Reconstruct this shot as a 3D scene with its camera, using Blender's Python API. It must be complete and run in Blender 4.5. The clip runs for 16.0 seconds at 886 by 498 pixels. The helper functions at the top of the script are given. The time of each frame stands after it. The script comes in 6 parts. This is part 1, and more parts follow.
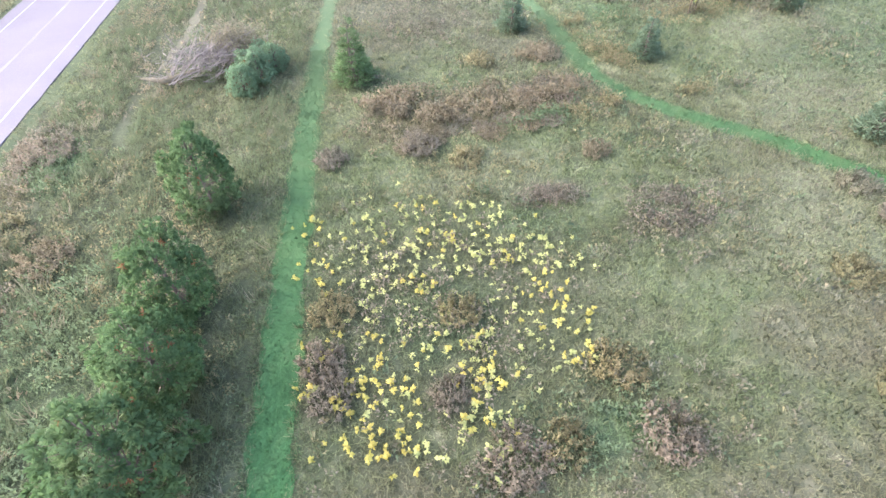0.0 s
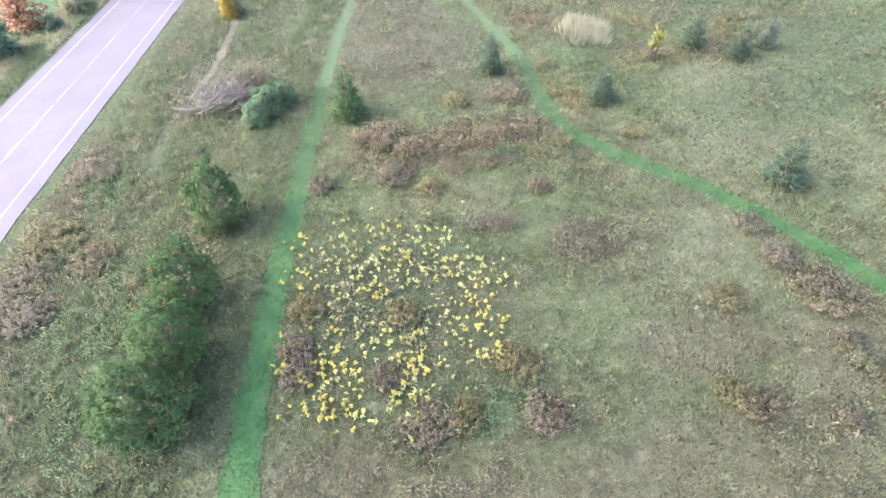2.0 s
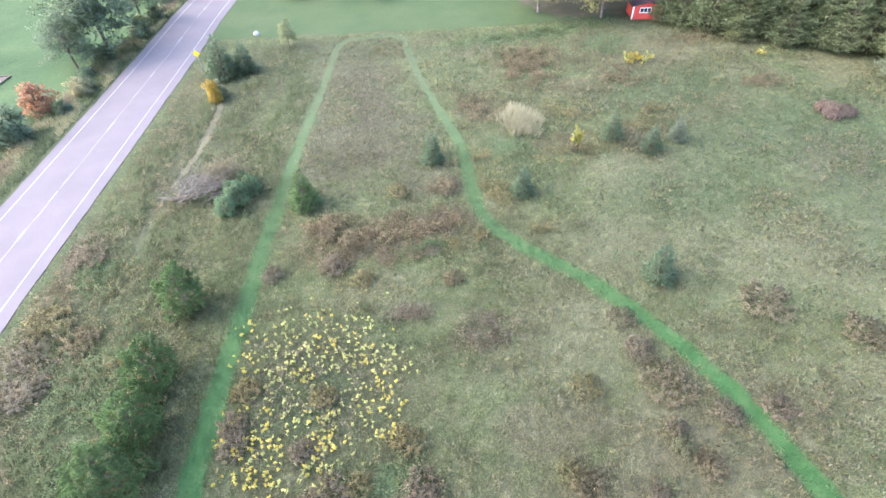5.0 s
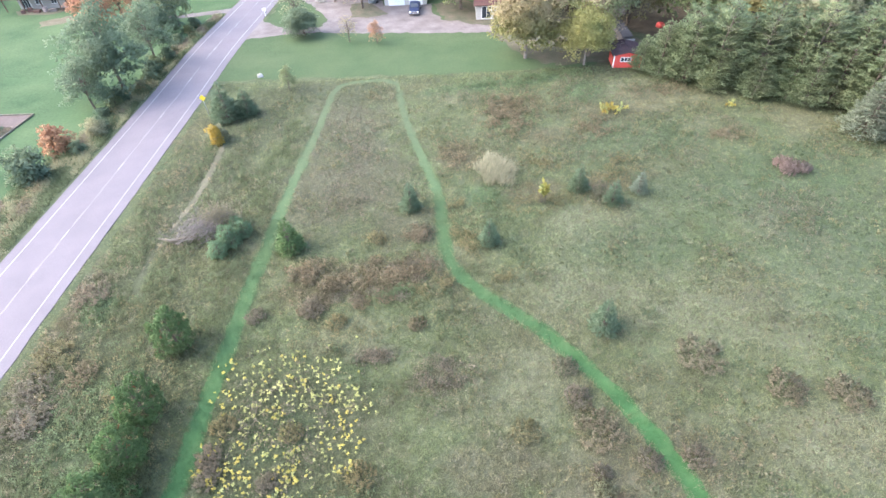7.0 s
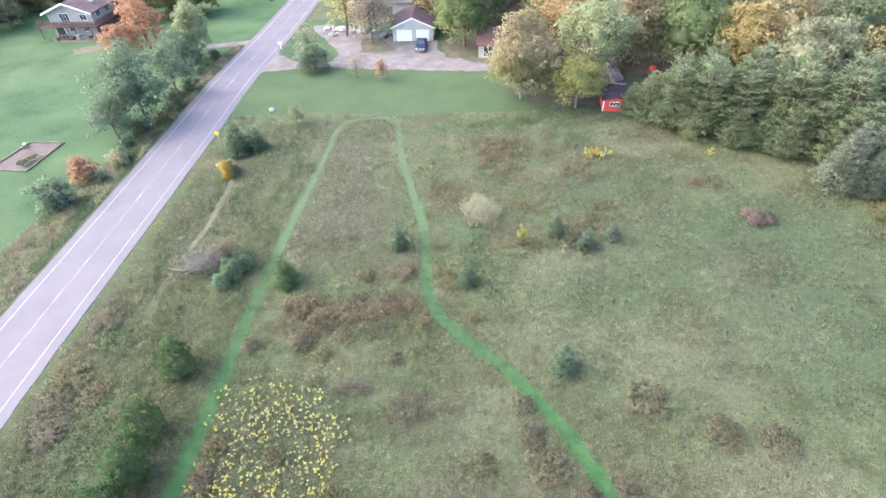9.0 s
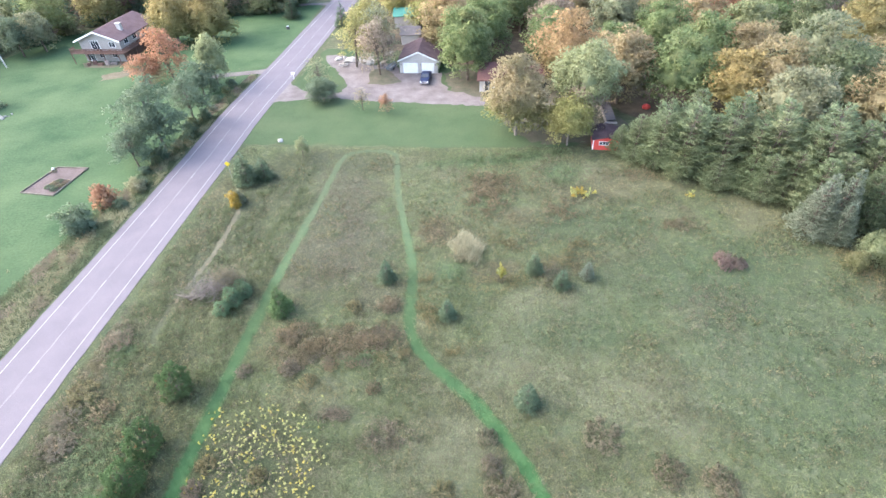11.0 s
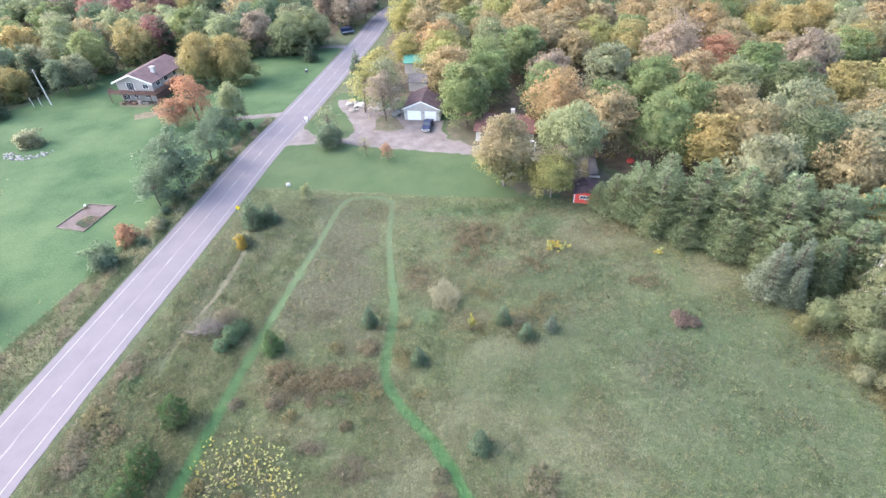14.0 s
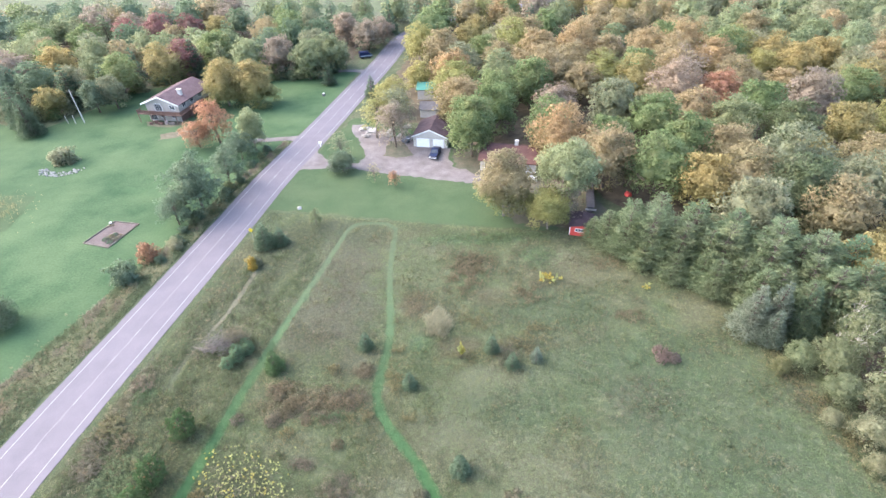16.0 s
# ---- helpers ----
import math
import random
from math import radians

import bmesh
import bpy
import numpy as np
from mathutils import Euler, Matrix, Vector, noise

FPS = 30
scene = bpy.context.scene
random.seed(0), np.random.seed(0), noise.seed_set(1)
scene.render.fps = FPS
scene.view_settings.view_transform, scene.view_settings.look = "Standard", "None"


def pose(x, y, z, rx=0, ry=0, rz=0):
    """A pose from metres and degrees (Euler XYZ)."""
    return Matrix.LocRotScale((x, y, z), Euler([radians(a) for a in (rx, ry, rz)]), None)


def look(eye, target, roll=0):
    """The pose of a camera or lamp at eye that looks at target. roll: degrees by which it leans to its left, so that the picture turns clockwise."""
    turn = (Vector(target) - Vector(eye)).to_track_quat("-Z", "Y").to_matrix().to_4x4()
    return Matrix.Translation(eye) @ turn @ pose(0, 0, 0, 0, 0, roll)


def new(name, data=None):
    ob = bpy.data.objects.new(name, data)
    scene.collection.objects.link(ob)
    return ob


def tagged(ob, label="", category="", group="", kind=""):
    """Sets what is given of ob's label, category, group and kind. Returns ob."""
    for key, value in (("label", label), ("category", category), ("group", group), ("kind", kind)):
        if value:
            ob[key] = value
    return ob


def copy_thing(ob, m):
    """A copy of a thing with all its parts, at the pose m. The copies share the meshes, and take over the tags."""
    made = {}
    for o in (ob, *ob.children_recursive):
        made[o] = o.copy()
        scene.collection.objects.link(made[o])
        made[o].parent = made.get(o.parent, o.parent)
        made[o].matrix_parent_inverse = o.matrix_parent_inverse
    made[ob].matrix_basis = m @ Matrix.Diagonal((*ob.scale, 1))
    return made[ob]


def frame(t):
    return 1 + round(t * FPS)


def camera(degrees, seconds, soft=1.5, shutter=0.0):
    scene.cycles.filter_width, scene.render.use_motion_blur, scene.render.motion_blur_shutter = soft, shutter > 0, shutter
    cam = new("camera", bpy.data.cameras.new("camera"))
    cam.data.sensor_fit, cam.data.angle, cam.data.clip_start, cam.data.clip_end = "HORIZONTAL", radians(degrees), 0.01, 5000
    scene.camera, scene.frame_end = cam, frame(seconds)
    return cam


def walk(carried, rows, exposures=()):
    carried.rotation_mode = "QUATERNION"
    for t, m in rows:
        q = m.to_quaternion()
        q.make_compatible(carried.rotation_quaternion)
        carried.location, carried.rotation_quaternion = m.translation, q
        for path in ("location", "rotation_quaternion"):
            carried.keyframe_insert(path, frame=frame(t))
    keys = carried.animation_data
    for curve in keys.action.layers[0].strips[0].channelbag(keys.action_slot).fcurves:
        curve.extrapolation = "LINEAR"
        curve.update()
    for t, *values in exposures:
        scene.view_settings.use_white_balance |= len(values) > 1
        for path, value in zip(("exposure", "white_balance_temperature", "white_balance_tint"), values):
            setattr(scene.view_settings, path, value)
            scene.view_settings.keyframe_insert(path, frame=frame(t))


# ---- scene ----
cam = camera(83.6, 16.0, 1.5)
PATH = [
    (0, (-19.471, 12.101, 15.3), (-19.054, 13.395, 13.833), -2.0),
    (0.5, (-19.293, 10.504, 16.019), (-18.899, 11.793, 14.541), -2.0),
    (1, (-18.707, 9.297, 17.071), (-18.328, 10.594, 15.596), -2.0),
    (1.5, (-17.922, 8.523, 18.325), (-17.569, 9.838, 16.86), -2.3),
    (2, (-17.148, 8.122, 19.618), (-16.813, 9.449, 18.159), -2.3),
    (2.5, (-16.323, 7.877, 20.919), (-16.001, 9.215, 19.468), -2.3),
    (3, (-15.389, 7.495, 22.068), (-15.07, 8.846, 20.628), -2.4),
    (3.5, (-14.354, 7.087, 23.29), (-14.035, 8.447, 21.859), -2.5),
    (4, (-13.458, 6.708, 24.531), (-13.136, 8.074, 23.106), -2.6),
    (6.5, (-8.94, 5.008, 30.448), (-8.653, 6.421, 29.061), -2.7),
    (7, (-8.193, 4.572, 31.545), (-7.913, 5.997, 30.17), -2.6),
    (7.5, (-7.435, 4.079, 32.774), (-7.168, 5.515, 31.407), -2.5),
    (8, (-6.688, 3.587, 33.914), (-6.432, 5.033, 32.556), -2.4),
    (8.5, (-5.913, 3.206, 35.176), (-5.67, 4.661, 33.826), -2.3),
    (9, (-5.147, 2.876, 36.474), (-4.917, 4.339, 35.13), -2.2),
    (11.5, (-0.919, 0.938, 42.42), (-0.76, 2.446, 41.116), -2.1),
    (12, (-0.116, 0.535, 43.633), (0.028, 2.053, 42.338), -2.1),
    (12.5, (0.75, 0.067, 44.803), (0.879, 1.595, 43.518), -2.0),
    (13, (1.717, -0.352, 45.929), (1.835, 1.185, 44.655), -2.0),
    (13.5, (2.616, -0.899, 47.115), (2.726, 0.647, 45.851), -2.0),
    (14, (3.458, -1.416, 48.307), (3.558, 0.139, 47.053), -2.0),
    (14.5, (4.191, -1.791, 49.449), (4.275, -0.228, 48.204), -1.9),
    (15, (4.902, -2.242, 50.631), (4.969, -0.67, 49.396), -1.8),
    (15.5, (5.56, -2.709, 51.898), (5.611, -1.13, 50.671), -1.6),
    (16, (6.458, -3.157, 53.045), (6.494, -1.571, 51.827), -1.6),
]
walk(cam, [(t, look(eye, target, roll)) for t, eye, target, roll in PATH], [(0.0, 3.37, 6500, 12), (3.5, 3.34, 6500, 11), (9.0, 3.19, 6500, 8.5), (16.0, 3.07, 6500, 8.5)])

from mathutils.geometry import delaunay_2d_cdt

# ---- light ----
world = bpy.data.worlds.new("overcast_sky")
world.use_nodes = True
scene.world = world
wn = world.node_tree
sky = wn.nodes.new("ShaderNodeTexSky")
sky.sky_type, sky.sun_disc = "NISHITA", False
sky.sun_elevation, sky.sun_rotation = radians(42), radians(285)
sky.dust_density = 3.0
wn.links.new(sky.outputs[0], wn.nodes["Background"].inputs[0])
wn.nodes["Background"].inputs[1].default_value = 0.15
sun_data = bpy.data.lights.new("sun", "SUN")
sun_data.energy, sun_data.angle, sun_data.color = 0.42, radians(80), (1.0, 0.95, 0.88)
sun = new("sun", sun_data)
sun.matrix_world = look((-60, 16, 56), (0, 0, 0))

# ---- small tools ----


def mesh_of(name, verts, faces, mats, face_mats=None, smooth=False, normals=None):
    """A mesh from arrays; faces all have the same number of corners."""
    V = np.asarray(verts, np.float32).reshape(-1, 3)
    F = np.asarray(faces, np.int32)
    me = bpy.data.meshes.new(name)
    n, k = F.shape
    me.vertices.add(len(V))
    me.vertices.foreach_set("co", V.ravel())
    me.loops.add(n * k)
    me.loops.foreach_set("vertex_index", F.ravel())
    me.polygons.add(n)
    me.polygons.foreach_set("loop_start", np.arange(0, n * k, k, dtype=np.int32))
    for m in mats if isinstance(mats, (list, tuple)) else [mats]:
        me.materials.append(m)
    if face_mats is not None:
        me.polygons.foreach_set("material_index", np.asarray(face_mats, np.int32))
    me.polygons.foreach_set("use_smooth", np.full(n, smooth))
    me.update(calc_edges=True)
    if normals is not None:
        me.polygons.foreach_set("use_smooth", np.full(n, True))
        me.normals_split_custom_set_from_vertices(np.asarray(normals, np.float32))
    return me


def part(name, bm, material, parent=None, label=""):
    me = bpy.data.meshes.new(name)
    bm.to_mesh(me)
    bm.free()
    me.materials.append(material)
    ob = new(name, me)
    ob.parent = parent
    if label:
        ob["label"] = label
    return ob


def thing(name, x, y, z=0.0, turn=0.0):
    ob = new(name)
    ob.matrix_basis = pose(x, y, z, 0, 0, turn)
    ob.empty_display_size = 0.2
    return ob


def box_bm(boxes, bevel=0.0):
    """Boxes as (x0, y0, z0, x1, y1, z1), joined, with rounded edges."""
    bm = bmesh.new()
    for x0, y0, z0, x1, y1, z1 in boxes:
        made = bmesh.ops.create_cube(bm, size=1.0, matrix=Matrix.Translation(((x0 + x1) / 2, (y0 + y1) / 2, (z0 + z1) / 2)) @ Matrix.Diagonal((abs(x1 - x0), abs(y1 - y0), abs(z1 - z0), 1)))
    if bevel:
        bmesh.ops.bevel(bm, geom=bm.edges[:], offset=bevel, segments=1, affect="EDGES")
    return bm


def prism_bm(outline, axis_from, axis_to):
    """An outline of (x, z) drawn out along y."""
    bm = bmesh.new()
    a = [bm.verts.new((x, axis_from, z)) for x, z in outline]
    b = [bm.verts.new((x, axis_to, z)) for x, z in outline]
    n = len(outline)
    bm.faces.new(a)
    bm.faces.new(b[::-1])
    for i in range(n):
        bm.faces.new((a[i], b[i], b[(i + 1) % n], a[(i + 1) % n])[::-1])
    bmesh.ops.recalc_face_normals(bm, faces=bm.faces[:])
    return bm


def tube(points, radii, sides=6):
    """Verts and quads of a tapered tube along points."""
    P = np.asarray(points, float)
    V, F = [], []
    for i, p in enumerate(P):
        d = P[min(i + 1, len(P) - 1)] - P[max(i - 1, 0)]
        d /= np.linalg.norm(d) + 1e-9
        u = np.cross(d, (0.3, 1, 0.2))
        u /= np.linalg.norm(u) + 1e-9
        w = np.cross(d, u)
        for s in range(sides):
            a = 2 * math.pi * s / sides
            V.append(p + radii[i] * (math.cos(a) * u + math.sin(a) * w))
    for i in range(len(P) - 1):
        for s in range(sides):
            t = (s + 1) % sides
            F.append((i * sides + s, i * sides + t, (i + 1) * sides + t, (i + 1) * sides + s))
    return np.array(V), np.array(F)


def joined(bits):
    V, F, at = [], [], 0
    for v, f, *_ in bits:
        V.append(v)
        F.append(np.asarray(f) + at)
        at += len(v)
    return np.concatenate(V), np.concatenate(F)


def facing(V, N):
    """Turns each leaf so that its front looks along its normal; gives verts, faces and normals."""
    N = N / (np.linalg.norm(N, axis=1, keepdims=True) + 1e-9)
    k = V.shape[1]
    g = np.cross(V[:, 1] - V[:, 0], V[:, -1] - V[:, 0])
    turn = (g * N).sum(1) < 0
    V[turn] = V[turn][:, [0, *range(k - 1, 0, -1)]]
    return V.reshape(-1, 3), np.arange(len(V) * k).reshape(-1, k), np.repeat(N, k, 0)


def cards(at, along, size, wide, r, out, up=None, plain=False, uneven=0.28):
    """Pointed leaves: one rhombus at each place, lying along a direction, shaded as part of a mass that looks outwards."""
    n = len(at)
    along = along / (np.linalg.norm(along, axis=1, keepdims=True) + 1e-9)
    side = np.cross(along, r.normal(size=(n, 3)) if up is None else up + 0.35 * r.normal(size=(n, 3)))
    side /= np.linalg.norm(side, axis=1, keepdims=True) + 1e-9
    fold = np.cross(side, along)
    L = (size * r.uniform(0.65, 1.35, n))[:, None]
    W = L * wide
    V = np.stack([at, at + along * L * 0.45 + side * W * 0.5 + fold * L * 0.08, at + along * L, at + along * L * 0.45 - side * W * 0.5 + fold * L * 0.08], 1)
    if plain:
        V = np.stack([at, at + along * L + side * W * 0.5, at + along * L - side * W * 0.5], 1)
    return facing(V, out + uneven * r.normal(size=(n, 3)))


def blades(at, height, lean, width, r, bent=0.0):
    """Grass blades: one thin pointed strip each."""
    n = len(at)
    a = r.uniform(0, 2 * math.pi, n)
    side = np.stack([np.cos(a), np.sin(a), np.zeros(n)], 1) * np.reshape(width, (-1, 1)) / 2
    off = np.concatenate([r.normal(size=(n, 2)) * np.reshape(lean, (-1, 1)) + bent, np.ones((n, 1))], 1) * np.reshape(height, (-1, 1))
    V = np.stack([at - side, at + side, at + off], 1)
    return facing(V, np.array([0, 0, 1.0]) + 0.2 * r.normal(size=(n, 3)))


# ---- materials ----
def mat_new(name):
    m = bpy.data.materials.new(name)
    m.use_nodes = True
    return m, m.node_tree, m.node_tree.nodes["Principled BSDF"]


def node(nt, kind, **values):
    n = nt.nodes.new(kind)
    for k, v in values.items():
        n.inputs[k].default_value = v
    return n


def ramp(nt, fac, stops):
    n = nt.nodes.new("ShaderNodeValToRGB")
    e = n.color_ramp.elements
    while len(e) < len(stops):
        e.new(0.5)
    for el, (p, c) in zip(e, stops):
        el.position, el.color = p, (*c, 1)
    nt.links.new(fac, n.inputs[0])
    return n.outputs[0]


def noise_of(nt, where, scale, detail=5.0, rough=0.6):
    n = node(nt, "ShaderNodeTexNoise", Scale=scale, Detail=detail, Roughness=rough)
    nt.links.new(where, n.inputs["Vector"])
    return n.outputs[0]


def mix_of(nt, fac, a, b, how="MIX"):
    n = nt.nodes.new("ShaderNodeMix")
    n.data_type, n.blend_type = "RGBA", how
    for sock, v in ((n.inputs[0], fac), (n.inputs[6], a), (n.inputs[7], b)):
        if isinstance(v, (int, float)):
            sock.default_value = v
        elif isinstance(v, tuple):
            sock.default_value = (*v, 1)
        else:
            nt.links.new(v, sock)
    return n.outputs[2]


def place_of(nt):
    return nt.nodes.new("ShaderNodeNewGeometry").outputs["Position"]


def bump_of(nt, height, strength, distance):
    n = node(nt, "ShaderNodeBump", Strength=strength, Distance=distance)
    nt.links.new(height, n.inputs["Height"])
    return n.outputs[0]


def surface(name, dark, light, scale=3.0, fine=40.0, rough=0.9, bump=0.3, depth=0.02, metal=0.0, stain=None):
    """A surface with two scales of variation, in metres."""
    m, nt, b = mat_new(name)
    p = nt.nodes.new("ShaderNodeTexCoord").outputs["Object"]
    big, small = noise_of(nt, p, scale), noise_of(nt, p, fine, 3.0)
    c = ramp(nt, big, [(0.32, dark), (0.68, light)])
    c = mix_of(nt, 0.5, c, ramp(nt, small, [(0.3, (0.55, 0.55, 0.55)), (0.7, (1.3, 1.3, 1.3))]), "MULTIPLY")
    if stain:
        c = mix_of(nt, ramp(nt, noise_of(nt, p, scale * 0.4, 6.0), [(0.55, (0, 0, 0)), (0.72, (1, 1, 1))]), c, stain)
    nt.links.new(c, b.inputs["Base Color"])
    b.inputs["Roughness"].default_value, b.inputs["Metallic"].default_value = rough, metal
    b.inputs["Specular IOR Level"].default_value = 0.08 if rough > 0.88 else 0.4
    nt.links.new(bump_of(nt, small, bump, depth), b.inputs["Normal"])
    return m


def foliage(name, dark, light, tint=0.25, thin=0.5, other=None, lower=None):
    """Leaves: a colour for each leaf, one tone for each plant, some light let through."""
    m, nt, b = mat_new(name)
    info = nt.nodes.new("ShaderNodeObjectInfo")
    geo = nt.nodes.new("ShaderNodeNewGeometry")
    mean = [(a + d) / 2 for a, d in zip(dark, light)]
    c = ramp(nt, geo.outputs["Random Per Island"], [(0.0, tuple(0.7 * a + 0.3 * m for a, m in zip(dark, mean))), (1.0, tuple(0.7 * a + 0.3 * m for a, m in zip(light, mean)))])
    patch = noise_of(nt, geo.outputs["Position"], 0.55, 3.0)
    if other:
        c = mix_of(nt, ramp(nt, noise_of(nt, geo.outputs["Position"], 0.22, 3.0), [(0.5, (0, 0, 0)), (0.68, (0.5, 0.5, 0.5))]), c, other)
    if lower:
        under, z0, z1 = lower
        sep = nt.nodes.new("ShaderNodeSeparateXYZ")
        nt.links.new(geo.outputs["Position"], sep.inputs[0])
        add = node(nt, "ShaderNodeMath")
        add.operation = "MULTIPLY_ADD"
        add.inputs[1].default_value = 7.0
        nt.links.new(noise_of(nt, geo.outputs["Position"], 0.5, 3.0), add.inputs[0])
        nt.links.new(sep.outputs[2], add.inputs[2])
        low = node(nt, "ShaderNodeMapRange", **{"From Min": z0, "From Max": z1, "To Min": 1.0, "To Max": 0.0})
        nt.links.new(add.outputs[0], low.inputs[0])
        c = mix_of(nt, low.outputs[0], c, under)
    c = mix_of(nt, 0.75, c, ramp(nt, patch, [(0.3, (0.74, 0.77, 0.74)), (0.7, (1.24, 1.2, 1.22))]), "MULTIPLY")
    c = mix_of(nt, 0.7, c, ramp(nt, noise_of(nt, geo.outputs["Position"], 2.6, 4.0, 0.7), [(0.32, (0.72, 0.74, 0.72)), (0.68, (1.25, 1.24, 1.25))]), "MULTIPLY")
    c = mix_of(nt, tint, c, ramp(nt, info.outputs["Random"], [(0.0, (0.55, 0.7, 0.6)), (0.5, (1, 1, 1)), (1.0, (1.5, 1.25, 1.1))]), "MULTIPLY")
    nt.links.new(c, b.inputs["Base Color"])
    b.inputs["Roughness"].default_value = 0.7
    b.inputs["Specular IOR Level"].default_value = 0.12
    t = nt.nodes.new("ShaderNodeBsdfTranslucent")
    nt.links.new(c, t.inputs[0])
    mixed = node(nt, "ShaderNodeMixShader", Fac=thin)
    nt.links.new(b.outputs[0], mixed.inputs[1])
    nt.links.new(t.outputs[0], mixed.inputs[2])
    nt.links.new(mixed.outputs[0], nt.nodes["Material Output"].inputs[0])
    return m


# stands of one plant in the field: tone, how pure, and ellipses of (x, y, rx, ry)
STANDS = [
    ((0.088, 0.083, 0.063), 0.6, [(-9, 62, 6, 10), (-12, 49, 5, 8), (-6, 50, 4, 7), (-5, 41, 4, 3), (31, 33, 4, 5), (-4.9, 24, 2.2, 1.5), (-9.3, 27.3, 1.9, 0.9), (-14, 32.7, 1.3, 0.8), (-33.7, 42.5, 1.6, 4), (-33, 30, 1.6, 6), (-20.9, 21, 0.9, 1.6), (-16.8, 19.4, 1.0, 0.9)]),
    ((0.063, 0.069, 0.043), 0.75, [(-16.3, 22.6, 6.0, 5.6), (-27, 52, 4, 12), (-31, 36, 4, 9), (-26, 30, 3.5, 10), (-30, 20, 5, 10), (-34, 26, 2, 9), (-50, 34, 4, 16), (52, 34, 2.5, 8), (54.5, 22, 2.5, 8), (-43, 58, 3, 14), (-36, 86, 2.5, 16), (-16, 73, 7, 4), (-6, 71, 6, 4), (-17.5, 66, 3.5, 6), (-22, 60, 3, 10)]),
    ((0.098, 0.089, 0.064), 0.6, [(-8, 11, 14, 4.5), (6, 14, 8, 4), (-20, 14, 3, 4), (-3, 17, 4, 2)]),
    ((0.088, 0.076, 0.050), 0.7, [(-10, 35.4, 8, 2.4), (12.6, 61.5, 4, 2.6), (16, 53, 5, 2.4), (3, 52, 2.5, 3), (9, 43.5, 4, 2), (18, 43, 4, 2), (-34, 35, 1.2, 3)]),
    ((0.134, 0.137, 0.090), 0.6, [(21, 24, 9, 5), (31, 26, 5, 4), (10, 29, 8, 5), (0, 22, 6, 4), (-11, 29.5, 4, 2), (7, 66, 3, 3), (20, 13, 6, 3), (14, 37, 7, 4), (-2, 36, 3, 2), (30, 62, 6, 3)]),
    ((0.060, 0.081, 0.045), 0.65, [(30, 39, 13, 6), (40, 33, 11, 12), (46, 20, 10, 10), (24, 50, 10, 5), (32, 24, 9, 9), (16, 33, 7, 4), (-16.5, 22.5, 2.5, 2.0), (-29, 25, 4, 6)]),
    ((0.072, 0.110, 0.058), 0.7, [(15, 68.5, 12, 1.8), (24, 63, 3, 3), (-12.6, 16.4, 1.5, 0.8), (-6.9, 32.9, 1.6, 0.8), (4, 44, 2, 2), (-31.5, 37.6, 1.5, 2)]),
    ((0.104, 0.098, 0.062), 0.6, [(36, 58, 9, 4), (46, 48, 5, 5)]),
]


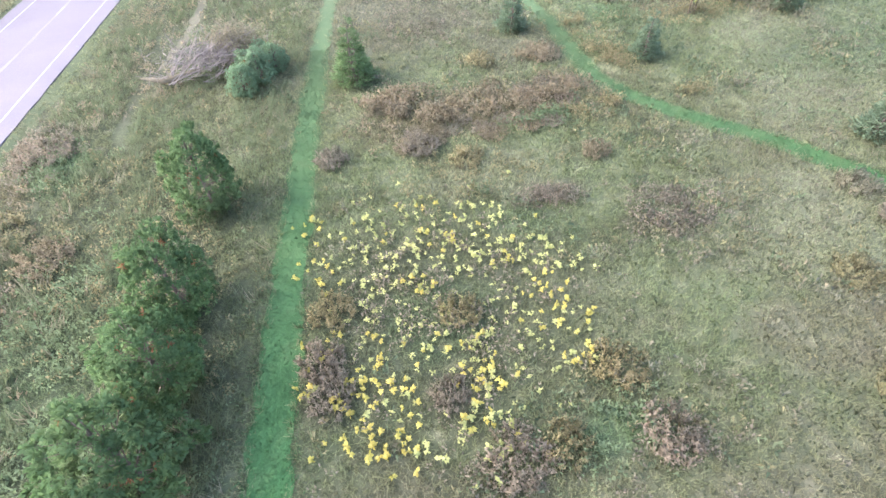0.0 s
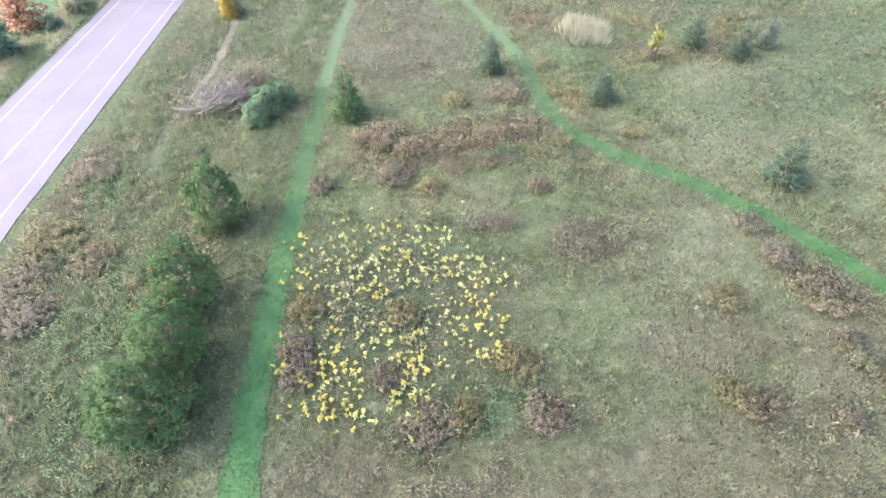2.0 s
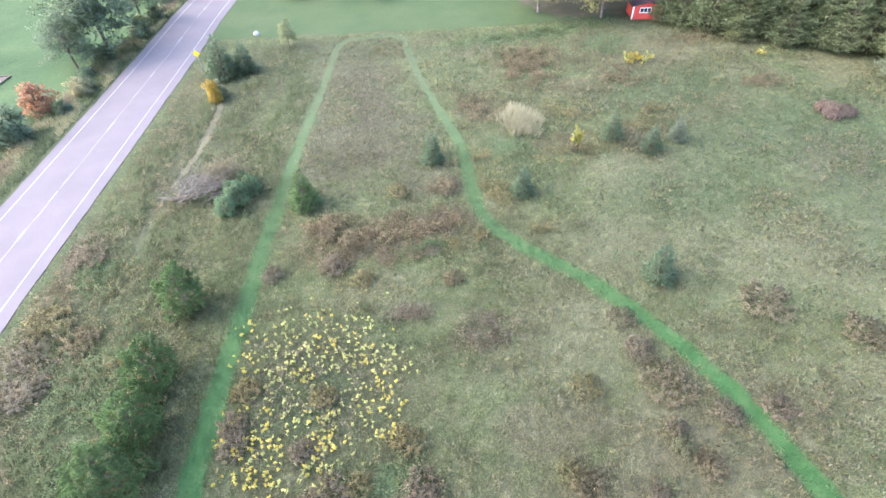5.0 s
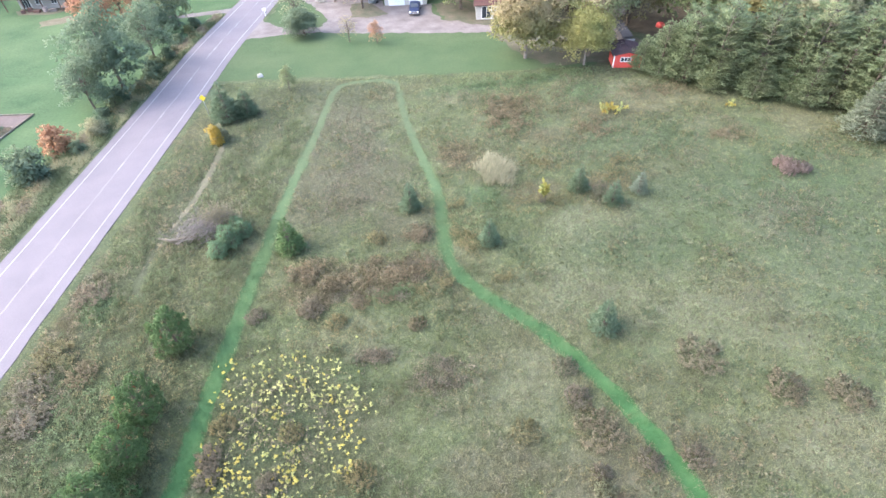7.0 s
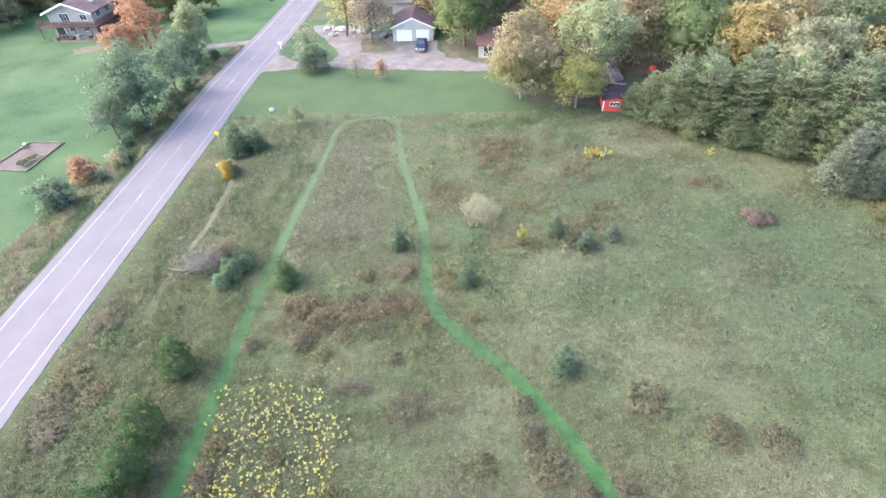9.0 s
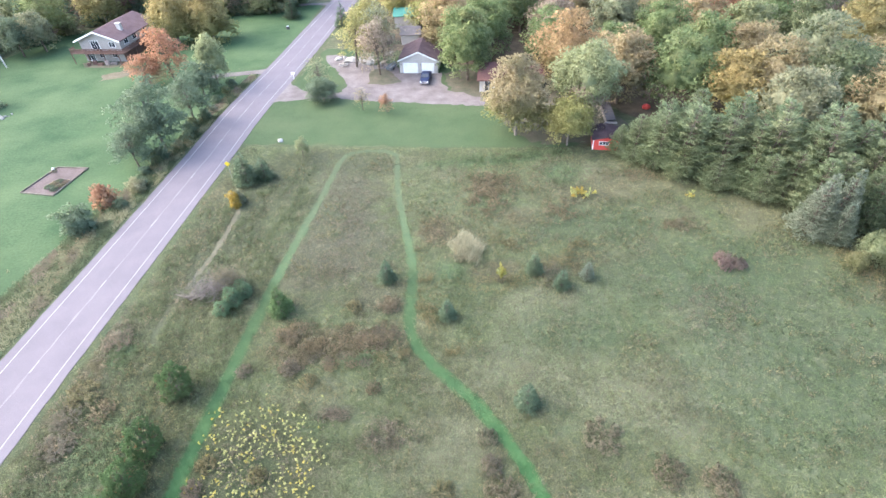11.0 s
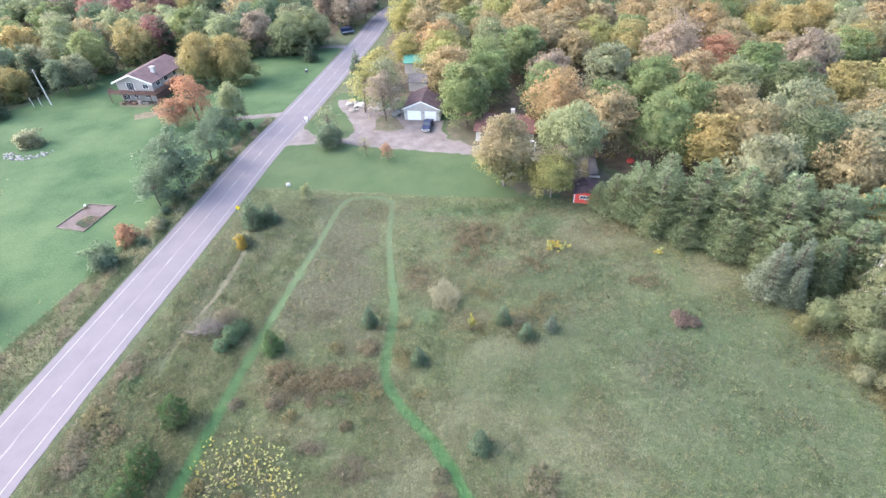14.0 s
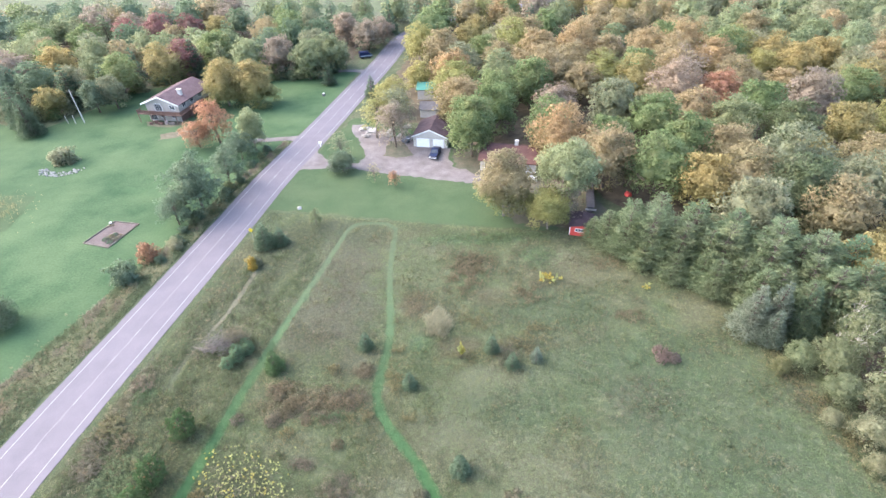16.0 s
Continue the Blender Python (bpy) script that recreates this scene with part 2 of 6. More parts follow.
def meadow(name, gain=1.0, fine=5.0, leafy=False):
    """The uncut field: green, straw and rust patches by place, shared by soil and grass."""
    m, nt, b = mat_new(name)
    p = place_of(nt)
    flat = node(nt, "ShaderNodeVectorMath")
    flat.operation = "MULTIPLY"
    flat.inputs[1].default_value = (1, 1, 0)
    nt.links.new(p, flat.inputs[0])
    p2 = flat.outputs[0]
    wide, mid = noise_of(nt, p2, 0.055, 4.0, 0.55), noise_of(nt, p2, 0.34, 6.0, 0.66)
    c = ramp(nt, mid, [(0.3, (0.067, 0.070, 0.042)), (0.43, (0.074, 0.087, 0.047)), (0.55, (0.089, 0.105, 0.057)), (0.72, (0.121, 0.132, 0.080))])
    rust = ramp(nt, mid, [(0.3, (0.071, 0.064, 0.045)), (0.55, (0.102, 0.093, 0.062)), (0.75, (0.127, 0.121, 0.082))])
    c = mix_of(nt, ramp(nt, wide, [(0.47, (0, 0, 0)), (0.68, (0.7, 0.7, 0.7))]), c, rust)
    warp = noise_of(nt, p2, 0.45, 5.0, 0.65)
    for tone, amount, spots in STANDS:
        for x, y, rx, ry in spots:
            far = node(nt, "ShaderNodeVectorMath")
            far.operation = "MULTIPLY_ADD"
            far.inputs[1].default_value, far.inputs[2].default_value = (1 / rx, 1 / ry, 0), (-x / rx, -y / ry, 0)
            nt.links.new(p2, far.inputs[0])
            out = node(nt, "ShaderNodeVectorMath")
            out.operation = "LENGTH"
            nt.links.new(far.outputs[0], out.inputs[0])
            edge = node(nt, "ShaderNodeMath")
            edge.operation = "MULTIPLY_ADD"
            edge.inputs[1].default_value = 1.7
            nt.links.new(warp, edge.inputs[0])
            nt.links.new(out.outputs["Value"], edge.inputs[2])
            inside = node(nt, "ShaderNodeMapRange", **{"From Min": 1.4, "From Max": 2.05, "To Min": amount, "To Max": 0.0})
            nt.links.new(edge.outputs[0], inside.inputs[0])
            c = mix_of(nt, inside.outputs[0], c, tone)
    wisp = ramp(nt, noise_of(nt, p2, 0.75, 7.0, 0.72), [(0.53, (0, 0, 0)), (0.7, (0.6, 0.6, 0.6))])
    c = mix_of(nt, wisp, c, (0.128, 0.130, 0.088))
    dusk = ramp(nt, noise_of(nt, p2, 0.55, 7.0, 0.7), [(0.3, (0.55, 0.55, 0.55)), (0.45, (0, 0, 0))])
    c = mix_of(nt, dusk, c, (0.060, 0.058, 0.038))
    lush = ramp(nt, noise_of(nt, p2, 0.14, 5.0), [(0.6, (0, 0, 0)), (0.74, (0.7, 0.7, 0.7))])
    c = mix_of(nt, lush, c, (0.072, 0.104, 0.055))
    tuft = noise_of(nt, p2, 1.5, 6.0, 0.72)
    c = mix_of(nt, 0.62 if leafy else 0.85, c, ramp(nt, tuft, [(0.3, (0.66, 0.70, 0.66)), (0.48, (0.95, 0.96, 0.94)), (0.7, (1.36, 1.30, 1.34))]), "MULTIPLY")
    small = noise_of(nt, p, fine, 5.0, 0.75)
    c = mix_of(nt, 0.38 if leafy else 0.8, c, ramp(nt, small, [(0.32, (0.64 * gain, 0.65 * gain, 0.62 * gain)), (0.68, (1.20 * gain, 1.20 * gain, 1.17 * gain))]), "MULTIPLY")
    if leafy:
        geo = nt.nodes.new("ShaderNodeNewGeometry")
        c = mix_of(nt, 0.4, c, ramp(nt, geo.outputs["Random Per Island"], [(0, (0.86, 0.87, 0.82)), (1, (1.09, 1.10, 1.04))]), "MULTIPLY")
    nt.links.new(c, b.inputs["Base Color"])
    b.inputs["Roughness"].default_value = 0.95
    b.inputs["Specular IOR Level"].default_value = 0.15
    if leafy:
        t = nt.nodes.new("ShaderNodeBsdfTranslucent")
        nt.links.new(c, t.inputs[0])
        mixed = node(nt, "ShaderNodeMixShader", Fac=0.5)
        nt.links.new(b.outputs[0], mixed.inputs[1])
        nt.links.new(t.outputs[0], mixed.inputs[2])
        nt.links.new(mixed.outputs[0], nt.nodes["Material Output"].inputs[0])
    else:
        nt.links.new(bump_of(nt, small, 0.9, 0.12), b.inputs["Normal"])
    return m


M_FIELD = meadow("field_soil_and_grass", 0.72)
M_GRASS = meadow("tall_grass", 3.08, leafy=True)
M_MOWN, mt, mb_ = mat_new("mown_grass")
mp = place_of(mt)
sep = mt.nodes.new("ShaderNodeSeparateXYZ")
mt.links.new(mp, sep.inputs[0])
# from y 18 to 60 the colour blends to a duller, greyer green
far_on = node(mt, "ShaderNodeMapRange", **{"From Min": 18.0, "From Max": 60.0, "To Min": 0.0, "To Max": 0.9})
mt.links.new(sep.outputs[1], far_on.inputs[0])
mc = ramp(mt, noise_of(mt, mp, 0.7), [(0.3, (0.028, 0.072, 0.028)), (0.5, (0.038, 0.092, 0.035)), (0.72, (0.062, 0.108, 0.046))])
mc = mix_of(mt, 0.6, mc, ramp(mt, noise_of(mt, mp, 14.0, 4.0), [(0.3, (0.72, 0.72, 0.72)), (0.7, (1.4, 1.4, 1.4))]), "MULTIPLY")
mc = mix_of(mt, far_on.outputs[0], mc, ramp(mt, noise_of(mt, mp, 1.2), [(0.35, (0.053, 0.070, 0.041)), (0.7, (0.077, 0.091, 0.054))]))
mt.links.new(mc, mb_.inputs["Base Color"])
mb_.inputs["Roughness"].default_value = 0.95
mb_.inputs["Specular IOR Level"].default_value = 0.08
mt.links.new(bump_of(mt, noise_of(mt, mp, 14.0, 4.0), 0.7, 0.06), mb_.inputs["Normal"])
M_LAWN = surface("lawn_grass", (0.026, 0.054, 0.026), (0.061, 0.092, 0.046), 0.09, 3.0, 0.95, 0.5, 0.04, stain=(0.05, 0.09, 0.042))
M_LAWN_YARD = surface("yard_grass", (0.035, 0.059, 0.029), (0.057, 0.077, 0.040), 0.13, 4.0, 0.95, 0.5, 0.04)
M_VERGE = surface("verge_grass", (0.046, 0.060, 0.033), (0.074, 0.084, 0.047), 0.6, 12.0, 0.95, 0.6, 0.06)
M_ROAD = surface("worn_asphalt", (0.082, 0.071, 0.087), (0.100, 0.087, 0.104), 0.25, 30.0, 0.85, 0.25, 0.01)
M_SEAM = surface("faded_seam", (0.104, 0.093, 0.108), (0.142, 0.129, 0.146), 0.15, 12.0, 0.8, 0.2, 0.004)
M_PAINT = surface("road_paint", (0.140, 0.136, 0.146), (0.188, 0.180, 0.193), 2.0, 20.0, 0.6, 0.2, 0.004)
M_GRAVEL = surface("drive_gravel", (0.094, 0.081, 0.081), (0.151, 0.133, 0.135), 0.35, 9.0, 0.95, 0.6, 0.03)
M_DIRT = surface("bare_dirt", (0.061, 0.047, 0.036), (0.108, 0.086, 0.068), 0.8, 10.0, 0.95, 0.6, 0.04)
M_WORN = surface("worn_earth", (0.058, 0.062, 0.042), (0.098, 0.085, 0.066), 0.5, 8.0, 0.95, 0.6, 0.04)
M_TRACK = surface("worn_track", (0.082, 0.078, 0.054), (0.112, 0.103, 0.075), 0.7, 8.0, 0.95, 0.6, 0.04)
M_SAND = surface("trodden_sand", (0.083, 0.071, 0.052), (0.121, 0.105, 0.079), 0.8, 10.0, 0.95, 0.6, 0.04)
M_SOIL = surface("dug_soil", (0.074, 0.058, 0.056), (0.112, 0.090, 0.088), 0.6, 8.0, 0.95, 0.6, 0.04)
M_BARK = surface("bark", (0.07, 0.055, 0.045), (0.16, 0.13, 0.11), 2.0, 14.0, 0.95, 0.8, 0.05)
M_PALE_BARK = surface("pale_bark", (0.32, 0.30, 0.28), (0.55, 0.52, 0.48), 2.0, 12.0, 0.9, 0.5, 0.03)
M_GREY_WOOD = surface("dead_grey_wood", (0.110, 0.092, 0.085), (0.215, 0.185, 0.172), 2.0, 14.0, 0.95, 0.6, 0.03)

F_GREEN = foliage("green_leaves", (0.113, 0.154, 0.071), (0.219, 0.267, 0.127), other=(0.217, 0.200, 0.103))
F_DEEP = foliage("deep_green_leaves", (0.092, 0.136, 0.087), (0.177, 0.222, 0.139), other=(0.143, 0.174, 0.113))
F_PALE = foliage("pale_green_leaves", (0.140, 0.167, 0.094), (0.235, 0.267, 0.154), other=(0.167, 0.175, 0.093))
F_TAN = foliage("tan_leaves", (0.229, 0.181, 0.108), (0.362, 0.292, 0.177), other=(0.200, 0.185, 0.105), lower=((0.165, 0.170, 0.088), 4.0, 13.0))
F_GOLD = foliage("golden_leaves", (0.232, 0.188, 0.086), (0.367, 0.307, 0.147), other=(0.200, 0.172, 0.090), lower=((0.165, 0.182, 0.078), 4.0, 12.5))
F_ORANGE = foliage("orange_leaves", (0.262, 0.178, 0.100), (0.400, 0.282, 0.160), other=(0.230, 0.205, 0.110), lower=((0.170, 0.180, 0.085), 4.0, 12.5))
F_RED = foliage("red_leaves", (0.170, 0.087, 0.085), (0.287, 0.153, 0.146), other=(0.213, 0.176, 0.134))
F_OLIVE = foliage("olive_leaves", (0.168, 0.179, 0.114), (0.284, 0.280, 0.181), other=(0.172, 0.206, 0.134))
F_WILLOW = foliage("grey_green_leaves", (0.086, 0.122, 0.084), (0.152, 0.202, 0.144), other=(0.105, 0.138, 0.084))
F_PINE = foliage("pine_needles", (0.136, 0.174, 0.100), (0.236, 0.285, 0.168), 0.3, other=(0.200, 0.210, 0.126))
F_SPRUCE = foliage("spruce_needles", (0.080, 0.118, 0.076), (0.146, 0.198, 0.129), 0.15, other=(0.106, 0.150, 0.096))
F_BLUE = foliage("blue_spruce_needles", (0.140, 0.170, 0.130), (0.230, 0.268, 0.208), 0.15, other=(0.178, 0.206, 0.148))
F_YOUNG = foliage("young_pine_needles", (0.056, 0.100, 0.044), (0.112, 0.178, 0.080), 0.15, other=(0.084, 0.106, 0.056))
F_YELLOW = foliage("yellow_leaves", (0.34, 0.30, 0.075), (0.48, 0.43, 0.14), 0.25)
F_LEMON = foliage("pale_yellow_leaves", (0.29, 0.31, 0.12), (0.40, 0.42, 0.19), 0.25)
F_RUST = foliage("rusty_needles", (0.150, 0.076, 0.042), (0.218, 0.119, 0.066), 0.2)
F_WEED = foliage("brown_weeds", (0.134, 0.118, 0.082), (0.231, 0.206, 0.145), 0.3)
F_WEED_G = foliage("olive_weeds", (0.149, 0.135, 0.076), (0.258, 0.234, 0.133), 0.3)
F_WEED_P = foliage("mauve_weeds", (0.143, 0.126, 0.099), (0.244, 0.216, 0.170), 0.3)
F_CREAM = foliage("cream_grass", (0.225, 0.225, 0.158), (0.312, 0.308, 0.220), 0.2)
F_TEAL = foliage("blue_green_needles", (0.110, 0.179, 0.105), (0.194, 0.286, 0.180), 0.15)
F_SILVER = foliage("silver_green_leaves", (0.188, 0.218, 0.124), (0.308, 0.342, 0.199), 0.2, other=(0.217, 0.235, 0.124))
F_BRAMBLE = foliage("bramble_leaves", (0.168, 0.128, 0.115), (0.258, 0.202, 0.185), 0.3)
F_TURN = foliage("turning_maple_leaves", (0.205, 0.175, 0.11), (0.32, 0.275, 0.175), 0.15, other=(0.21, 0.2, 0.10), lower=((0.17, 0.185, 0.07), 6.5, 12.0))
F_BANK = foliage("rank_bank_grass", (0.08, 0.108, 0.064), (0.135, 0.166, 0.096), 0.3)
F_SALMON = foliage("salmon_leaves", (0.270, 0.140, 0.092), (0.405, 0.225, 0.152), 0.2, other=(0.255, 0.175, 0.105))
F_MAUVE = foliage("bare_mauve_twigs", (0.208, 0.170, 0.134), (0.327, 0.271, 0.216), 0.25)
F_YELLOW_G = foliage("yellow_green_leaves", (0.218, 0.212, 0.084), (0.345, 0.328, 0.146), 0.3, other=(0.278, 0.245, 0.113))
F_STRAW = foliage("straw_grass", (0.136, 0.132, 0.093), (0.221, 0.212, 0.153), 0.3)
F_AMBER = foliage("amber_leaves", (0.26, 0.18, 0.04), (0.40, 0.30, 0.08), 0.2)
F_ASPEN = foliage("aspen_leaves", (0.125, 0.148, 0.086), (0.212, 0.236, 0.142), 0.2, other=(0.160, 0.165, 0.092))
F_DULL = foliage("dull_green_leaves", (0.078, 0.102, 0.055), (0.142, 0.173, 0.096), 0.2, other=(0.125, 0.135, 0.075))
F_LUSH = foliage("lush_green_weeds", (0.115, 0.160, 0.090), (0.190, 0.245, 0.136), 0.3)

# ---- ground ----
ROAD = [(-53, -40), (-48.6, -10), (-44.6, 14), (-40.5, 35), (-36.4, 54), (-31.9, 75), (-27.8, 95), (-21.8, 118), (-14.6, 148), (-8.2, 175), (-3.4, 199), (3, 215), (16, 232), (40, 250), (90, 275)]


def smooth_line(points, step=0.8):
    """A curve through points, at even steps."""
    P = np.array(points, float)
    out = []
    for i in range(len(P) - 1):
        p0, p1, p2, p3 = P[max(i - 1, 0)], P[i], P[i + 1], P[min(i + 2, len(P) - 1)]
        for t in np.arange(0, 1, step / max(np.linalg.norm(p2 - p1), step)):
            out.append(0.5 * (2 * p1 + (p2 - p0) * t + (2 * p0 - 5 * p1 + 4 * p2 - p3) * t**2 + (3 * p1 - p0 - 3 * p2 + p3) * t**3))
    out.append(P[-1])
    return np.array(out)


def normals_of(line):
    d = np.gradient(line, axis=0)
    d /= np.linalg.norm(d, axis=1, keepdims=True)
    return np.stack([d[:, 1], -d[:, 0]], 1)


def ribbon(name, line, a, b, z, mat, ragged=0.0, across=4, thick=0.0, narrow=1.0):
    """A strip beside a line, from a to b metres to its right, with uneven edges."""
    nrm, n = normals_of(line), len(line)
    a = a * np.asarray(narrow) + ragged * np.array([noise.noise((p[0] * 0.9, p[1] * 0.9, 3.1)) for p in line])
    b = b * np.asarray(narrow) + ragged * np.array([noise.noise((p[0] * 0.9, p[1] * 0.9, 9.7)) for p in line])
    V, F = [], []
    rows = [(0, -thick)] * (thick > 0) + [(i / across, 0) for i in range(across + 1)] + [(1, -thick)] * (thick > 0)
    for f, dz in rows:
        w = (a + (b - a) * f)[:, None]
        V.append(np.concatenate([line + nrm * w, np.full((n, 1), z + dz)], 1))
    for j in range(len(rows) - 1):
        i = np.arange(n - 1)
        F.append(np.stack([j * n + i, (j + 1) * n + i, (j + 1) * n + i + 1, j * n + i + 1], 1))
    return tagged(new(name, mesh_of(name, np.concatenate(V), np.concatenate(F), mat)), kind="structure")


def sheet(name, outline, z, mat, ragged=0.3):
    """A flat patch with an uneven outline."""
    P = np.array(outline, float)
    ring = []
    for i in range(len(P)):
        a, b = P[i], P[(i + 1) % len(P)]
        for t in np.arange(0, 1, 0.7 / max(np.linalg.norm(b - a), 0.7)):
            q = a + (b - a) * t
            ring.append(Vector((q[0] + ragged * noise.noise((q[0] * 0.6, q[1] * 0.6, 5)), q[1] + ragged * noise.noise((q[0] * 0.6, q[1] * 0.6, 8)))))
    n = len(ring)
    verts, _, faces, *_ = delaunay_2d_cdt(ring, [(i, (i + 1) % n) for i in range(n)], [], 1, 1e-4)
    bm = bmesh.new()
    made = [bm.verts.new((v[0], v[1], z)) for v in verts]
    for f in faces:
        q = bm.faces.new([made[i] for i in f])
        q.normal_update()
        if q.normal.z < 0:
            q.normal_flip()
    return tagged(part(name, bm, mat), kind="structure")


# one sheet to the horizon: fine in the field, coarse beyond
xs = np.concatenate([[-2500, -900, -450], np.arange(-300, -60, 12), np.arange(-60, 60, 1.0), np.arange(60, 300, 12), [300, 450, 900, 2500]])
ys = np.concatenate([[-2500, -900, -300], np.arange(-100, 0, 8), np.arange(0, 90, 1.0), np.arange(90, 330, 10), [330, 500, 900, 2500]])
gx, gy = np.meshgrid(xs, ys)
gz = np.array([-0.006 - 0.008 * (1 + noise.noise((a * 0.4, b * 0.4, 0))) for a, b in zip(gx.ravel(), gy.ravel())])
k = np.arange(len(xs) * (len(ys) - 1)).reshape(len(ys) - 1, len(xs))[:, :-1].ravel()
ground = new("ground", mesh_of("ground", np.stack([gx.ravel(), gy.ravel(), gz], 1), np.stack([k, k + 1, k + 1 + len(xs), k + len(xs)], 1), M_FIELD, smooth=True))
tagged(ground, "uncut autumn meadow of green, straw and rust grass", "meadow", kind="structure")

road_line = smooth_line(ROAD, 1.5)
tagged(ribbon("road", road_line, -4.1, 4.1, 0.056, M_ROAD, 0.12, 6, 0.12), "pale lilac-grey worn asphalt country road", "road")
tagged(ribbon("road_edge_line", road_line, -3.05, -2.93, 0.061, M_PAINT, 0.0, 1), "thin white painted road edge line", "road marking")
tagged(ribbon("road_edge_line", road_line, 2.93, 3.05, 0.061, M_PAINT, 0.0, 1), "thin white painted road edge line", "road marking")
for i in range(14, len(road_line) - 8, 8):
    tagged(ribbon("road_centre_dash", road_line[i:i + 2], -0.06, 0.06, 0.061, M_PAINT, 0.0, 1), "short faded white centre dash on the road", "road marking", "centre dashes")
tagged(ribbon("road_seam", road_line, -0.1, 0.06, 0.059, M_SEAM, 0.25, 1), "faded pale seam along the road's middle", "road marking")
tagged(ribbon("verge", road_line, 4.0, 5.0, 0.008, M_VERGE, 0.9), "short yellow-green grass verge beside the road", "grass verge")
tagged(ribbon("verge", road_line, -5.6, -4.0, 0.008, M_VERGE, 0.5), "short yellow-green grass verge beside the road", "grass verge")

PATH_LEFT = [(-33.5, -45), (-29.2, -18), (-26.0, 2), (-24.2, 12), (-22.7, 20.5), (-20.8, 29), (-18.8, 38), (-16.2, 48.5), (-13.3, 58.8), (-11.0, 67), (-9.6, 72.2), (-8.0, 74.4), (-5, 74.8), (-2.0, 74.2), (-0.6, 72.6)]
PATH_RIGHT = [(-0.4, 73), (-0.8, 66), (-1.0, 60), (-0.7, 53), (-0.4, 46.2), (-1.0, 41), (-1.6, 37), (-1.1, 33.8), (0.6, 30.5), (3.4, 26.6), (5.3, 23), (6.7, 19.4), (7.7, 16), (8.2, 12.5), (8.6, 6), (9, -4), (9.8, -22), (11.0, -45)]
LEFT_LINE, RIGHT_LINE = smooth_line(PATH_LEFT, 0.4), smooth_line(PATH_RIGHT, 0.4)
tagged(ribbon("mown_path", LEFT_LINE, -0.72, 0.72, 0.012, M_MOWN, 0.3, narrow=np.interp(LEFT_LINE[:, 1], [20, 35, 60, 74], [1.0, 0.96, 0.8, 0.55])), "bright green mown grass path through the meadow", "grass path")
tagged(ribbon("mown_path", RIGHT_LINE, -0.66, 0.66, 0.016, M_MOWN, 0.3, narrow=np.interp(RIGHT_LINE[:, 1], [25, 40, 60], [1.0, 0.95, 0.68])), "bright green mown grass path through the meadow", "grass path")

tagged(sheet("yard_lawn", [(-27.4, 81.5), (-14.8, 79.0), (-0.7, 75.6), (13.6, 72.6), (28, 70), (36, 72), (38, 92), (17, 110), (0, 118), (-8, 124), (-14, 126), (-20.5, 104), (-23.2, 97.8)], 0.02, M_LAWN_YARD, 0.9), "cut green lawn between meadow and gravel drive", "lawn")
tagged(sheet("gravel_drive", [(-25, 97.0), (-17.5, 97.6), (-10, 96.6), (-2.2, 93.6), (6.2, 90.8), (15.3, 88.2), (18, 87.4), (20, 90), (15.7, 92.8), (11.5, 96.0), (10.6, 100), (11.6, 105.4), (2.6, 107.5), (2.0, 113), (-0.5, 113.5), (-3.8, 112.4), (-7.3, 118.1), (-10, 120.8), (-13.6, 121.1), (-13.4, 117.1), (-11.0, 111.2), (-8.6, 103), (-9.4, 99.6), (-13, 99.8), (-16.8, 100.9), (-19.2, 104.1), (-21.2, 107.5)], 0.045, M_GRAVEL, 0.8), "pale pinkish gravel driveway and turning place", "driveway")
tagged(sheet("far_lawn", [(-41.2, 71), (-44.2, 63), (-47, 53.6), (-49.8, 45.5), (-55, 30), (-62, 10), (-170, 10), (-170, 90), (-113, 131), (-98, 125), (-92, 133), (-86, 152), (-70, 160), (-48, 158), (-30, 160), (-15.6, 168), (-19.5, 146), (-24.3, 125), (-27.5, 114), (-33, 96)], 0.015, M_LAWN), "bright green mown lawn of the house across the road", "lawn")
tagged(sheet("bare_ground", [(17.8, 87.6), (20, 76.5), (24, 71.5), (33, 70.5), (40, 74), (38, 92), (17, 106), (11.8, 105), (12, 97.5), (13.2, 95)], 0.03, M_WORN, 1.2), "leaf-strewn brown earth under the maples", "bare earth")
tagged(sheet("bare_ground", [(-4.4, 102.4), (-1.2, 101.2), (2.4, 102.4), (1.2, 106.6), (-0.4, 110), (-3.6, 110.4), (-4.2, 106)], 0.055, M_WORN, 0.6), "leaf-strewn brown earth under the yard trees", "bare earth")
tagged(sheet("far_drive", [(-30, 164), (-20, 165), (-10, 162), (-9, 166), (-19, 167.2), (-29, 167)], 0.045, M_GRAVEL), "gravel drive into the far trees", "driveway")
tagged(sheet("far_drive", [(-38, 112.5), (-28, 113.0), (-24, 110), (-22.5, 116.5), (-28.5, 115.3), (-39, 114.5)], 0.05, M_GRAVEL), "gravel driveway entrance across the road", "driveway")
TRACK = smooth_line([(-23.6, 62.2), (-24.2, 58), (-25.3, 52.4), (-26.6, 48.5), (-28.2, 44.0), (-28.9, 40.5)], 0.5)
tagged(ribbon("foot_track", TRACK, -0.4, 0.4, 0.01, M_TRACK, 0.4, narrow=np.interp(TRACK[:, 1], [44, 48, 52], [0.02, 0.3, 0.8])), "worn sandy track in the roadside bank", "track")
tagged(sheet("bare_patch", [(-62, 116), (-56, 118), (-53, 121.5), (-58, 122), (-63, 119.5)], 0.03, M_SAND, 0.8), "worn sandy patch in the lawn", "bare earth")
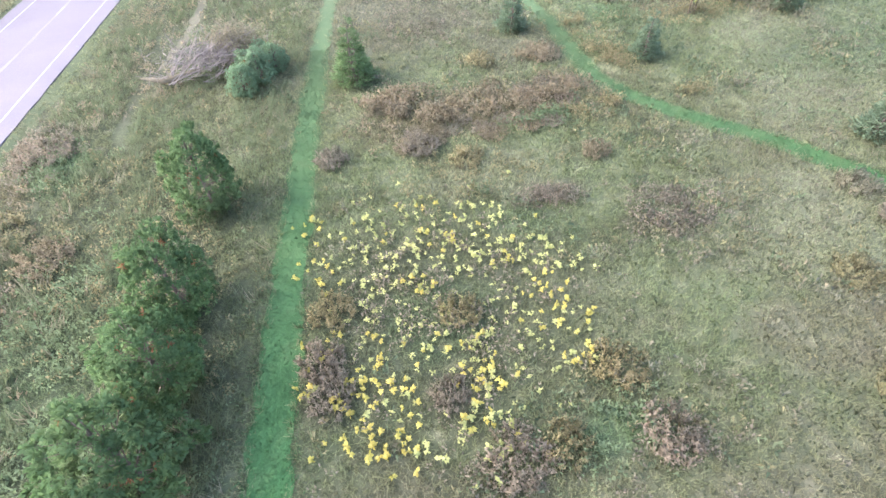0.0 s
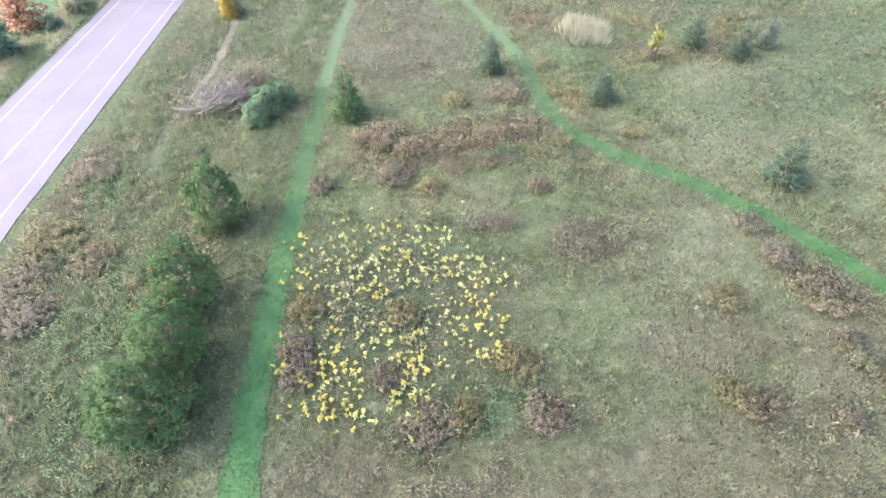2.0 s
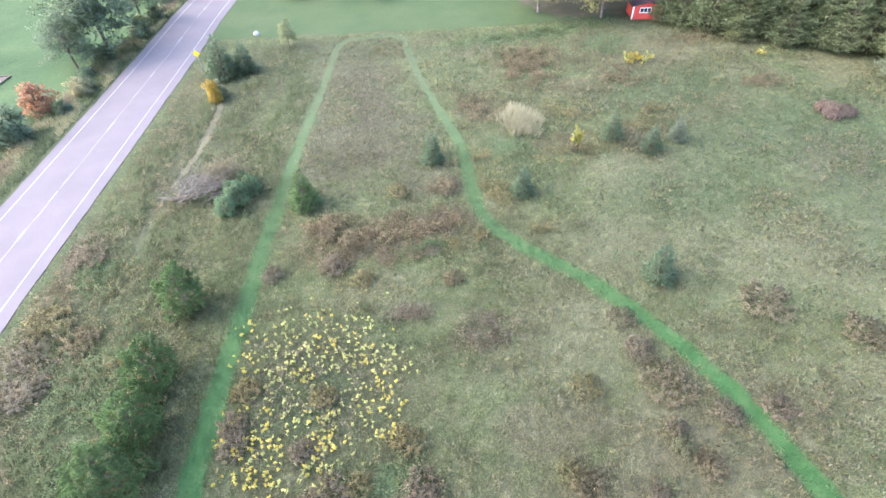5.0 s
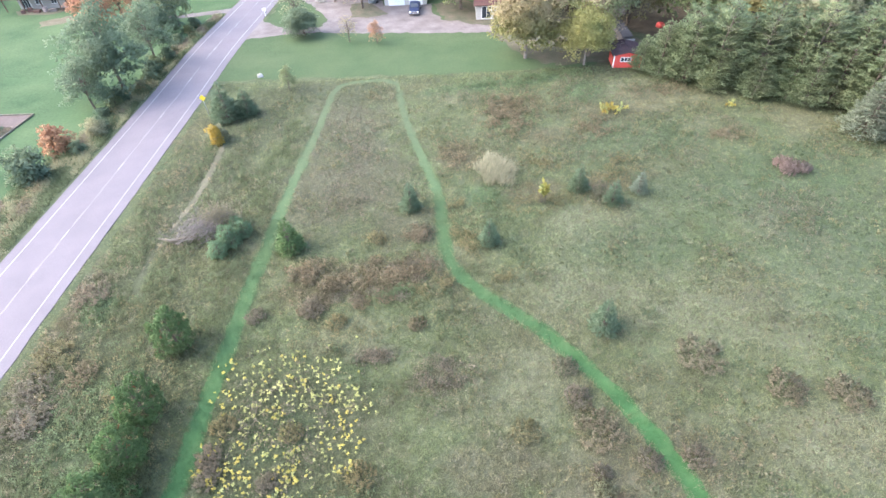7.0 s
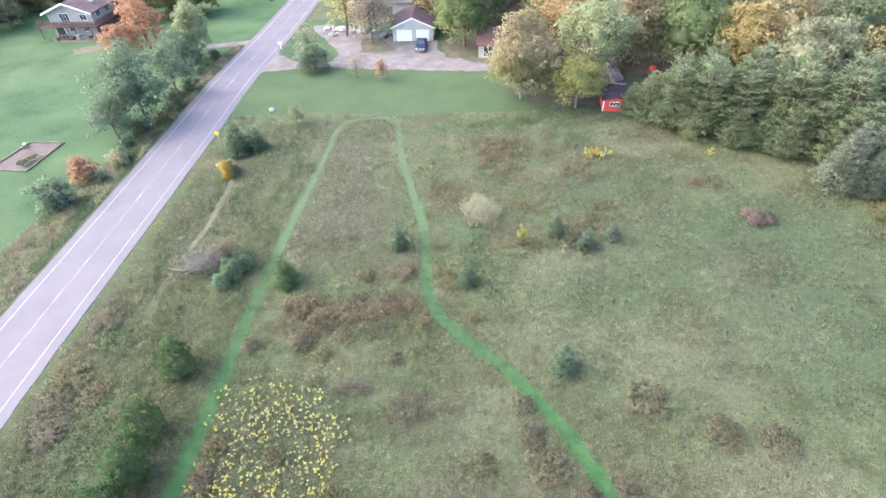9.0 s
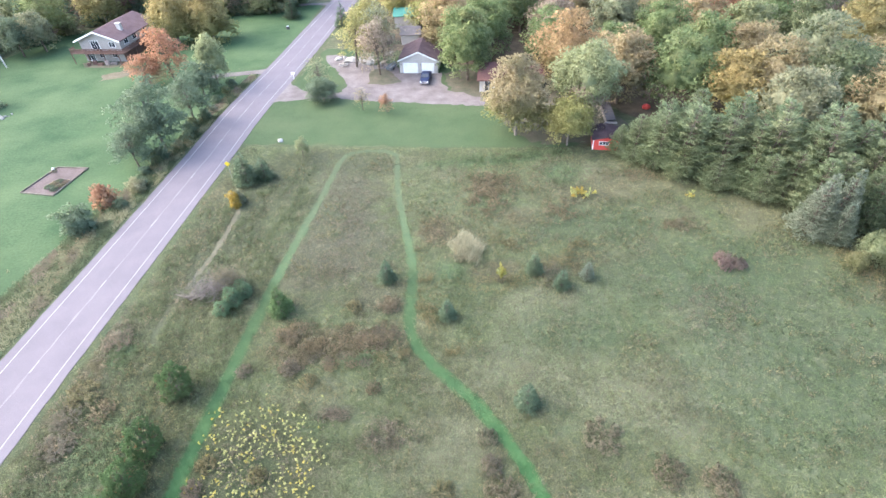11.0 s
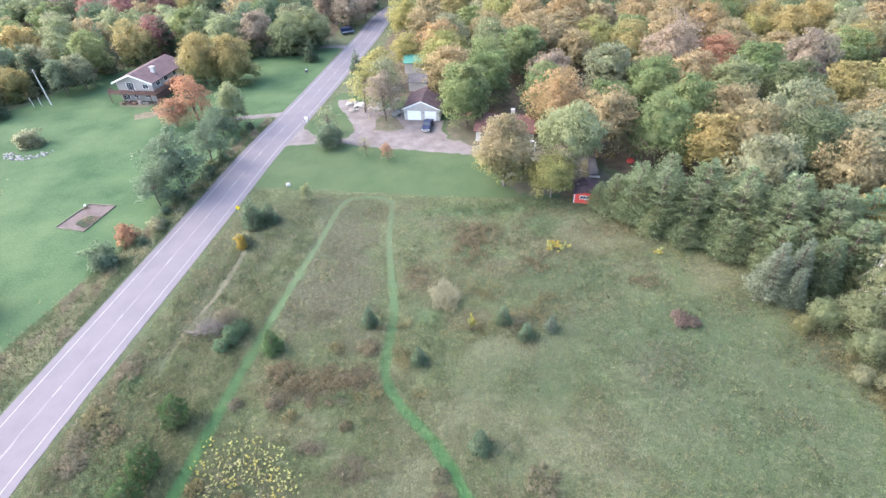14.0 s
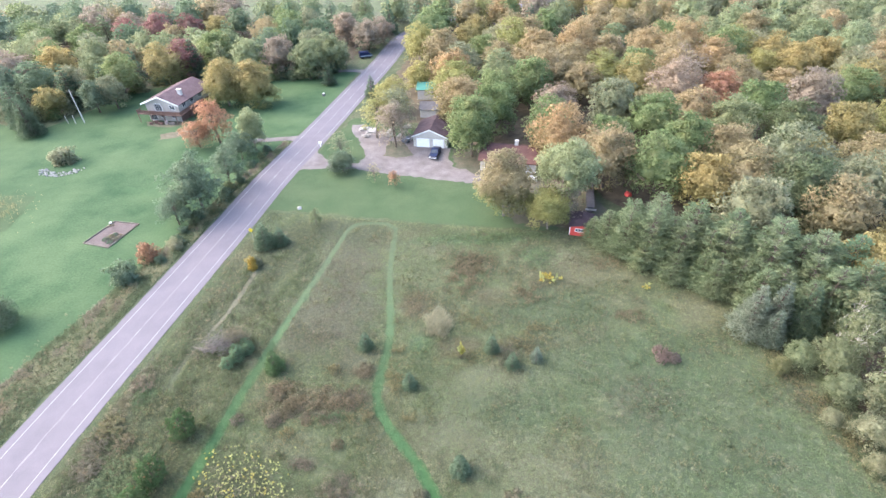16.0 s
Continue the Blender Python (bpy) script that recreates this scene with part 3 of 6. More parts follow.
tagged(sheet("garden_bed", [(-57.7, 72.1), (-52.3, 70.3), (-50.1, 77.8), (-55.3, 79.0)], 0.04, M_SOIL, 0.2), "brown dug garden bed in the lawn", "garden bed")
tagged(sheet("garden_bed", [(-90, 92), (-77, 90), (-75, 77), (-88, 76)], 0.044, M_LAWN_YARD, 0.6), "dry overgrown garden bed in the lawn", "garden bed")

M_LITTER = surface("leaf_litter", (0.055, 0.044, 0.032), (0.11, 0.088, 0.062), 0.5, 6.0, 0.95, 0.7, 0.05)
tagged(sheet("wood_floor", [(38, 90), (44, 72), (54, 64), (64, 52), (58, 40), (57, 20), (120, 10), (260, 120), (260, 300), (60, 290), (14, 222), (0, 176), (-9, 140), (-6, 122), (12, 120), (14, 108), (24, 104)], 0.022, M_LITTER, 1.5), "shaded brown leaf litter under the trees", "forest floor")
tagged(sheet("wood_floor", [(-20, 176), (-32, 161), (-56, 163), (-72, 165), (-86, 155), (-98, 136), (-112, 138), (-200, 124), (-260, 236), (-120, 238), (-14, 236), (-14, 210)], 0.022, M_LITTER, 1.5), "shaded brown leaf litter under the trees", "forest floor")

# ---- trees ----
def leafy_tree(r, H, R, bare, clumps, per, leaf, sides=6, low=0.3, limbs=9, plain=False, knob=(0.2, 0.36), core=0.35, inner=0.0):
    """Trunk with limbs, and a crown of uneven clumps of leaves, about the origin."""
    lean = r.normal(size=2) * 0.03 * H
    top = np.array([lean[0], lean[1], H * 0.8])
    stem = [np.array([0, 0, -0.1]), top * 0.3 + r.normal(size=3) * 0.05, top * 0.65 + r.normal(size=3) * 0.12, top]
    w = 0.012 * H + 0.04
    wood = [tube(stem, [w * 1.25, w, w * 0.6, w * 0.15], sides)]
    mid, half = (H + bare) / 2, (H - bare) / 2
    u = r.normal(size=(clumps, 3))
    u /= np.linalg.norm(u, axis=1, keepdims=True)
    u[:, 2] = np.where(u[:, 2] < -0.9, -u[:, 2], u[:, 2])
    wide_low = np.where(u[:, 2] < 0, 0.92, np.sqrt(1 - u[:, 2] ** 2)) / (np.linalg.norm(u[:, :2], axis=1) + 1e-9)
    u[:, :2] *= wide_low[:, None]
    reach = r.uniform(core, 1.0, clumps) ** 0.55
    lump = 0.82 + 0.36 * np.array([noise.noise((a[0] * 1.6 + H, a[1] * 1.6, a[2] * 1.6 + R)) for a in u])
    C = u * (reach * lump)[:, None] * [R, R, half] + [lean[0], lean[1], mid]
    size = R * r.uniform(*knob, clumps)
    at = np.repeat(C, per, 0)
    v = r.normal(size=(len(at), 3))
    v /= np.linalg.norm(v, axis=1, keepdims=True)
    v[:, 2] = np.abs(v[:, 2]) * 0.9 - 0.28
    at = at + v * np.repeat(size, per)[:, None] * (r.uniform(0.45, 1.0, len(at)) ** 0.5)[:, None] * [1, 1, 0.8]
    out = (1.0 if inner else 0.6) * v + (0.55 if inner else 0.75) * (at - [lean[0], lean[1], mid - 0.3 * half]) / [R, R, half] + [0, 0, 0.6]
    crown = cards(at, v + r.normal(size=v.shape) * 0.7, leaf, 0.75, r, out, None, plain, 0.5 if inner else 0.28)
    if plain and inner:
        bm = bmesh.new()
        bmesh.ops.create_icosphere(bm, subdivisions=3, radius=1.0)
        for vert in bm.verts:
            a = vert.co.copy()
            bulge = inner * (0.82 + 0.36 * noise.noise((a[0] * 1.6 + H, a[1] * 1.6, a[2] * 1.6 + R)) + 0.16 * noise.noise(a * 5))
            wider = 1 + 0.25 * max(0.0, -a.z)
            vert.co = (a.x * R * bulge * wider + lean[0], a.y * R * bulge * wider + lean[1], a.z * half * bulge + mid)
        bm.normal_update()
        hv = np.array([vert.co[:] for vert in bm.verts])
        hn = np.array([vert.normal[:] for vert in bm.verts]) + [0, 0, 0.3] + 0.6 * r.normal(size=(len(bm.verts), 3))
        hf = np.array([[vert.index for vert in f.verts] for f in bm.faces])
        bm.free()
        cv, cf, cn = crown
        crown = np.concatenate([cv, hv]), np.concatenate([cf, hf + len(cv)]), np.concatenate([cn, hn / np.linalg.norm(hn, axis=1, keepdims=True)])
    for i in r.choice(clumps, min(limbs, clumps), False):
        t = r.uniform(low, 0.8)
        p = top * t
        wood.append(tube([p, (p + C[i]) / 2 + [0, 0, 0.08 * H], C[i]], [w * 0.5 * (1.1 - t), w * 0.3 * (1.1 - t), 0.015], 4))
    return joined(wood), crown


def conifer(r, H, R, levels, spokes, per, needle, shape=1.0, bare=0.06, droop=-0.15, plate=0.22, plain=False, even=0.0):
    """A trunk with whorls of boughs, each a flat spray of needle twigs."""
    wood = [tube([(0, 0, -0.1), (0.02 * H * r.normal(), 0, H * 0.5), (0, 0, H * 0.98)], [0.02 * H + 0.02, 0.012 * H + 0.012, 0.008], 6)]
    at, way = [], []
    for k in range(levels):
        f = (k + 0.5 * r.random()) / levels
        z = H * (bare + (0.97 - bare) * f)
        L = R * (1 - f) ** shape * (r.uniform(0.8, 1.15) * (1 - even) + even) + 0.04 * R
        for s in range(max(3, int(spokes * (1 - 0.55 * f)))):
            a = 2 * math.pi * (s + r.random() * 0.7) / spokes + k * 2.4
            d = np.array([math.cos(a), math.sin(a), 0])
            ll = L * (r.uniform(0.7, 1.15) * (1 - even) + even * r.uniform(0.9, 1.06))
            end = d * ll + [0, 0, z + droop * ll + 0.12 * ll]
            if ll > 0.5:
                wood.append(tube([(0, 0, z), end], [0.008 * H * 0.5, 0.006], 3))
            n = max(4, int(per * ll / R))
            t = r.uniform(0.12, 1, n) ** 0.7
            side = np.array([-d[1], d[0], 0])
            wob = r.normal(size=n) * plate * ll * (1.15 - t)
            pos = np.array([0, 0, z]) + t[:, None] * (end - [0, 0, z]) + side * wob[:, None] + [0, 0, 1] * (r.normal(size=n) * 0.05 * ll)[:, None]
            at.append(pos)
            way.append(d * 0.9 + side * (np.sign(wob) * 0.55)[:, None] + [0, 0, 0.32] + r.normal(size=(n, 3)) * 0.28)
    at.append(np.array([[0, 0, H * 0.95]] * 5))
    way.append(np.array([[0, 0, 1.0]] * 5) + r.normal(size=(5, 3)) * 0.25)
    at, way = np.concatenate(at), np.concatenate(way)
    out = at * [1.2 / R, 1.2 / R, 0] + [0, 0, 0.75]
    return joined(wood), cards(at, way, needle, 0.27 if plain else 0.36, r, out, np.array([0, 0, 1.0]), plain, 0.8 if plain else 0.28)


def tufted(r, H, R, tufts, spikes, needle, bare=-0.7):
    """A young pine: bushy tufts of long needles in uneven lumps round short boughs."""
    wood = [tube([(0, 0, -0.1), (0, 0, H * 0.9)], [0.02 * H + 0.03, 0.02], 6)]
    u = r.normal(size=(tufts, 3))
    u /= np.linalg.norm(u, axis=1, keepdims=True)
    lump = 0.8 + 0.4 * np.array([noise.noise((a[0] * 2 + H, a[1] * 2, a[2] * 2)) for a in u])
    C = u * (r.uniform(0.5, 1, tufts) ** 0.4 * lump)[:, None] * [R, R, (H - bare) / 2] + [0, 0, (H + bare) / 2]
    C[:, :2] *= np.clip(1.12 - 0.2 * C[:, 2:] / H, 0.5, 1.12)
    C[:, 2] = np.maximum(C[:, 2], 0.12)
    for i in range(0, tufts, 20):
        wood.append(tube([(0, 0, C[i, 2] * 0.75), C[i]], [0.03, 0.01], 3))
    at = np.repeat(C, spikes, 0)
    v = r.normal(size=at.shape) * 0.75 + np.repeat(u * [1, 1, 0.4] + [0, 0, 0.45], spikes, 0)
    return joined(wood), cards(at, v, needle, 0.34, r, np.repeat(u * [0.8, 0.8, 0.6] + [0, 0, 0.5], spikes, 0) + 0.3 * v, None, True)


def shrub(r, H, R, stems, per, leaf, spread=0.5):
    """A weed or shrub clump: many thin stems with leaves towards their tops."""
    wood, at, way = [], [], []
    for _ in range(stems):
        a, d = r.uniform(0, 2 * math.pi), R * math.sqrt(r.random())
        p = np.array([math.cos(a) * d, math.sin(a) * d, -0.03])
        h = H * r.uniform(0.6, 1.1) * (1 - 0.35 * (d / R) ** 2)
        q = p + [math.cos(a) * spread * d * 0.5, math.sin(a) * spread * d * 0.5, h]
        wood.append(tube([p, q], [0.012, 0.005], 3))
        t = r.uniform(0.35, 1.0, per)[:, None]
        at.append(p + (q - p) * t + r.normal(size=(per, 3)) * 0.04)
        way.append(r.normal(size=(per, 3)) * 0.38 + [0, 0, 0.8])
    return joined(wood), cards(np.concatenate(at), np.concatenate(way), leaf, 0.5, r, np.concatenate(at) * [0.5, 0.5, 0] + [0, 0, 0.9], None, True)


def as_thing(name, bits, bark, leaves, crown_name="crown"):
    """A plant as a thing: its woody mesh with the foliage under it."""
    wood, (cv, cf, cn) = bits
    ob = new(name)
    trunk = new("trunk" if crown_name == "crown" else "stem", mesh_of("trunk", *wood, bark, smooth=True))
    top = new(crown_name, mesh_of(crown_name, cv, cf, leaves, normals=cn))
    trunk.parent = top.parent = ob
    if crown_name == "leaves":
        tagged(trunk, kind="stuff"), tagged(top, kind="stuff")
    return ob


def planted(model, x, y, scale=1.0, turn=None, leaves=None, tall=1.0, label="", category="", group=""):
    """A copy of a plant, standing at a place, in its own leaf colour."""
    ob = copy_thing(model, pose(x, y, 0, 0, 0, random.uniform(0, 360) if turn is None else turn) @ Matrix.Diagonal((scale, scale, scale * tall, 1)))
    if leaves:
        for c in ob.children:
            if c.name.startswith(("crown", "leaves")):
                c.material_slots[0].link = "OBJECT"
                c.material_slots[0].material = leaves
    return tagged(ob, label, category, group)


def gone(model):
    for o in [*model.children_recursive, model]:
        bpy.data.objects.remove(o)


WOODS = [as_thing("deciduous_tree", leafy_tree(np.random.default_rng(20 + i), 10, R, 0.3, 150, 18, 0.36, plain=True, knob=(0.13, 0.22), core=0.6, inner=0.6), M_BARK, F_GREEN) for i, R in enumerate((4.0, 4.5, 3.8, 4.7, 4.3))]
NEAR_WOODS = [as_thing("deciduous_tree", leafy_tree(np.random.default_rng(40 + i), 10, R, 0.3, 210, 32, 0.28, plain=True, knob=(0.12, 0.22), core=0.55, inner=0.58), M_BARK, F_GREEN) for i, R in enumerate((4.1, 4.6, 3.9, 4.8))]
FINE = [as_thing("deciduous_tree", leafy_tree(np.random.default_rng(60 + i), 10, R, -0.5, 150, 52, 0.27, 8, limbs=18, plain=True, knob=(0.12, 0.23), core=0.45, inner=0.4), M_BARK, F_GREEN) for i, R in enumerate((4.2, 4.8, 5.2))]
ASPENS = [as_thing("aspen_tree", leafy_tree(np.random.default_rng(75 + i), 10, R, 0.8, 120, 34, 0.24, 8, limbs=30, plain=True, knob=(0.13, 0.25), core=0.35), M_PALE_BARK, F_ASPEN) for i, R in enumerate((3.2, 3.7))]
MAPLES = [as_thing("deciduous_tree", leafy_tree(np.random.default_rng(65 + i), 10, R, 0.5, 260, 42, 0.25, 8, limbs=20, plain=True, knob=(0.11, 0.2), core=0.55, inner=0.66), M_BARK, F_GREEN) for i, R in enumerate((4.3, 4.1))]
LIFTED = [as_thing("deciduous_tree", leafy_tree(np.random.default_rng(170 + i), 10, R, b, 250, 52, 0.25, 8, limbs=24, plain=True, knob=(0.13, 0.24), core=0.55, inner=0.68), M_GREY_WOOD, F_GREEN) for i, (R, b) in enumerate(((4.2, 3.2), (4.6, 0.3), (5.2, 1.6), (4.9, -1.0)))]
AIRY = [as_thing("deciduous_tree", leafy_tree(np.random.default_rng(68 + i), 10, R, 0.6, 110, (26, 48, 9)[i], 0.26, 8, limbs=40, plain=True, knob=(0.14, 0.3), core=0.3), M_BARK, F_GREEN) for i, R in enumerate((3.6, 4.4, 4.0))]
PINES = [as_thing("pine_tree", conifer(np.random.default_rng(80 + i), 12, (4.8, 4.4, 4.6)[i], 19, 11, 92, 0.55, (0.6, 0.74, 0.66)[i], 0.02, 0.2, 0.36, True), M_BARK, F_PINE) for i in range(3)]
SPRUCES = [as_thing("spruce_tree", conifer(np.random.default_rng(90 + i), 4, 1.3, 12, 12, 60, 0.27, 0.95, 0.02, -0.02, 0.17, True, 0.45), M_BARK, F_SPRUCE) for i in range(2)]
BIG_SPRUCES = [as_thing("spruce_tree", conifer(np.random.default_rng(190 + i), 9.2, 2.7, 26, 14, 72, 0.36, 0.95, 0.02, 0.05, 0.26, True, 0.35), M_BARK, F_BLUE) for i in range(2)]
FIRS = [as_thing("conifer", conifer(np.random.default_rng(92 + i), 4, 1.35, 15, 8, 14, 0.4, 0.85, 0.03, -0.15, 0.22), M_BARK, F_SPRUCE) for i in range(2)]
YOUNG = [as_thing("young_pine", tufted(np.random.default_rng(95 + i), 5, 2.3, 560, 26, 0.2), M_BARK, F_YOUNG) for i in range(3)]
BUSHES = [as_thing("shrub", leafy_tree(np.random.default_rng(100 + i), 3, 1.6, -0.9, 50, 38, 0.26, 5, plain=True), M_BARK, F_DEEP) for i in range(2)]
WEEDS = [as_thing("weed_clump", shrub(np.random.default_rng(110 + i), 0.9, 1.0, 90, 22, 0.13), M_DIRT, F_WEED, "leaves") for i in range(3)]

# the young pines and the felled brush along the left-hand path
TALL = {"f": FINE, "m": MAPLES, "a": AIRY, "l": LIFTED}
for m in YOUNG:
    r = np.random.default_rng(len(m.name))
    q = r.normal(size=(6, 3))
    q = q / np.linalg.norm(q, axis=1, keepdims=True) * [1.55, 1.55, 1.3] + [0, 0, 2.8]
    at = np.repeat(q, 12, 0)
    v = r.normal(size=at.shape)
    o = new("dead_needles", mesh_of("dead_needles", *cards(at, v, 0.24, 0.3, r, v + [0, 0, 0.6])[:2], F_RUST))
    o.parent = m
    o["label"] = "rusty dead needle tufts"
for x, y, s, t, m, lab in ((-24.1, 31.6, 0.70, 1.3, 0, "dense rounded young pine by the mown path"), (-25.3, 26.0, 0.7, 1.3, 1, "bushy young pine with rusty inner needles"), (-25.8, 22.8, 0.74, 1.12, 2, "bushy dark young pine beside others"), (-26.4, 19.8, 0.86, 1.06, 0, "broad bushy young pine with rusty needle tufts")):
    planted(YOUNG[m], x, y, s, None, None, t, lab, "pine tree", "young pines by the path")
for x, y, s in ((-22.0, 41.6, 0.44), (-19.9, 44.0, 0.42), (-21.0, 42.8, 0.5), (-20.6, 45.0, 0.4), (-21.6, 44.0, 0.4)):
    planted(YOUNG[1], x, y, s, None, F_TEAL, 0.95, "small blue-green pine beside the felled brush", "pine tree", "pines by the brush")

for x, y, h, m, leaf in ((-15.5, 40.8, 3.9, 0, F_YOUNG), (-3.6, 43.9, 3.2, 1, F_SPRUCE), (2.6, 37.0, 2.9, 0, F_SPRUCE), (8.3, 25.3, 3.4, 1, F_SPRUCE), (13.8, 42.4, 3.2, 0, F_SPRUCE), (16.2, 39.4, 3.0, 1, F_SPRUCE), (19.6, 40.4, 2.6, 0, F_BLUE)):
    planted(SPRUCES[m], x, y, h / 4, None, leaf, 1.0, "small conical spruce standing alone in the meadow", "spruce tree", "meadow spruces")
planted(SPRUCES[0], -23.6, 68.8, 1.5, None, F_SPRUCE, 0.85, "dark green cedar by the road sign", "conifer")
planted(SPRUCES[1], -21.0, 69.4, 1.15, None, F_SPRUCE, 0.8, "small dark green cedar by the road sign", "conifer")
planted(SPRUCES[1], -24.0, 152.6, 1.7, None, F_SPRUCE, 1.0, "dark spruce on the far lawn", "spruce tree")
planted(SPRUCES[1], -10.1, 142.4, 1.5, None, F_SPRUCE, 1.0, "dark spruce at the roadside", "spruce tree")

# big pines at the edge of the wood
for x, y, s, t in ((36.2, 65.0, 0.62, 1.0), (38.4, 62.2, 0.72, 1.05), (41.5, 60.0, 0.92, 0.98), (43.6, 63.5, 0.85, 1.1), (45.2, 57.2, 0.82, 1.0), (47.8, 60.0, 0.95, 1.05), (50.6, 54.6, 0.9, 1.05), (53.0, 57.6, 1.0, 0.95), (55.0, 51.0, 0.92, 1.0), (57.5, 54.0, 1.0, 1.02), (59.5, 47.8, 0.85, 1.0), (62.0, 51.0, 1.0, 1.0), (52.8, 47.5, 0.66, 1.05), (57.0, 44.2, 0.72, 1.0), (65.0, 45.5, 0.9, 1.0), (48.6, 51.6, 0.55, 1.05)):
    planted(PINES[random.randrange(3)], x, y, s, None, None, t, "tall feathery white pine at the wood's edge", "pine tree", "white pines")
# smaller ones that fill the row
for x, y, s, t in ((34.4, 66.6, 0.42, 1.0), (39.8, 64.6, 0.8, 1.0), (44.4, 59.6, 0.8, 0.95), (48.6, 55.8, 0.85, 0.95), (54.4, 52.8, 0.85, 0.98), (59.6, 51.0, 0.9, 1.0), (51.6, 50.8, 0.7, 0.9), (55.2, 47.4, 0.75, 0.95), (61.0, 45.0, 0.9, 0.95), (40.2, 58.4, 0.5, 0.9), (44.0, 55.2, 0.5, 0.9), (47.6, 53.6, 0.6, 0.9)):
    planted(PINES[random.randrange(3)], x, y, s, None, None, t, "tall feathery white pine at the wood's edge", "pine tree", "white pines")
planted(BIG_SPRUCES[0], 50.0, 43.8, 0.96, 20, F_BLUE, 1.0, "broad grey-green spruce in front of the pines", "spruce tree", "edge spruces")
planted(BIG_SPRUCES[1], 53.6, 44.2, 0.86, 130, F_BLUE, 1.12, "slim grey-green spruce in front of the pines", "spruce tree", "edge spruces")
planted(BIG_SPRUCES[1], 51.8, 41.6, 0.72, 70, F_BLUE, 0.95, "small grey-green spruce in front of the pines", "spruce tree", "edge spruces")
planted(BIG_SPRUCES[0], 56.8, 43.0, 0.9, 250, F_SPRUCE, 1.05, "dark spruce in front of the pines", "spruce tree", "edge spruces")
planted(PINES[1], 66.4, 50.2, 0.95, None, F_TEAL, 1.0, "blue-green pine behind the spruces", "pine tree", "white pines")
for x, y, s in ((-96.8, 121.9, 1.15), (-101.5, 126.4, 1.35), (-96.0, 141.0, 1.4), (-88.6, 146.0, 1.2), (-104.5, 131.5, 1.2), (-68.0, 163.0, 1.4)):
    planted(BIG_SPRUCES[int(-x) % 2], x, y, s, None, F_SPRUCE, 1.0, "dark blue-green spruce at the far lawn's edge", "spruce tree", "lawn edge spruces")
for x, y, s in ((-98.5, 124.0, 2.0), (3.5, 204.0, 3.2), (8.0, 209.0, 3.4), (2.6, 192.0, 2.4), (-16.0, 190.0, 2.6), (12.0, 216.0, 3.4), (-8.5, 214.0, 3.0), (-30.0, 160.0, 2.0)):
    planted(FIRS[0], x, y, s, None, F_SPRUCE, 1.0, "dark conifer at the edge of the wood", "conifer", "edge conifers")
planted(PINES[2], -58.6, 51.0, 0.68, None, F_SPRUCE, 0.9, "dark spreading pine on the lawn", "pine tree")

# the house yard and the roadside trees
for x, y, h, k, m, leaf, t, lab in (
    (20.0, 75.6, 13.2, "l", 1, F_TURN, 1.0, "broad maple turning tan and green at the lawn's edge"),
    (27.4, 70.7, 8.6, "l", 2, F_YELLOW_G, 0.95, "small maple turning yellow-green at the lawn's edge"),
    (29.4, 73.6, 11.0, "a", 0, F_MAUVE, 0.95, "thin brown-leaved tree behind the small maple"),
    (31.4, 76.0, 14.4, "l", 0, F_SILVER, 1.0, "pale silver-green poplar behind the maples"),
    (16.2, 100.6, 15.5, "m", 1, F_GREEN, 1.0, "full green maple beside the garage"),
    (-6.6, 112.5, 12.5, "a", 0, F_YELLOW_G, 1.0, "thin yellow-green tree in the gravel yard"),
    (-1.6, 107.0, 12.5, "a", 0, F_MAUVE, 1.0, "thin brownish tree in the gravel yard"),
    (-0.2, 113.5, 13.5, "a", 0, F_OLIVE, 1.0, "thin olive tree behind the gravel yard"),
    (-14.0, 102.0, 7.5, "a", 2, F_OLIVE, 0.9, "thin greyish tree by the drive"),
    (-39.4, 82.5, 12.5, "f", 1, F_WILLOW, 0.95, "grey-green willow with open boughs by the road"),
    (-36.4, 91.0, 9.5, "a", 1, F_WILLOW, 1.0, "grey-green willow with open boughs by the road"),
    (-42.0, 77.0, 8.0, "a", 1, F_WILLOW, 0.9, "low grey-green willow by the road"),
    (-35.6, 108.5, 8.4, "m", 1, F_SILVER, 1.3, "silver-topped leafy tree beside the road"),
    (-37.2, 103.0, 8.0, "f", 2, F_WILLOW, 0.9, "dark green bushy roadside tree"),
    (-45.6, 113.0, 11.5, "a", 1, F_SALMON, 1.0, "salmon-orange maple on the lawn"),
    (-49.8, 111.0, 9.5, "a", 1, F_SALMON, 0.75, "small salmon-orange maple on the lawn"),
    (-50.8, 138.0, 13.0, "l", 3, F_GOLD, 1.0, "golden brown maple beside the house"),
    (-42.2, 137.6, 12.4, "l", 3, F_GOLD, 1.0, "golden maple beside the house"),
):
    planted(TALL[k][m], x, y, h / 10, None, leaf, t, lab, "tree")
for x, y, s, leaf, lab in ((-44.6, 61.0, 1.35, F_WILLOW, "grey-green shrub in the roadside strip"), (-43.3, 66.6, 1.15, F_SALMON, "salmon-orange shrub in the roadside strip"), (-40.4, 70.6, 0.6, F_OLIVE, "low yellowing shrub in the roadside strip"), (-24.0, 63.6, 0.7, F_OLIVE, "yellow-green bush under the cedar"), (-77.6, 104.4, 0.5, F_OLIVE, "low olive bush by the rock heap")):
    planted(BUSHES[random.randrange(2)], x, y, s, None, leaf, 1.0, lab, "bush")

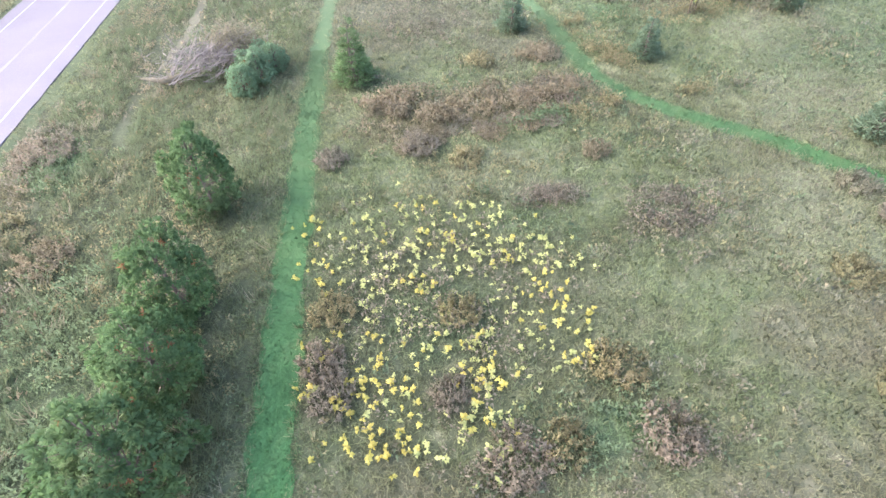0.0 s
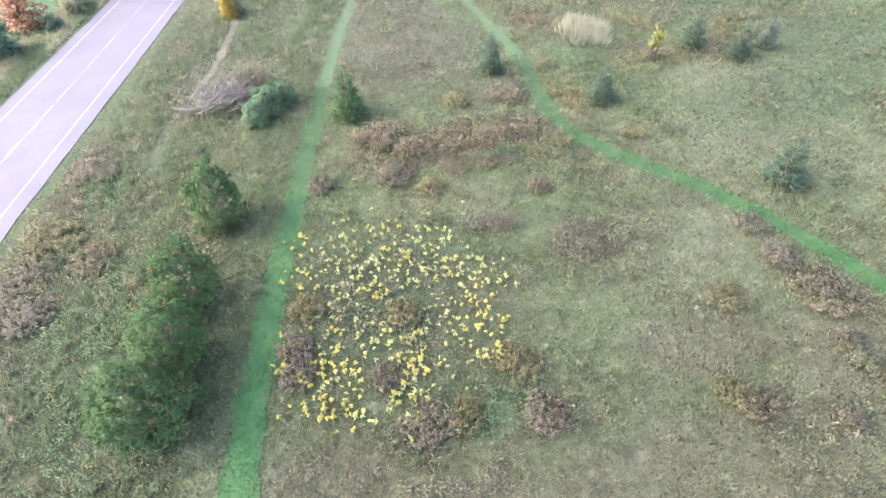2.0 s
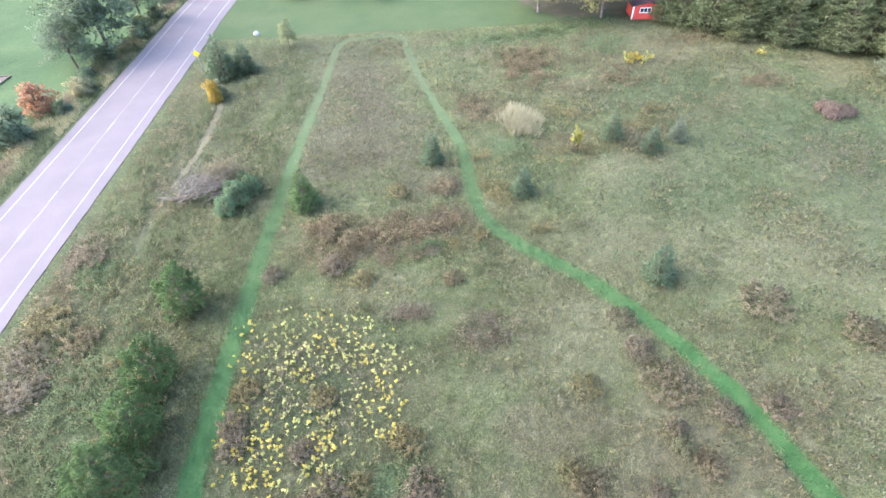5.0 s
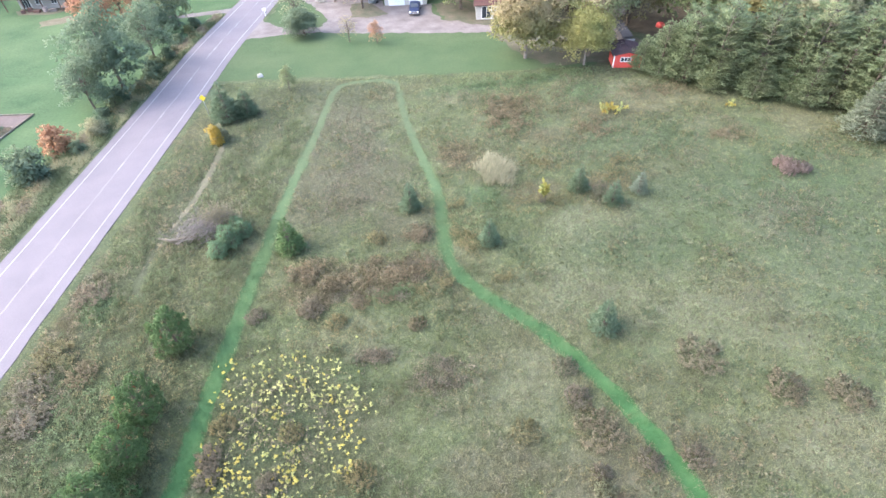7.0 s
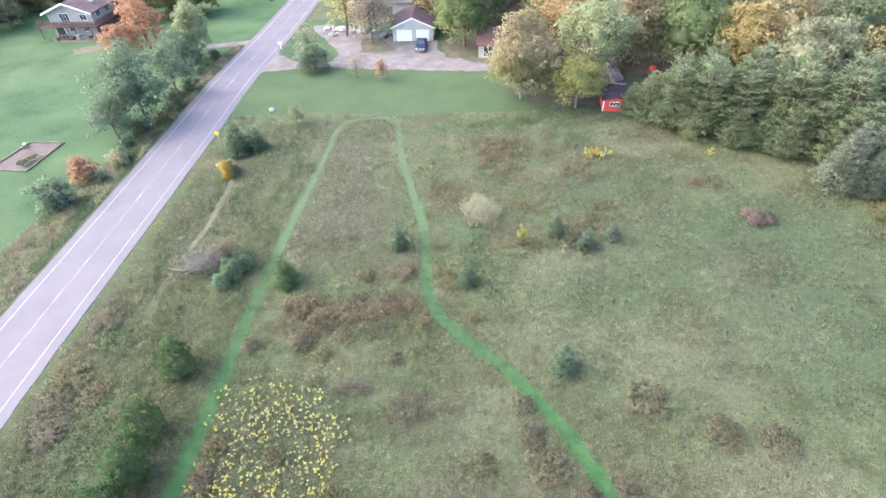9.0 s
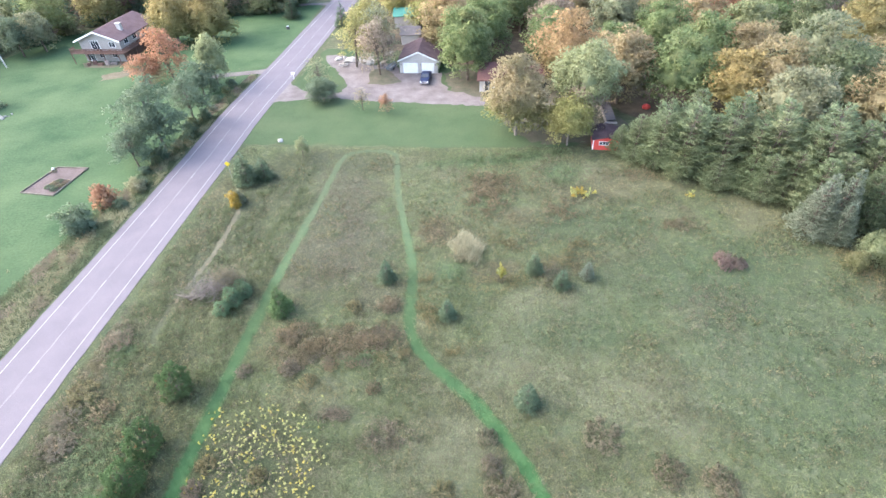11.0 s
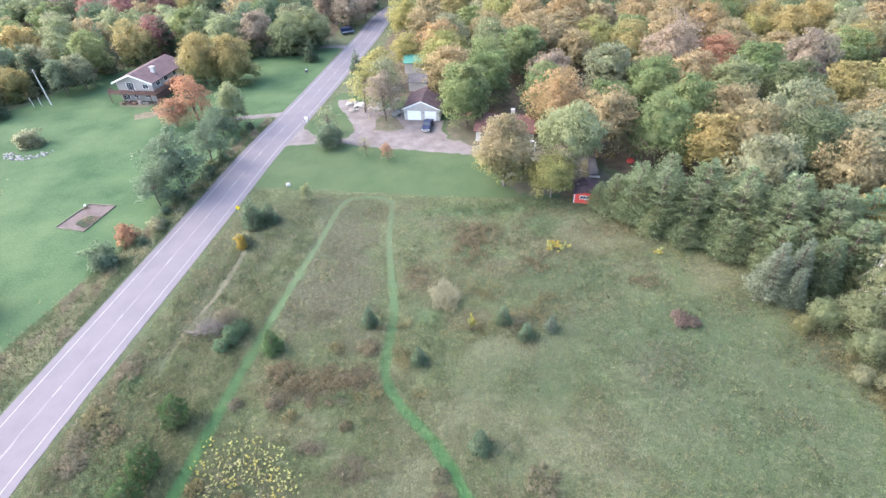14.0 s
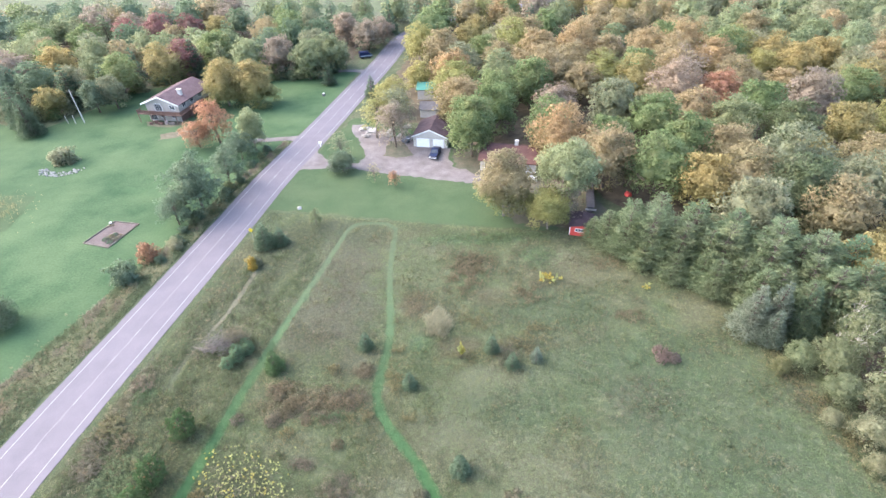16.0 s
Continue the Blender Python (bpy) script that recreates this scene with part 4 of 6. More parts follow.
for x, y, s, leaf, lab in ((53.4, 37.6, 1.3, F_PALE, "pale green shrub at the wood's edge"), (56.5, 36.0, 1.8, F_ASPEN, "pale grey-green shrub at the wood's edge"), (54.8, 32.0, 1.4, F_ASPEN, "pale grey-green shrub at the wood's edge"), (58.0, 30.5, 1.9, F_OLIVE, "olive shrub at the wood's edge"), (54.5, 26.5, 1.3, F_OLIVE, "brownish shrub at the wood's edge"), (58.0, 24.5, 1.7, F_GREEN, "leafy green shrub at the wood's edge"), (55.5, 20.5, 1.3, F_TAN, "brownish shrub at the wood's edge"), (60.0, 19.0, 1.8, F_GREEN, "green shrub at the wood's edge"), (50.5, 36.5, 0.8, F_TAN, "low brown shrub at the wood's edge"), (52.0, 29.0, 0.8, F_OLIVE, "low olive shrub at the wood's edge"), (53.0, 23.0, 0.8, F_OLIVE, "low olive shrub at the wood's edge")):
    planted(NEAR_WOODS[int(x * 7) % 4], x, y, s * 0.36, None, leaf, 0.95, lab, "bush", "wood edge shrubs")
for x, y, h, m, leaf in ((59.6, 37.0, 9.5, 0, F_ASPEN), (62.6, 32.0, 11.0, 1, F_ASPEN), (62.0, 42.0, 9.5, 1, F_ASPEN), (64.0, 25.0, 10.5, 0, F_ASPEN), (59.5, 28.0, 8.5, 1, F_PALE), (66.5, 37.0, 12.0, 0, F_ASPEN), (61.5, 20.0, 9.0, 1, F_ASPEN)):
    planted(ASPENS[m], x, y, h / 10, None, leaf, 1.0, "pale-leaved white-barked aspen at the wood's edge", "tree", "wood edge aspens")
tagged(new("leaning_trunk", mesh_of("leaning_trunk", *tube([(58.4, 43.5, -0.1), (60.2, 44.8, 3.2), (61.6, 46.0, 6.4)], [0.16, 0.12, 0.05], 8), M_GREY_WOOD, smooth=True)), "dead grey trunk leaning among the spruces", "dead tree")
planted(AIRY[2], 75.5, 126.5, 1.75, None, F_MAUVE, 1.0, "bare grey tree standing over the wood", "tree")
planted(MAPLES[0], -13.0, 96.0, 0.8, None, F_WILLOW, 0.58, "broad grey-green bush by the drive", "bush")
planted(AIRY[2], -5.6, 90.6, 0.45, None, F_TAN, 1.0, "thin young tree with few leaves on the lawn", "tree", "lawn saplings")
planted(AIRY[0], -1.2, 88.6, 0.4, None, F_SALMON, 1.0, "small thin salmon-leaved tree on the lawn", "tree", "lawn saplings")
planted(BUSHES[1], -24.2, 62.6, 0.5, 40, F_AMBER, 1.9, "bright golden bush under the cedar", "bush")
planted(BUSHES[1], -79.6, 105.2, 1.75, None, F_OLIVE, 0.8, "grey-green bush by the rock heap", "bush")
planted(AIRY[1], -15.6, 75.0, 0.3, None, F_PALE, 1.25, "slim pale green sapling at the meadow's edge", "tree")
us = np.random.default_rng(44)
for k in range(16):
    y = 66 + 2.7 * k + us.uniform(-0.8, 0.8)
    x = float(np.interp(y, [p[1] for p in ROAD], [p[0] for p in ROAD])) - us.uniform(6.2, 8.2)
    planted(BUSHES[k % 2], x, y, us.uniform(0.4, 0.85), None, (F_WILLOW, F_OLIVE, F_DEEP, F_WILLOW, F_PALE)[k % 5], 0.9, "low scrubby bush in the roadside strip", "bush", "roadside scrub")
for k in range(34):
    t = k / 34
    x = -112 + 92 * t
    y = float(np.interp(x, [-113, -98, -86, -72, -56, -30, -18], [134, 131, 151, 161, 159, 158, 174])) + us.uniform(-1, 3)
    planted(BUSHES[k % 2], x + us.uniform(-1, 1), y, us.uniform(1.0, 2.0), None, (F_GREEN, F_OLIVE, F_WILLOW, F_DEEP, F_PALE)[k % 5], 1.0, "leafy undergrowth bush at the wood's edge", "bush", "undergrowth bushes")

# the woods: single trees to the front, one joined mass beyond
MIX_RIGHT = [F_TAN, F_OLIVE, F_GREEN, F_TAN, F_YELLOW_G, F_GOLD, F_TAN, F_GOLD, F_MAUVE, F_GREEN, F_YELLOW_G, F_TAN, F_ORANGE, F_PALE]
MIX_LEFT = [F_GREEN, F_DEEP, F_WILLOW, F_DEEP, F_OLIVE, F_SILVER, F_PALE, F_WILLOW, F_TAN, F_PALE, F_MAUVE]
# far right corner: distance haze put into the leaves as paler, silvery tones
MIX_HAZY = [F_SILVER, F_PALE, F_OLIVE, F_TAN, F_SILVER, F_PALE]


def in_wood(x, y):
    """1 in the wood across the road, 2 in the wood behind the meadow, 0 elsewhere."""
    c = float(np.interp(y, [p[1] for p in ROAD], [p[0] for p in ROAD]))
    if x < c - (13 if y < 195 else 8):
        edge = np.interp(x, [-200, -113, -98, -86, -72, -56, -30, -18, 0], [120, 135, 132, 152, 162, 160, 158, 176, 190])
        return 1 if edge < y < 234 + 8 * noise.noise((x * 0.03, 0, 4)) else 0
    if x > c + (20 if y < 165 else 12 if y < 215 else 5.5):
        edge = np.interp(x, [-12, 2, 10, 13, 22, 36, 42, 52, 62, 68, 80], [126, 124, 124, 109, 104, 89, 74, 68, 60, 48, 22])
        return 2 if y > edge and not (x < 13 and y < 150) else 0
    return 0


def wood_label(leaf):
    if leaf == F_MAUVE:
        return "half-bare mauve-grey broadleaf tree in the wood"
    return leaf.name.replace("_leaves", "").replace("_", " ") + " autumn broadleaf tree in the wood"


# the trees that stand out by their colour
OWN = {
    F_ORANGE: [(34.4, 90.8), (88.0, 138.0)],
    F_SALMON: [(78.1, 113.3)],
    F_TAN: [(47.5, 126), (64.0, 71.2), (60.7, 147), (73.7, 151), (65.5, 82.1), (41.5, 81.5), (73.3, 59.4), (117.8, 170.5), (74.5, 177), (91.3, 166.6)],
    F_GREEN: [(57.3, 99.8), (83.5, 104.2), (112, 112.6), (22.5, 108.5), (50.5, 78.0), (-63.2, 171.9), (-85, 149), (-134.6, 191.8), (-115.2, 189.3), (-45.8, 176)],
    F_OLIVE: [(50.5, 108), (-82.9, 139)],
    F_MAUVE: [(99, 108.9), (68.7, 116), (-14.2, 188), (-9.5, 196), (-23.4, 197.6)],
    F_YELLOW_G: [(102.7, 153), (4.1, 143), (-3.2, 128)],
    F_RED: [(-105.4, 200), (-71.7, 163), (-93.8, 198.6), (-84.7, 206)],
    F_PALE: [(73.3, 96.5), (-30.9, 159), (-100.5, 166.7)],
    F_GOLD: [(112.1, 145.8), (111.2, 133.2), (122, 139), (96.9, 92.7), (-73.7, 204), (-108.3, 158.6), (-74.6, 157), (-98, 134), (56.3, 72.4), (69.5, 46.5)],
    F_SILVER: [(124.8, 169.4), (134, 160.6), (136, 146.4)],
    F_DULL: [(69.8, 65.9), (85.1, 92.7)],
    F_WILLOW: [(-44.2, 169.6), (-87, 136.5)],
}
own = np.random.default_rng(71)
taken = []
for leaf, places in OWN.items():
    for x, y in places:
        taken.append((x, y))
        small = 0.68 if abs(x + 2) < 9 or x < -80 and y < 140 else 0.9 if x < 0 or y < 64 else 1.0
        planted(NEAR_WOODS[int(own.integers(4))], x, y + (2.5 if x > 20 else 0), own.uniform(1.42, 1.68) * small, None, leaf, 0.9, wood_label(leaf), "tree", "wood trees")
tries = np.random.default_rng(5)
spots = list(taken)
for _ in range(26000):
    x, y = tries.uniform(-210, 235), tries.uniform(15, 300)
    side = in_wood(x, y)
    if side and abs(x - 6) < 0.97 * (y + 12) + 14:
        apart = (8.1 if side == 2 else 6.6) + 0.012 * y
        P = np.array(spots)
        if ((P[:, 0] - x) ** 2 + (P[:, 1] - y) ** 2).min() > apart ** 2:
            spots.append((x, y))
spots = sorted(spots[len(taken):], key=lambda p: math.hypot(p[0] - 6, p[1]))
far = []
for i, (x, y) in enumerate(spots):
    side = in_wood(x, y)
    tone = MIX_LEFT if side == 1 else MIX_HAZY if x > 100 and y > 150 else MIX_RIGHT
    j = int(tries.integers(len(tone)))
    if tone is MIX_RIGHT and noise.noise((x * 0.03, y * 0.03, 2)) > 0.15:
        j = (0, 3, 6, 7, 11)[j % 5]
    if side == 2 and y < 102:
        tone, j = (F_GREEN, F_OLIVE, F_TAN, F_YELLOW_G, F_GOLD), j % 5
    h = tries.uniform(13.0, 17.0) * (1.0 if side == 2 else 0.92)
    if i < 190:
        if side == 1 and tries.random() < 0.3 or y > 185 and tries.random() < 0.1:
            if side == 1 and i % 3 == 1:
                planted(PINES[i % 3], x, y, h / 14, None, F_PINE, 1.0, "grey-green layered pine among the autumn trees", "pine tree", "wood conifers")
                continue
            planted(FIRS[i % 2], x, y, h / 6.0, None, F_SPRUCE, 1.2, "dark green conifer among the autumn trees", "conifer", "wood conifers")
            continue
        planted(NEAR_WOODS[i % 4] if i < 70 else WOODS[int(tries.integers(5))], x, y, h / 10, None, tone[j], tries.uniform(0.8, 0.98), wood_label(tone[j]), "tree", "wood trees")
    else:
        far.append((x, y, h / 10, tone[j]))
tones = list(dict.fromkeys(f[3] for f in far))
bits, which, looks = [], [], []
LOW = [leafy_tree(np.random.default_rng(140 + i), 10, 4.8, 0.6, 110, 13, 0.5, 4, plain=True, knob=(0.13, 0.23), core=0.62, inner=0.62)[1] for i in range(4)]
for i, (x, y, s, leaf) in enumerate(far):
    v, f, nn = LOW[i % 4]
    a = tries.uniform(0, 6.28)
    c, d = math.cos(a), math.sin(a)
    bits.append((np.stack([(v[:, 0] * c - v[:, 1] * d) * s + x, (v[:, 0] * d + v[:, 1] * c) * s + y, v[:, 2] * s * 0.9], 1), f))
    looks.append(np.stack([nn[:, 0] * c - nn[:, 1] * d, nn[:, 0] * d + nn[:, 1] * c, nn[:, 2]], 1))
    which += [tones.index(leaf)] * len(f)
V, F = joined(bits)
tagged(new("far_woods", mesh_of("far_woods", V, F, tones, which, normals=np.concatenate(looks))), "distant mixed autumn woodland canopy in green, tan and orange", "woods", kind="stuff")

# ---- buildings ----
M_SIDING = surface("pale_siding", (0.33, 0.305, 0.29), (0.41, 0.385, 0.37), 0.6, 9.0, 0.7, 0.2, 0.01)
M_CHIMNEY = surface("pinkish_brick", (0.2, 0.155, 0.145), (0.28, 0.225, 0.21), 0.8, 9.0, 0.8, 0.3, 0.01)
M_BEIGE = surface("greyish_beige_siding", (0.22, 0.2, 0.195), (0.29, 0.27, 0.262), 0.6, 9.0, 0.7, 0.2, 0.01)
M_WHITE = surface("white_paint", (0.62, 0.62, 0.63), (0.74, 0.74, 0.75), 0.8, 12.0, 0.55, 0.1, 0.004)
M_ROOF = surface("maroon_shingles", (0.044, 0.030, 0.034), (0.072, 0.051, 0.056), 0.7, 7.0, 0.9, 0.5, 0.02)
M_ROOF_PALE = surface("faded_maroon_shingles", (0.078, 0.052, 0.057), (0.108, 0.076, 0.081), 0.7, 7.0, 0.9, 0.5, 0.02)
M_ROOF_RED = surface("russet_shingles", (0.068, 0.036, 0.034), (0.105, 0.058, 0.053), 0.7, 7.0, 0.9, 0.5, 0.02)
M_BROWN = surface("brown_stained_boards", (0.072, 0.038, 0.031), (0.123, 0.068, 0.056), 0.8, 10.0, 0.85, 0.4, 0.01)
M_RED = surface("red_paint", (0.36, 0.035, 0.03), (0.45, 0.06, 0.05), 0.8, 10.0, 0.6, 0.2, 0.006)
M_GREENROOF = surface("green_metal_roof", (0.02, 0.12, 0.10), (0.04, 0.17, 0.14), 0.8, 10.0, 0.5, 0.2, 0.006)
M_STONE = surface("field_stone", (0.143, 0.137, 0.131), (0.238, 0.232, 0.226), 1.2, 10.0, 0.9, 0.6, 0.04)
M_PALE_STONE = surface("pale_boulder", (0.215, 0.21, 0.2), (0.33, 0.32, 0.31), 1.2, 10.0, 0.9, 0.6, 0.04)
M_DARK = surface("dark_timber", (0.05, 0.045, 0.05), (0.10, 0.09, 0.095), 1.0, 12.0, 0.8, 0.4, 0.01)
M_GLASS, gt, gb = mat_new("window_glass")
gb.inputs["Base Color"].default_value = (0.03, 0.035, 0.045, 1)
gb.inputs["Roughness"].default_value = 0.08
M_TRUCK, gt, gb = mat_new("dark_blue_car_paint")
gb.inputs["Base Color"].default_value = (0.008, 0.014, 0.045, 1)
gb.inputs["Roughness"].default_value, gb.inputs["Metallic"].default_value, gb.inputs["Coat Weight"].default_value = 0.5, 0.0, 0.0
gb.inputs["Specular IOR Level"].default_value = 0.2
M_RUBBER = surface("tyre_rubber", (0.015, 0.015, 0.016), (0.03, 0.03, 0.03), 3.0, 30.0, 0.9, 0.3, 0.005)
M_CHROME = surface("chrome", (0.55, 0.55, 0.56), (0.7, 0.7, 0.7), 3.0, 30.0, 0.2, 0.05, 0.001, 1.0)
M_SIGN = surface("yellow_sign", (0.50, 0.37, 0.02), (0.58, 0.44, 0.03), 2.0, 20.0, 0.5, 0.05, 0.002)
M_STEEL = surface("galvanised_steel", (0.35, 0.36, 0.37), (0.5, 0.5, 0.5), 3.0, 30.0, 0.45, 0.1, 0.002, 0.8)


def gable_roof(half, eave, peak, y0, y1, over, thick=0.16):
    """Both slopes of a gable roof as one closed mesh, ridge along y."""
    s = (peak - eave) / half
    o = half + over
    z = eave - s * over
    return prism_bm([(-o, z), (0, peak), (o, z), (o, z + thick), (0, peak + thick), (-o, z + thick)], y0 - over, y1 + over)


def shingle_rows(parent, half, eave, peak, y0, y1, over, mat, rows=12):
    """Courses of shingles lying on both slopes of a roof."""
    s = (peak - eave) / half
    o = half + over
    for side in (-1, 1):
        for i in range(rows):
            a, b = o * (1 - i / rows), o * (1 - (i + 1.12) / rows)
            za, zb = peak + 0.165 - s * a, peak + 0.165 - s * max(b, 0)
            ob = part("shingle_course", prism_bm([(side * a, za), (side * max(b, 0), zb), (side * max(b, 0), zb + 0.01), (side * a, za + 0.035)], y0 - over - 0.02, y1 + over + 0.02), mat, parent)


def window_of(parent, x, y, z, w, h, panes=2):
    win = part("window", box_bm([(x - w / 2 - 0.07, y - 0.05, z - 0.07, x + w / 2 + 0.07, y, z), (x - w / 2 - 0.07, y - 0.05, z + h, x + w / 2 + 0.07, y, z + h + 0.07), (x - w / 2 - 0.07, y - 0.05, z, x - w / 2, y, z + h), (x + w / 2, y - 0.05, z, x + w / 2 + 0.07, y, z + h)] + [(x - w / 2 + w * i / panes - 0.025, y - 0.045, z, x - w / 2 + w * i / panes + 0.025, y, z + h) for i in range(1, panes)]), M_WHITE, parent)
    part("pane", box_bm([(x - w / 2, y - 0.02, z, x + w / 2, y - 0.003, z + h)]), M_GLASS, win, "dark glass")
    return win


# garage
g = tagged(thing("garage", 6.6, 106.1, 0, -13.5), "white-doored gabled garage with maroon shingle roof", "garage")
part("wall", prism_bm([(-4.1, 0), (4.1, 0), (4.1, 2.7), (0, 4.45), (-4.1, 2.7)], 0.0, 9.0), M_SIDING, g, "pale siding")
rf = part("roof", gable_roof(4.1, 2.7, 4.45, 0, 9, 0.35), M_ROOF, g)
shingle_rows(rf, 4.1, 2.7, 4.45, 0, 9, 0.35, M_ROOF)
for side in (-1, 1):
    part("fascia", prism_bm([(side * 4.45, 2.5), (side * 4.45, 2.75), (0, 4.66), (0, 4.4)], -0.4, -0.37), M_WHITE, g, "white fascia board")
for x, w in ((-1.75, 3.1), (2.0, 2.6)):
    d = part("garage_door", box_bm([(x - w / 2, -0.06, 0.03, x + w / 2, 0, 2.2)]), M_WHITE, g)
    for i in range(4):
        part("door_panel", box_bm([(x - w / 2 + 0.05, -0.085, 0.08 + i * 0.53, x + w / 2 - 0.05, -0.06, 0.55 + i * 0.53)], 0.015), M_WHITE, d)
for x in (-3.7, 0.5, 3.7):
    part("door_lamp", box_bm([(x - 0.08, -0.16, 1.75, x + 0.08, 0, 2.0)], 0.02), M_DARK, g)

# house with a raised deck, across the road
h = tagged(thing("house", -65.0, 128.6, 0, -13), "two-storey house with pale gable, brown base and long maroon roof", "house")
part("lower_wall", box_bm([(-4.9, 0, 0, 4.9, 15, 2.5)]), M_BEIGE, h, "greyish beige lower storey")
part("wall", prism_bm([(-4.9, 2.5), (4.9, 2.5), (4.9, 4.9), (0, 6.7), (-4.9, 4.9)], 0.0, 15.0), M_BEIGE, h, "pale siding gable")
rf = part("roof", gable_roof(4.9, 4.9, 6.7, 0, 15, 0.7), M_ROOF_PALE, h)
shingle_rows(rf, 4.9, 4.9, 6.7, 0, 15, 0.7, M_ROOF_PALE)
for side in (-1, 1):
    part("fascia", prism_bm([(side * 5.65, 4.5), (side * 5.65, 4.85), (0, 6.95), (0, 6.6)], -0.78, -0.74), M_WHITE, h, "white fascia board")
part("chimney", box_bm([(2.5, 4.4, 5.0, 3.5, 5.2, 7.1), (2.4, 4.3, 7.1, 3.6, 5.3, 7.25)], 0.03), M_SIDING, h, "pale chimney")
for x, w, z in ((-1.2, 1.9, 2.75), (3.0, 1.4, 3.3), (2.6, 1.1, 1.0), (-0.6, 1.2, 0.9), (-3.4, 1.7, 0.2)):
    window_of(h, x, 0, z, w, 1.9 if w > 1.5 else 1.1, 3 if w > 1.5 else 2)
for y in (2.5, 6.0, 10.0):
    w = window_of(h, 0, 0, 3.4, 1.5, 1.0)
    w.matrix_basis = pose(4.9, y, 0, 0, 0, 90)
part("side_wall_boards", box_bm([(4.9, 0.0, 0.0, 4.96, 15, 2.3)]), M_BROWN, h, "dark brown boards along the lower side")
part("deck", box_bm([(-6.6, -2.0, 2.35, 4.9, 0, 2.5), (4.9, -2.0, 2.35, 6.4, 9, 2.5)]), M_BROWN, h, "brown timber deck floor")
for x, y in ((-6.5, -1.9), (-2.7, -1.9), (1.2, -1.9), (4.8, -1.9), (6.3, 3.0), (6.3, 8.9)):
    part("deck_post", box_bm([(x - 0.08, y - 0.08, 0, x + 0.08, y + 0.08, 3.5)], 0.01), M_BROWN, h)
for a, b in (((-6.5, -1.9), (4.8, -1.9)), ((4.8, -1.9), (6.3, -1.9)), ((6.3, -1.9), (6.3, 8.9)), ((-6.5, -1.9), (-6.5, -0.1))):
    rail = part("railing", box_bm([(min(a[0], b[0]) - 0.04, min(a[1], b[1]) - 0.04, 3.4, max(a[0], b[0]) + 0.04, max(a[1], b[1]) + 0.04, 3.48), (min(a[0], b[0]) - 0.03, min(a[1], b[1]) - 0.03, 2.62, max(a[0], b[0]) + 0.03, max(a[1], b[1]) + 0.03, 2.7)]), M_BROWN, h)
    n = int(max(abs(a[0] - b[0]), abs(a[1] - b[1])) / 0.26)
    bal = box_bm([(-0.05, -0.05, 2.7, 0.05, 0.05, 3.4)])
    first = part("baluster", bal, M_BROWN, rail)
    for i in range(1, n):
        o = new("baluster", first.data)
        o.parent = rail
        o.location = (a[0] + (b[0] - a[0]) * i / n, a[1] + (b[1] - a[1]) * i / n, 0)
    first.location = (a[0], a[1], 0)

# odds and ends on the patio under the deck
for x, y, w, d, hh, m, lab in ((-67.0, 127.0, 0.9, 0.6, 0.8, M_BROWN, "brown bin under the deck"), (-65.6, 126.2, 1.2, 0.8, 0.5, M_BROWN, "brown wooden box on the patio"), (-64.0, 126.2, 0.7, 0.7, 0.9, M_CHIMNEY, "pinkish drum under the deck"), (-62.6, 126.0, 1.4, 0.7, 0.5, M_GREY_WOOD, "grey bench under the deck"), (-68.2, 126.4, 0.6, 0.6, 0.7, M_BROWN, "brown box on the patio")):
    bx = tagged(thing("patio_box", x, y, 0, -13 + 10 * (x % 2)), lab, "box", "patio clutter")
    part("body", box_bm([(-w / 2, -d / 2, 0, w / 2, d / 2, hh * 0.9)], 0.03), m, bx)
    part("lid", box_bm([(-w / 2 - 0.03, -d / 2 - 0.03, hh * 0.9, w / 2 + 0.03, d / 2 + 0.03, hh)], 0.02), m, bx)
tagged(sheet("patio", [(-70.5, 128.5), (-69, 125.4), (-62, 123.8), (-59.5, 125), (-60, 127.5)], 0.035, M_WORN, 0.3), "worn earth patio before the house", "patio")

# red shed with a long roof
s = tagged(thing("shed", 30.9, 68.6, 0, -17), "bright red wooden shed with white-trimmed window", "shed")
part("wall", prism_bm([(0, 0), (4.0, 0), (4.0, 1.75), (2.0, 2.2), (0, 1.75)], 0, 3.2), M_RED, s)
part("roof", prism_bm([(-0.25, 1.7), (2.0, 2.22), (4.25, 1.7), (4.25, 1.8), (2.0, 2.32), (-0.25, 1.8)], -0.1, 5.0), M_ROOF, s)
part("corner_board", box_bm([(-0.03, -0.03, 0, 0.12, 0.1, 1.75)]), M_WHITE, s, "white corner board")
window_of(s, 1.7, -0.005, 0.95, 1.4, 0.55, 3)

# second house, mostly behind the trees
h2 = tagged(thing("house", 23.2, 92.6, 0, -14), "low white house with russet roof behind trees", "house")
part("wall", prism_bm([(-6, 0), (6, 0), (6, 2.6), (-6, 2.6)], 0, 8), M_SIDING, h2)
bm = prism_bm([(-0.6, 2.45), (4, 4.3), (8.6, 2.45), (8.6, 2.62), (4, 4.47), (-0.6, 2.62)], -6.5, 6.5)
bmesh.ops.rotate(bm, verts=bm.verts[:], cent=(0, 0, 0), matrix=Matrix.Rotation(radians(90), 3, "Z"))
part("roof", bm, M_ROOF_RED, h2, "russet shingle roof")
part("chimney", box_bm([(0.9, 4.2, 3.9, 1.7, 5.0, 5.35), (0.85, 4.15, 5.35, 1.75, 5.05, 5.47)], 0.03), M_SIDING, h2)
window_of(h2, -4.2, -0.005, 0.3, 1.6, 1.9, 2)
window_of(h2, 3.5, -0.005, 1.0, 1.2, 1.0, 2)

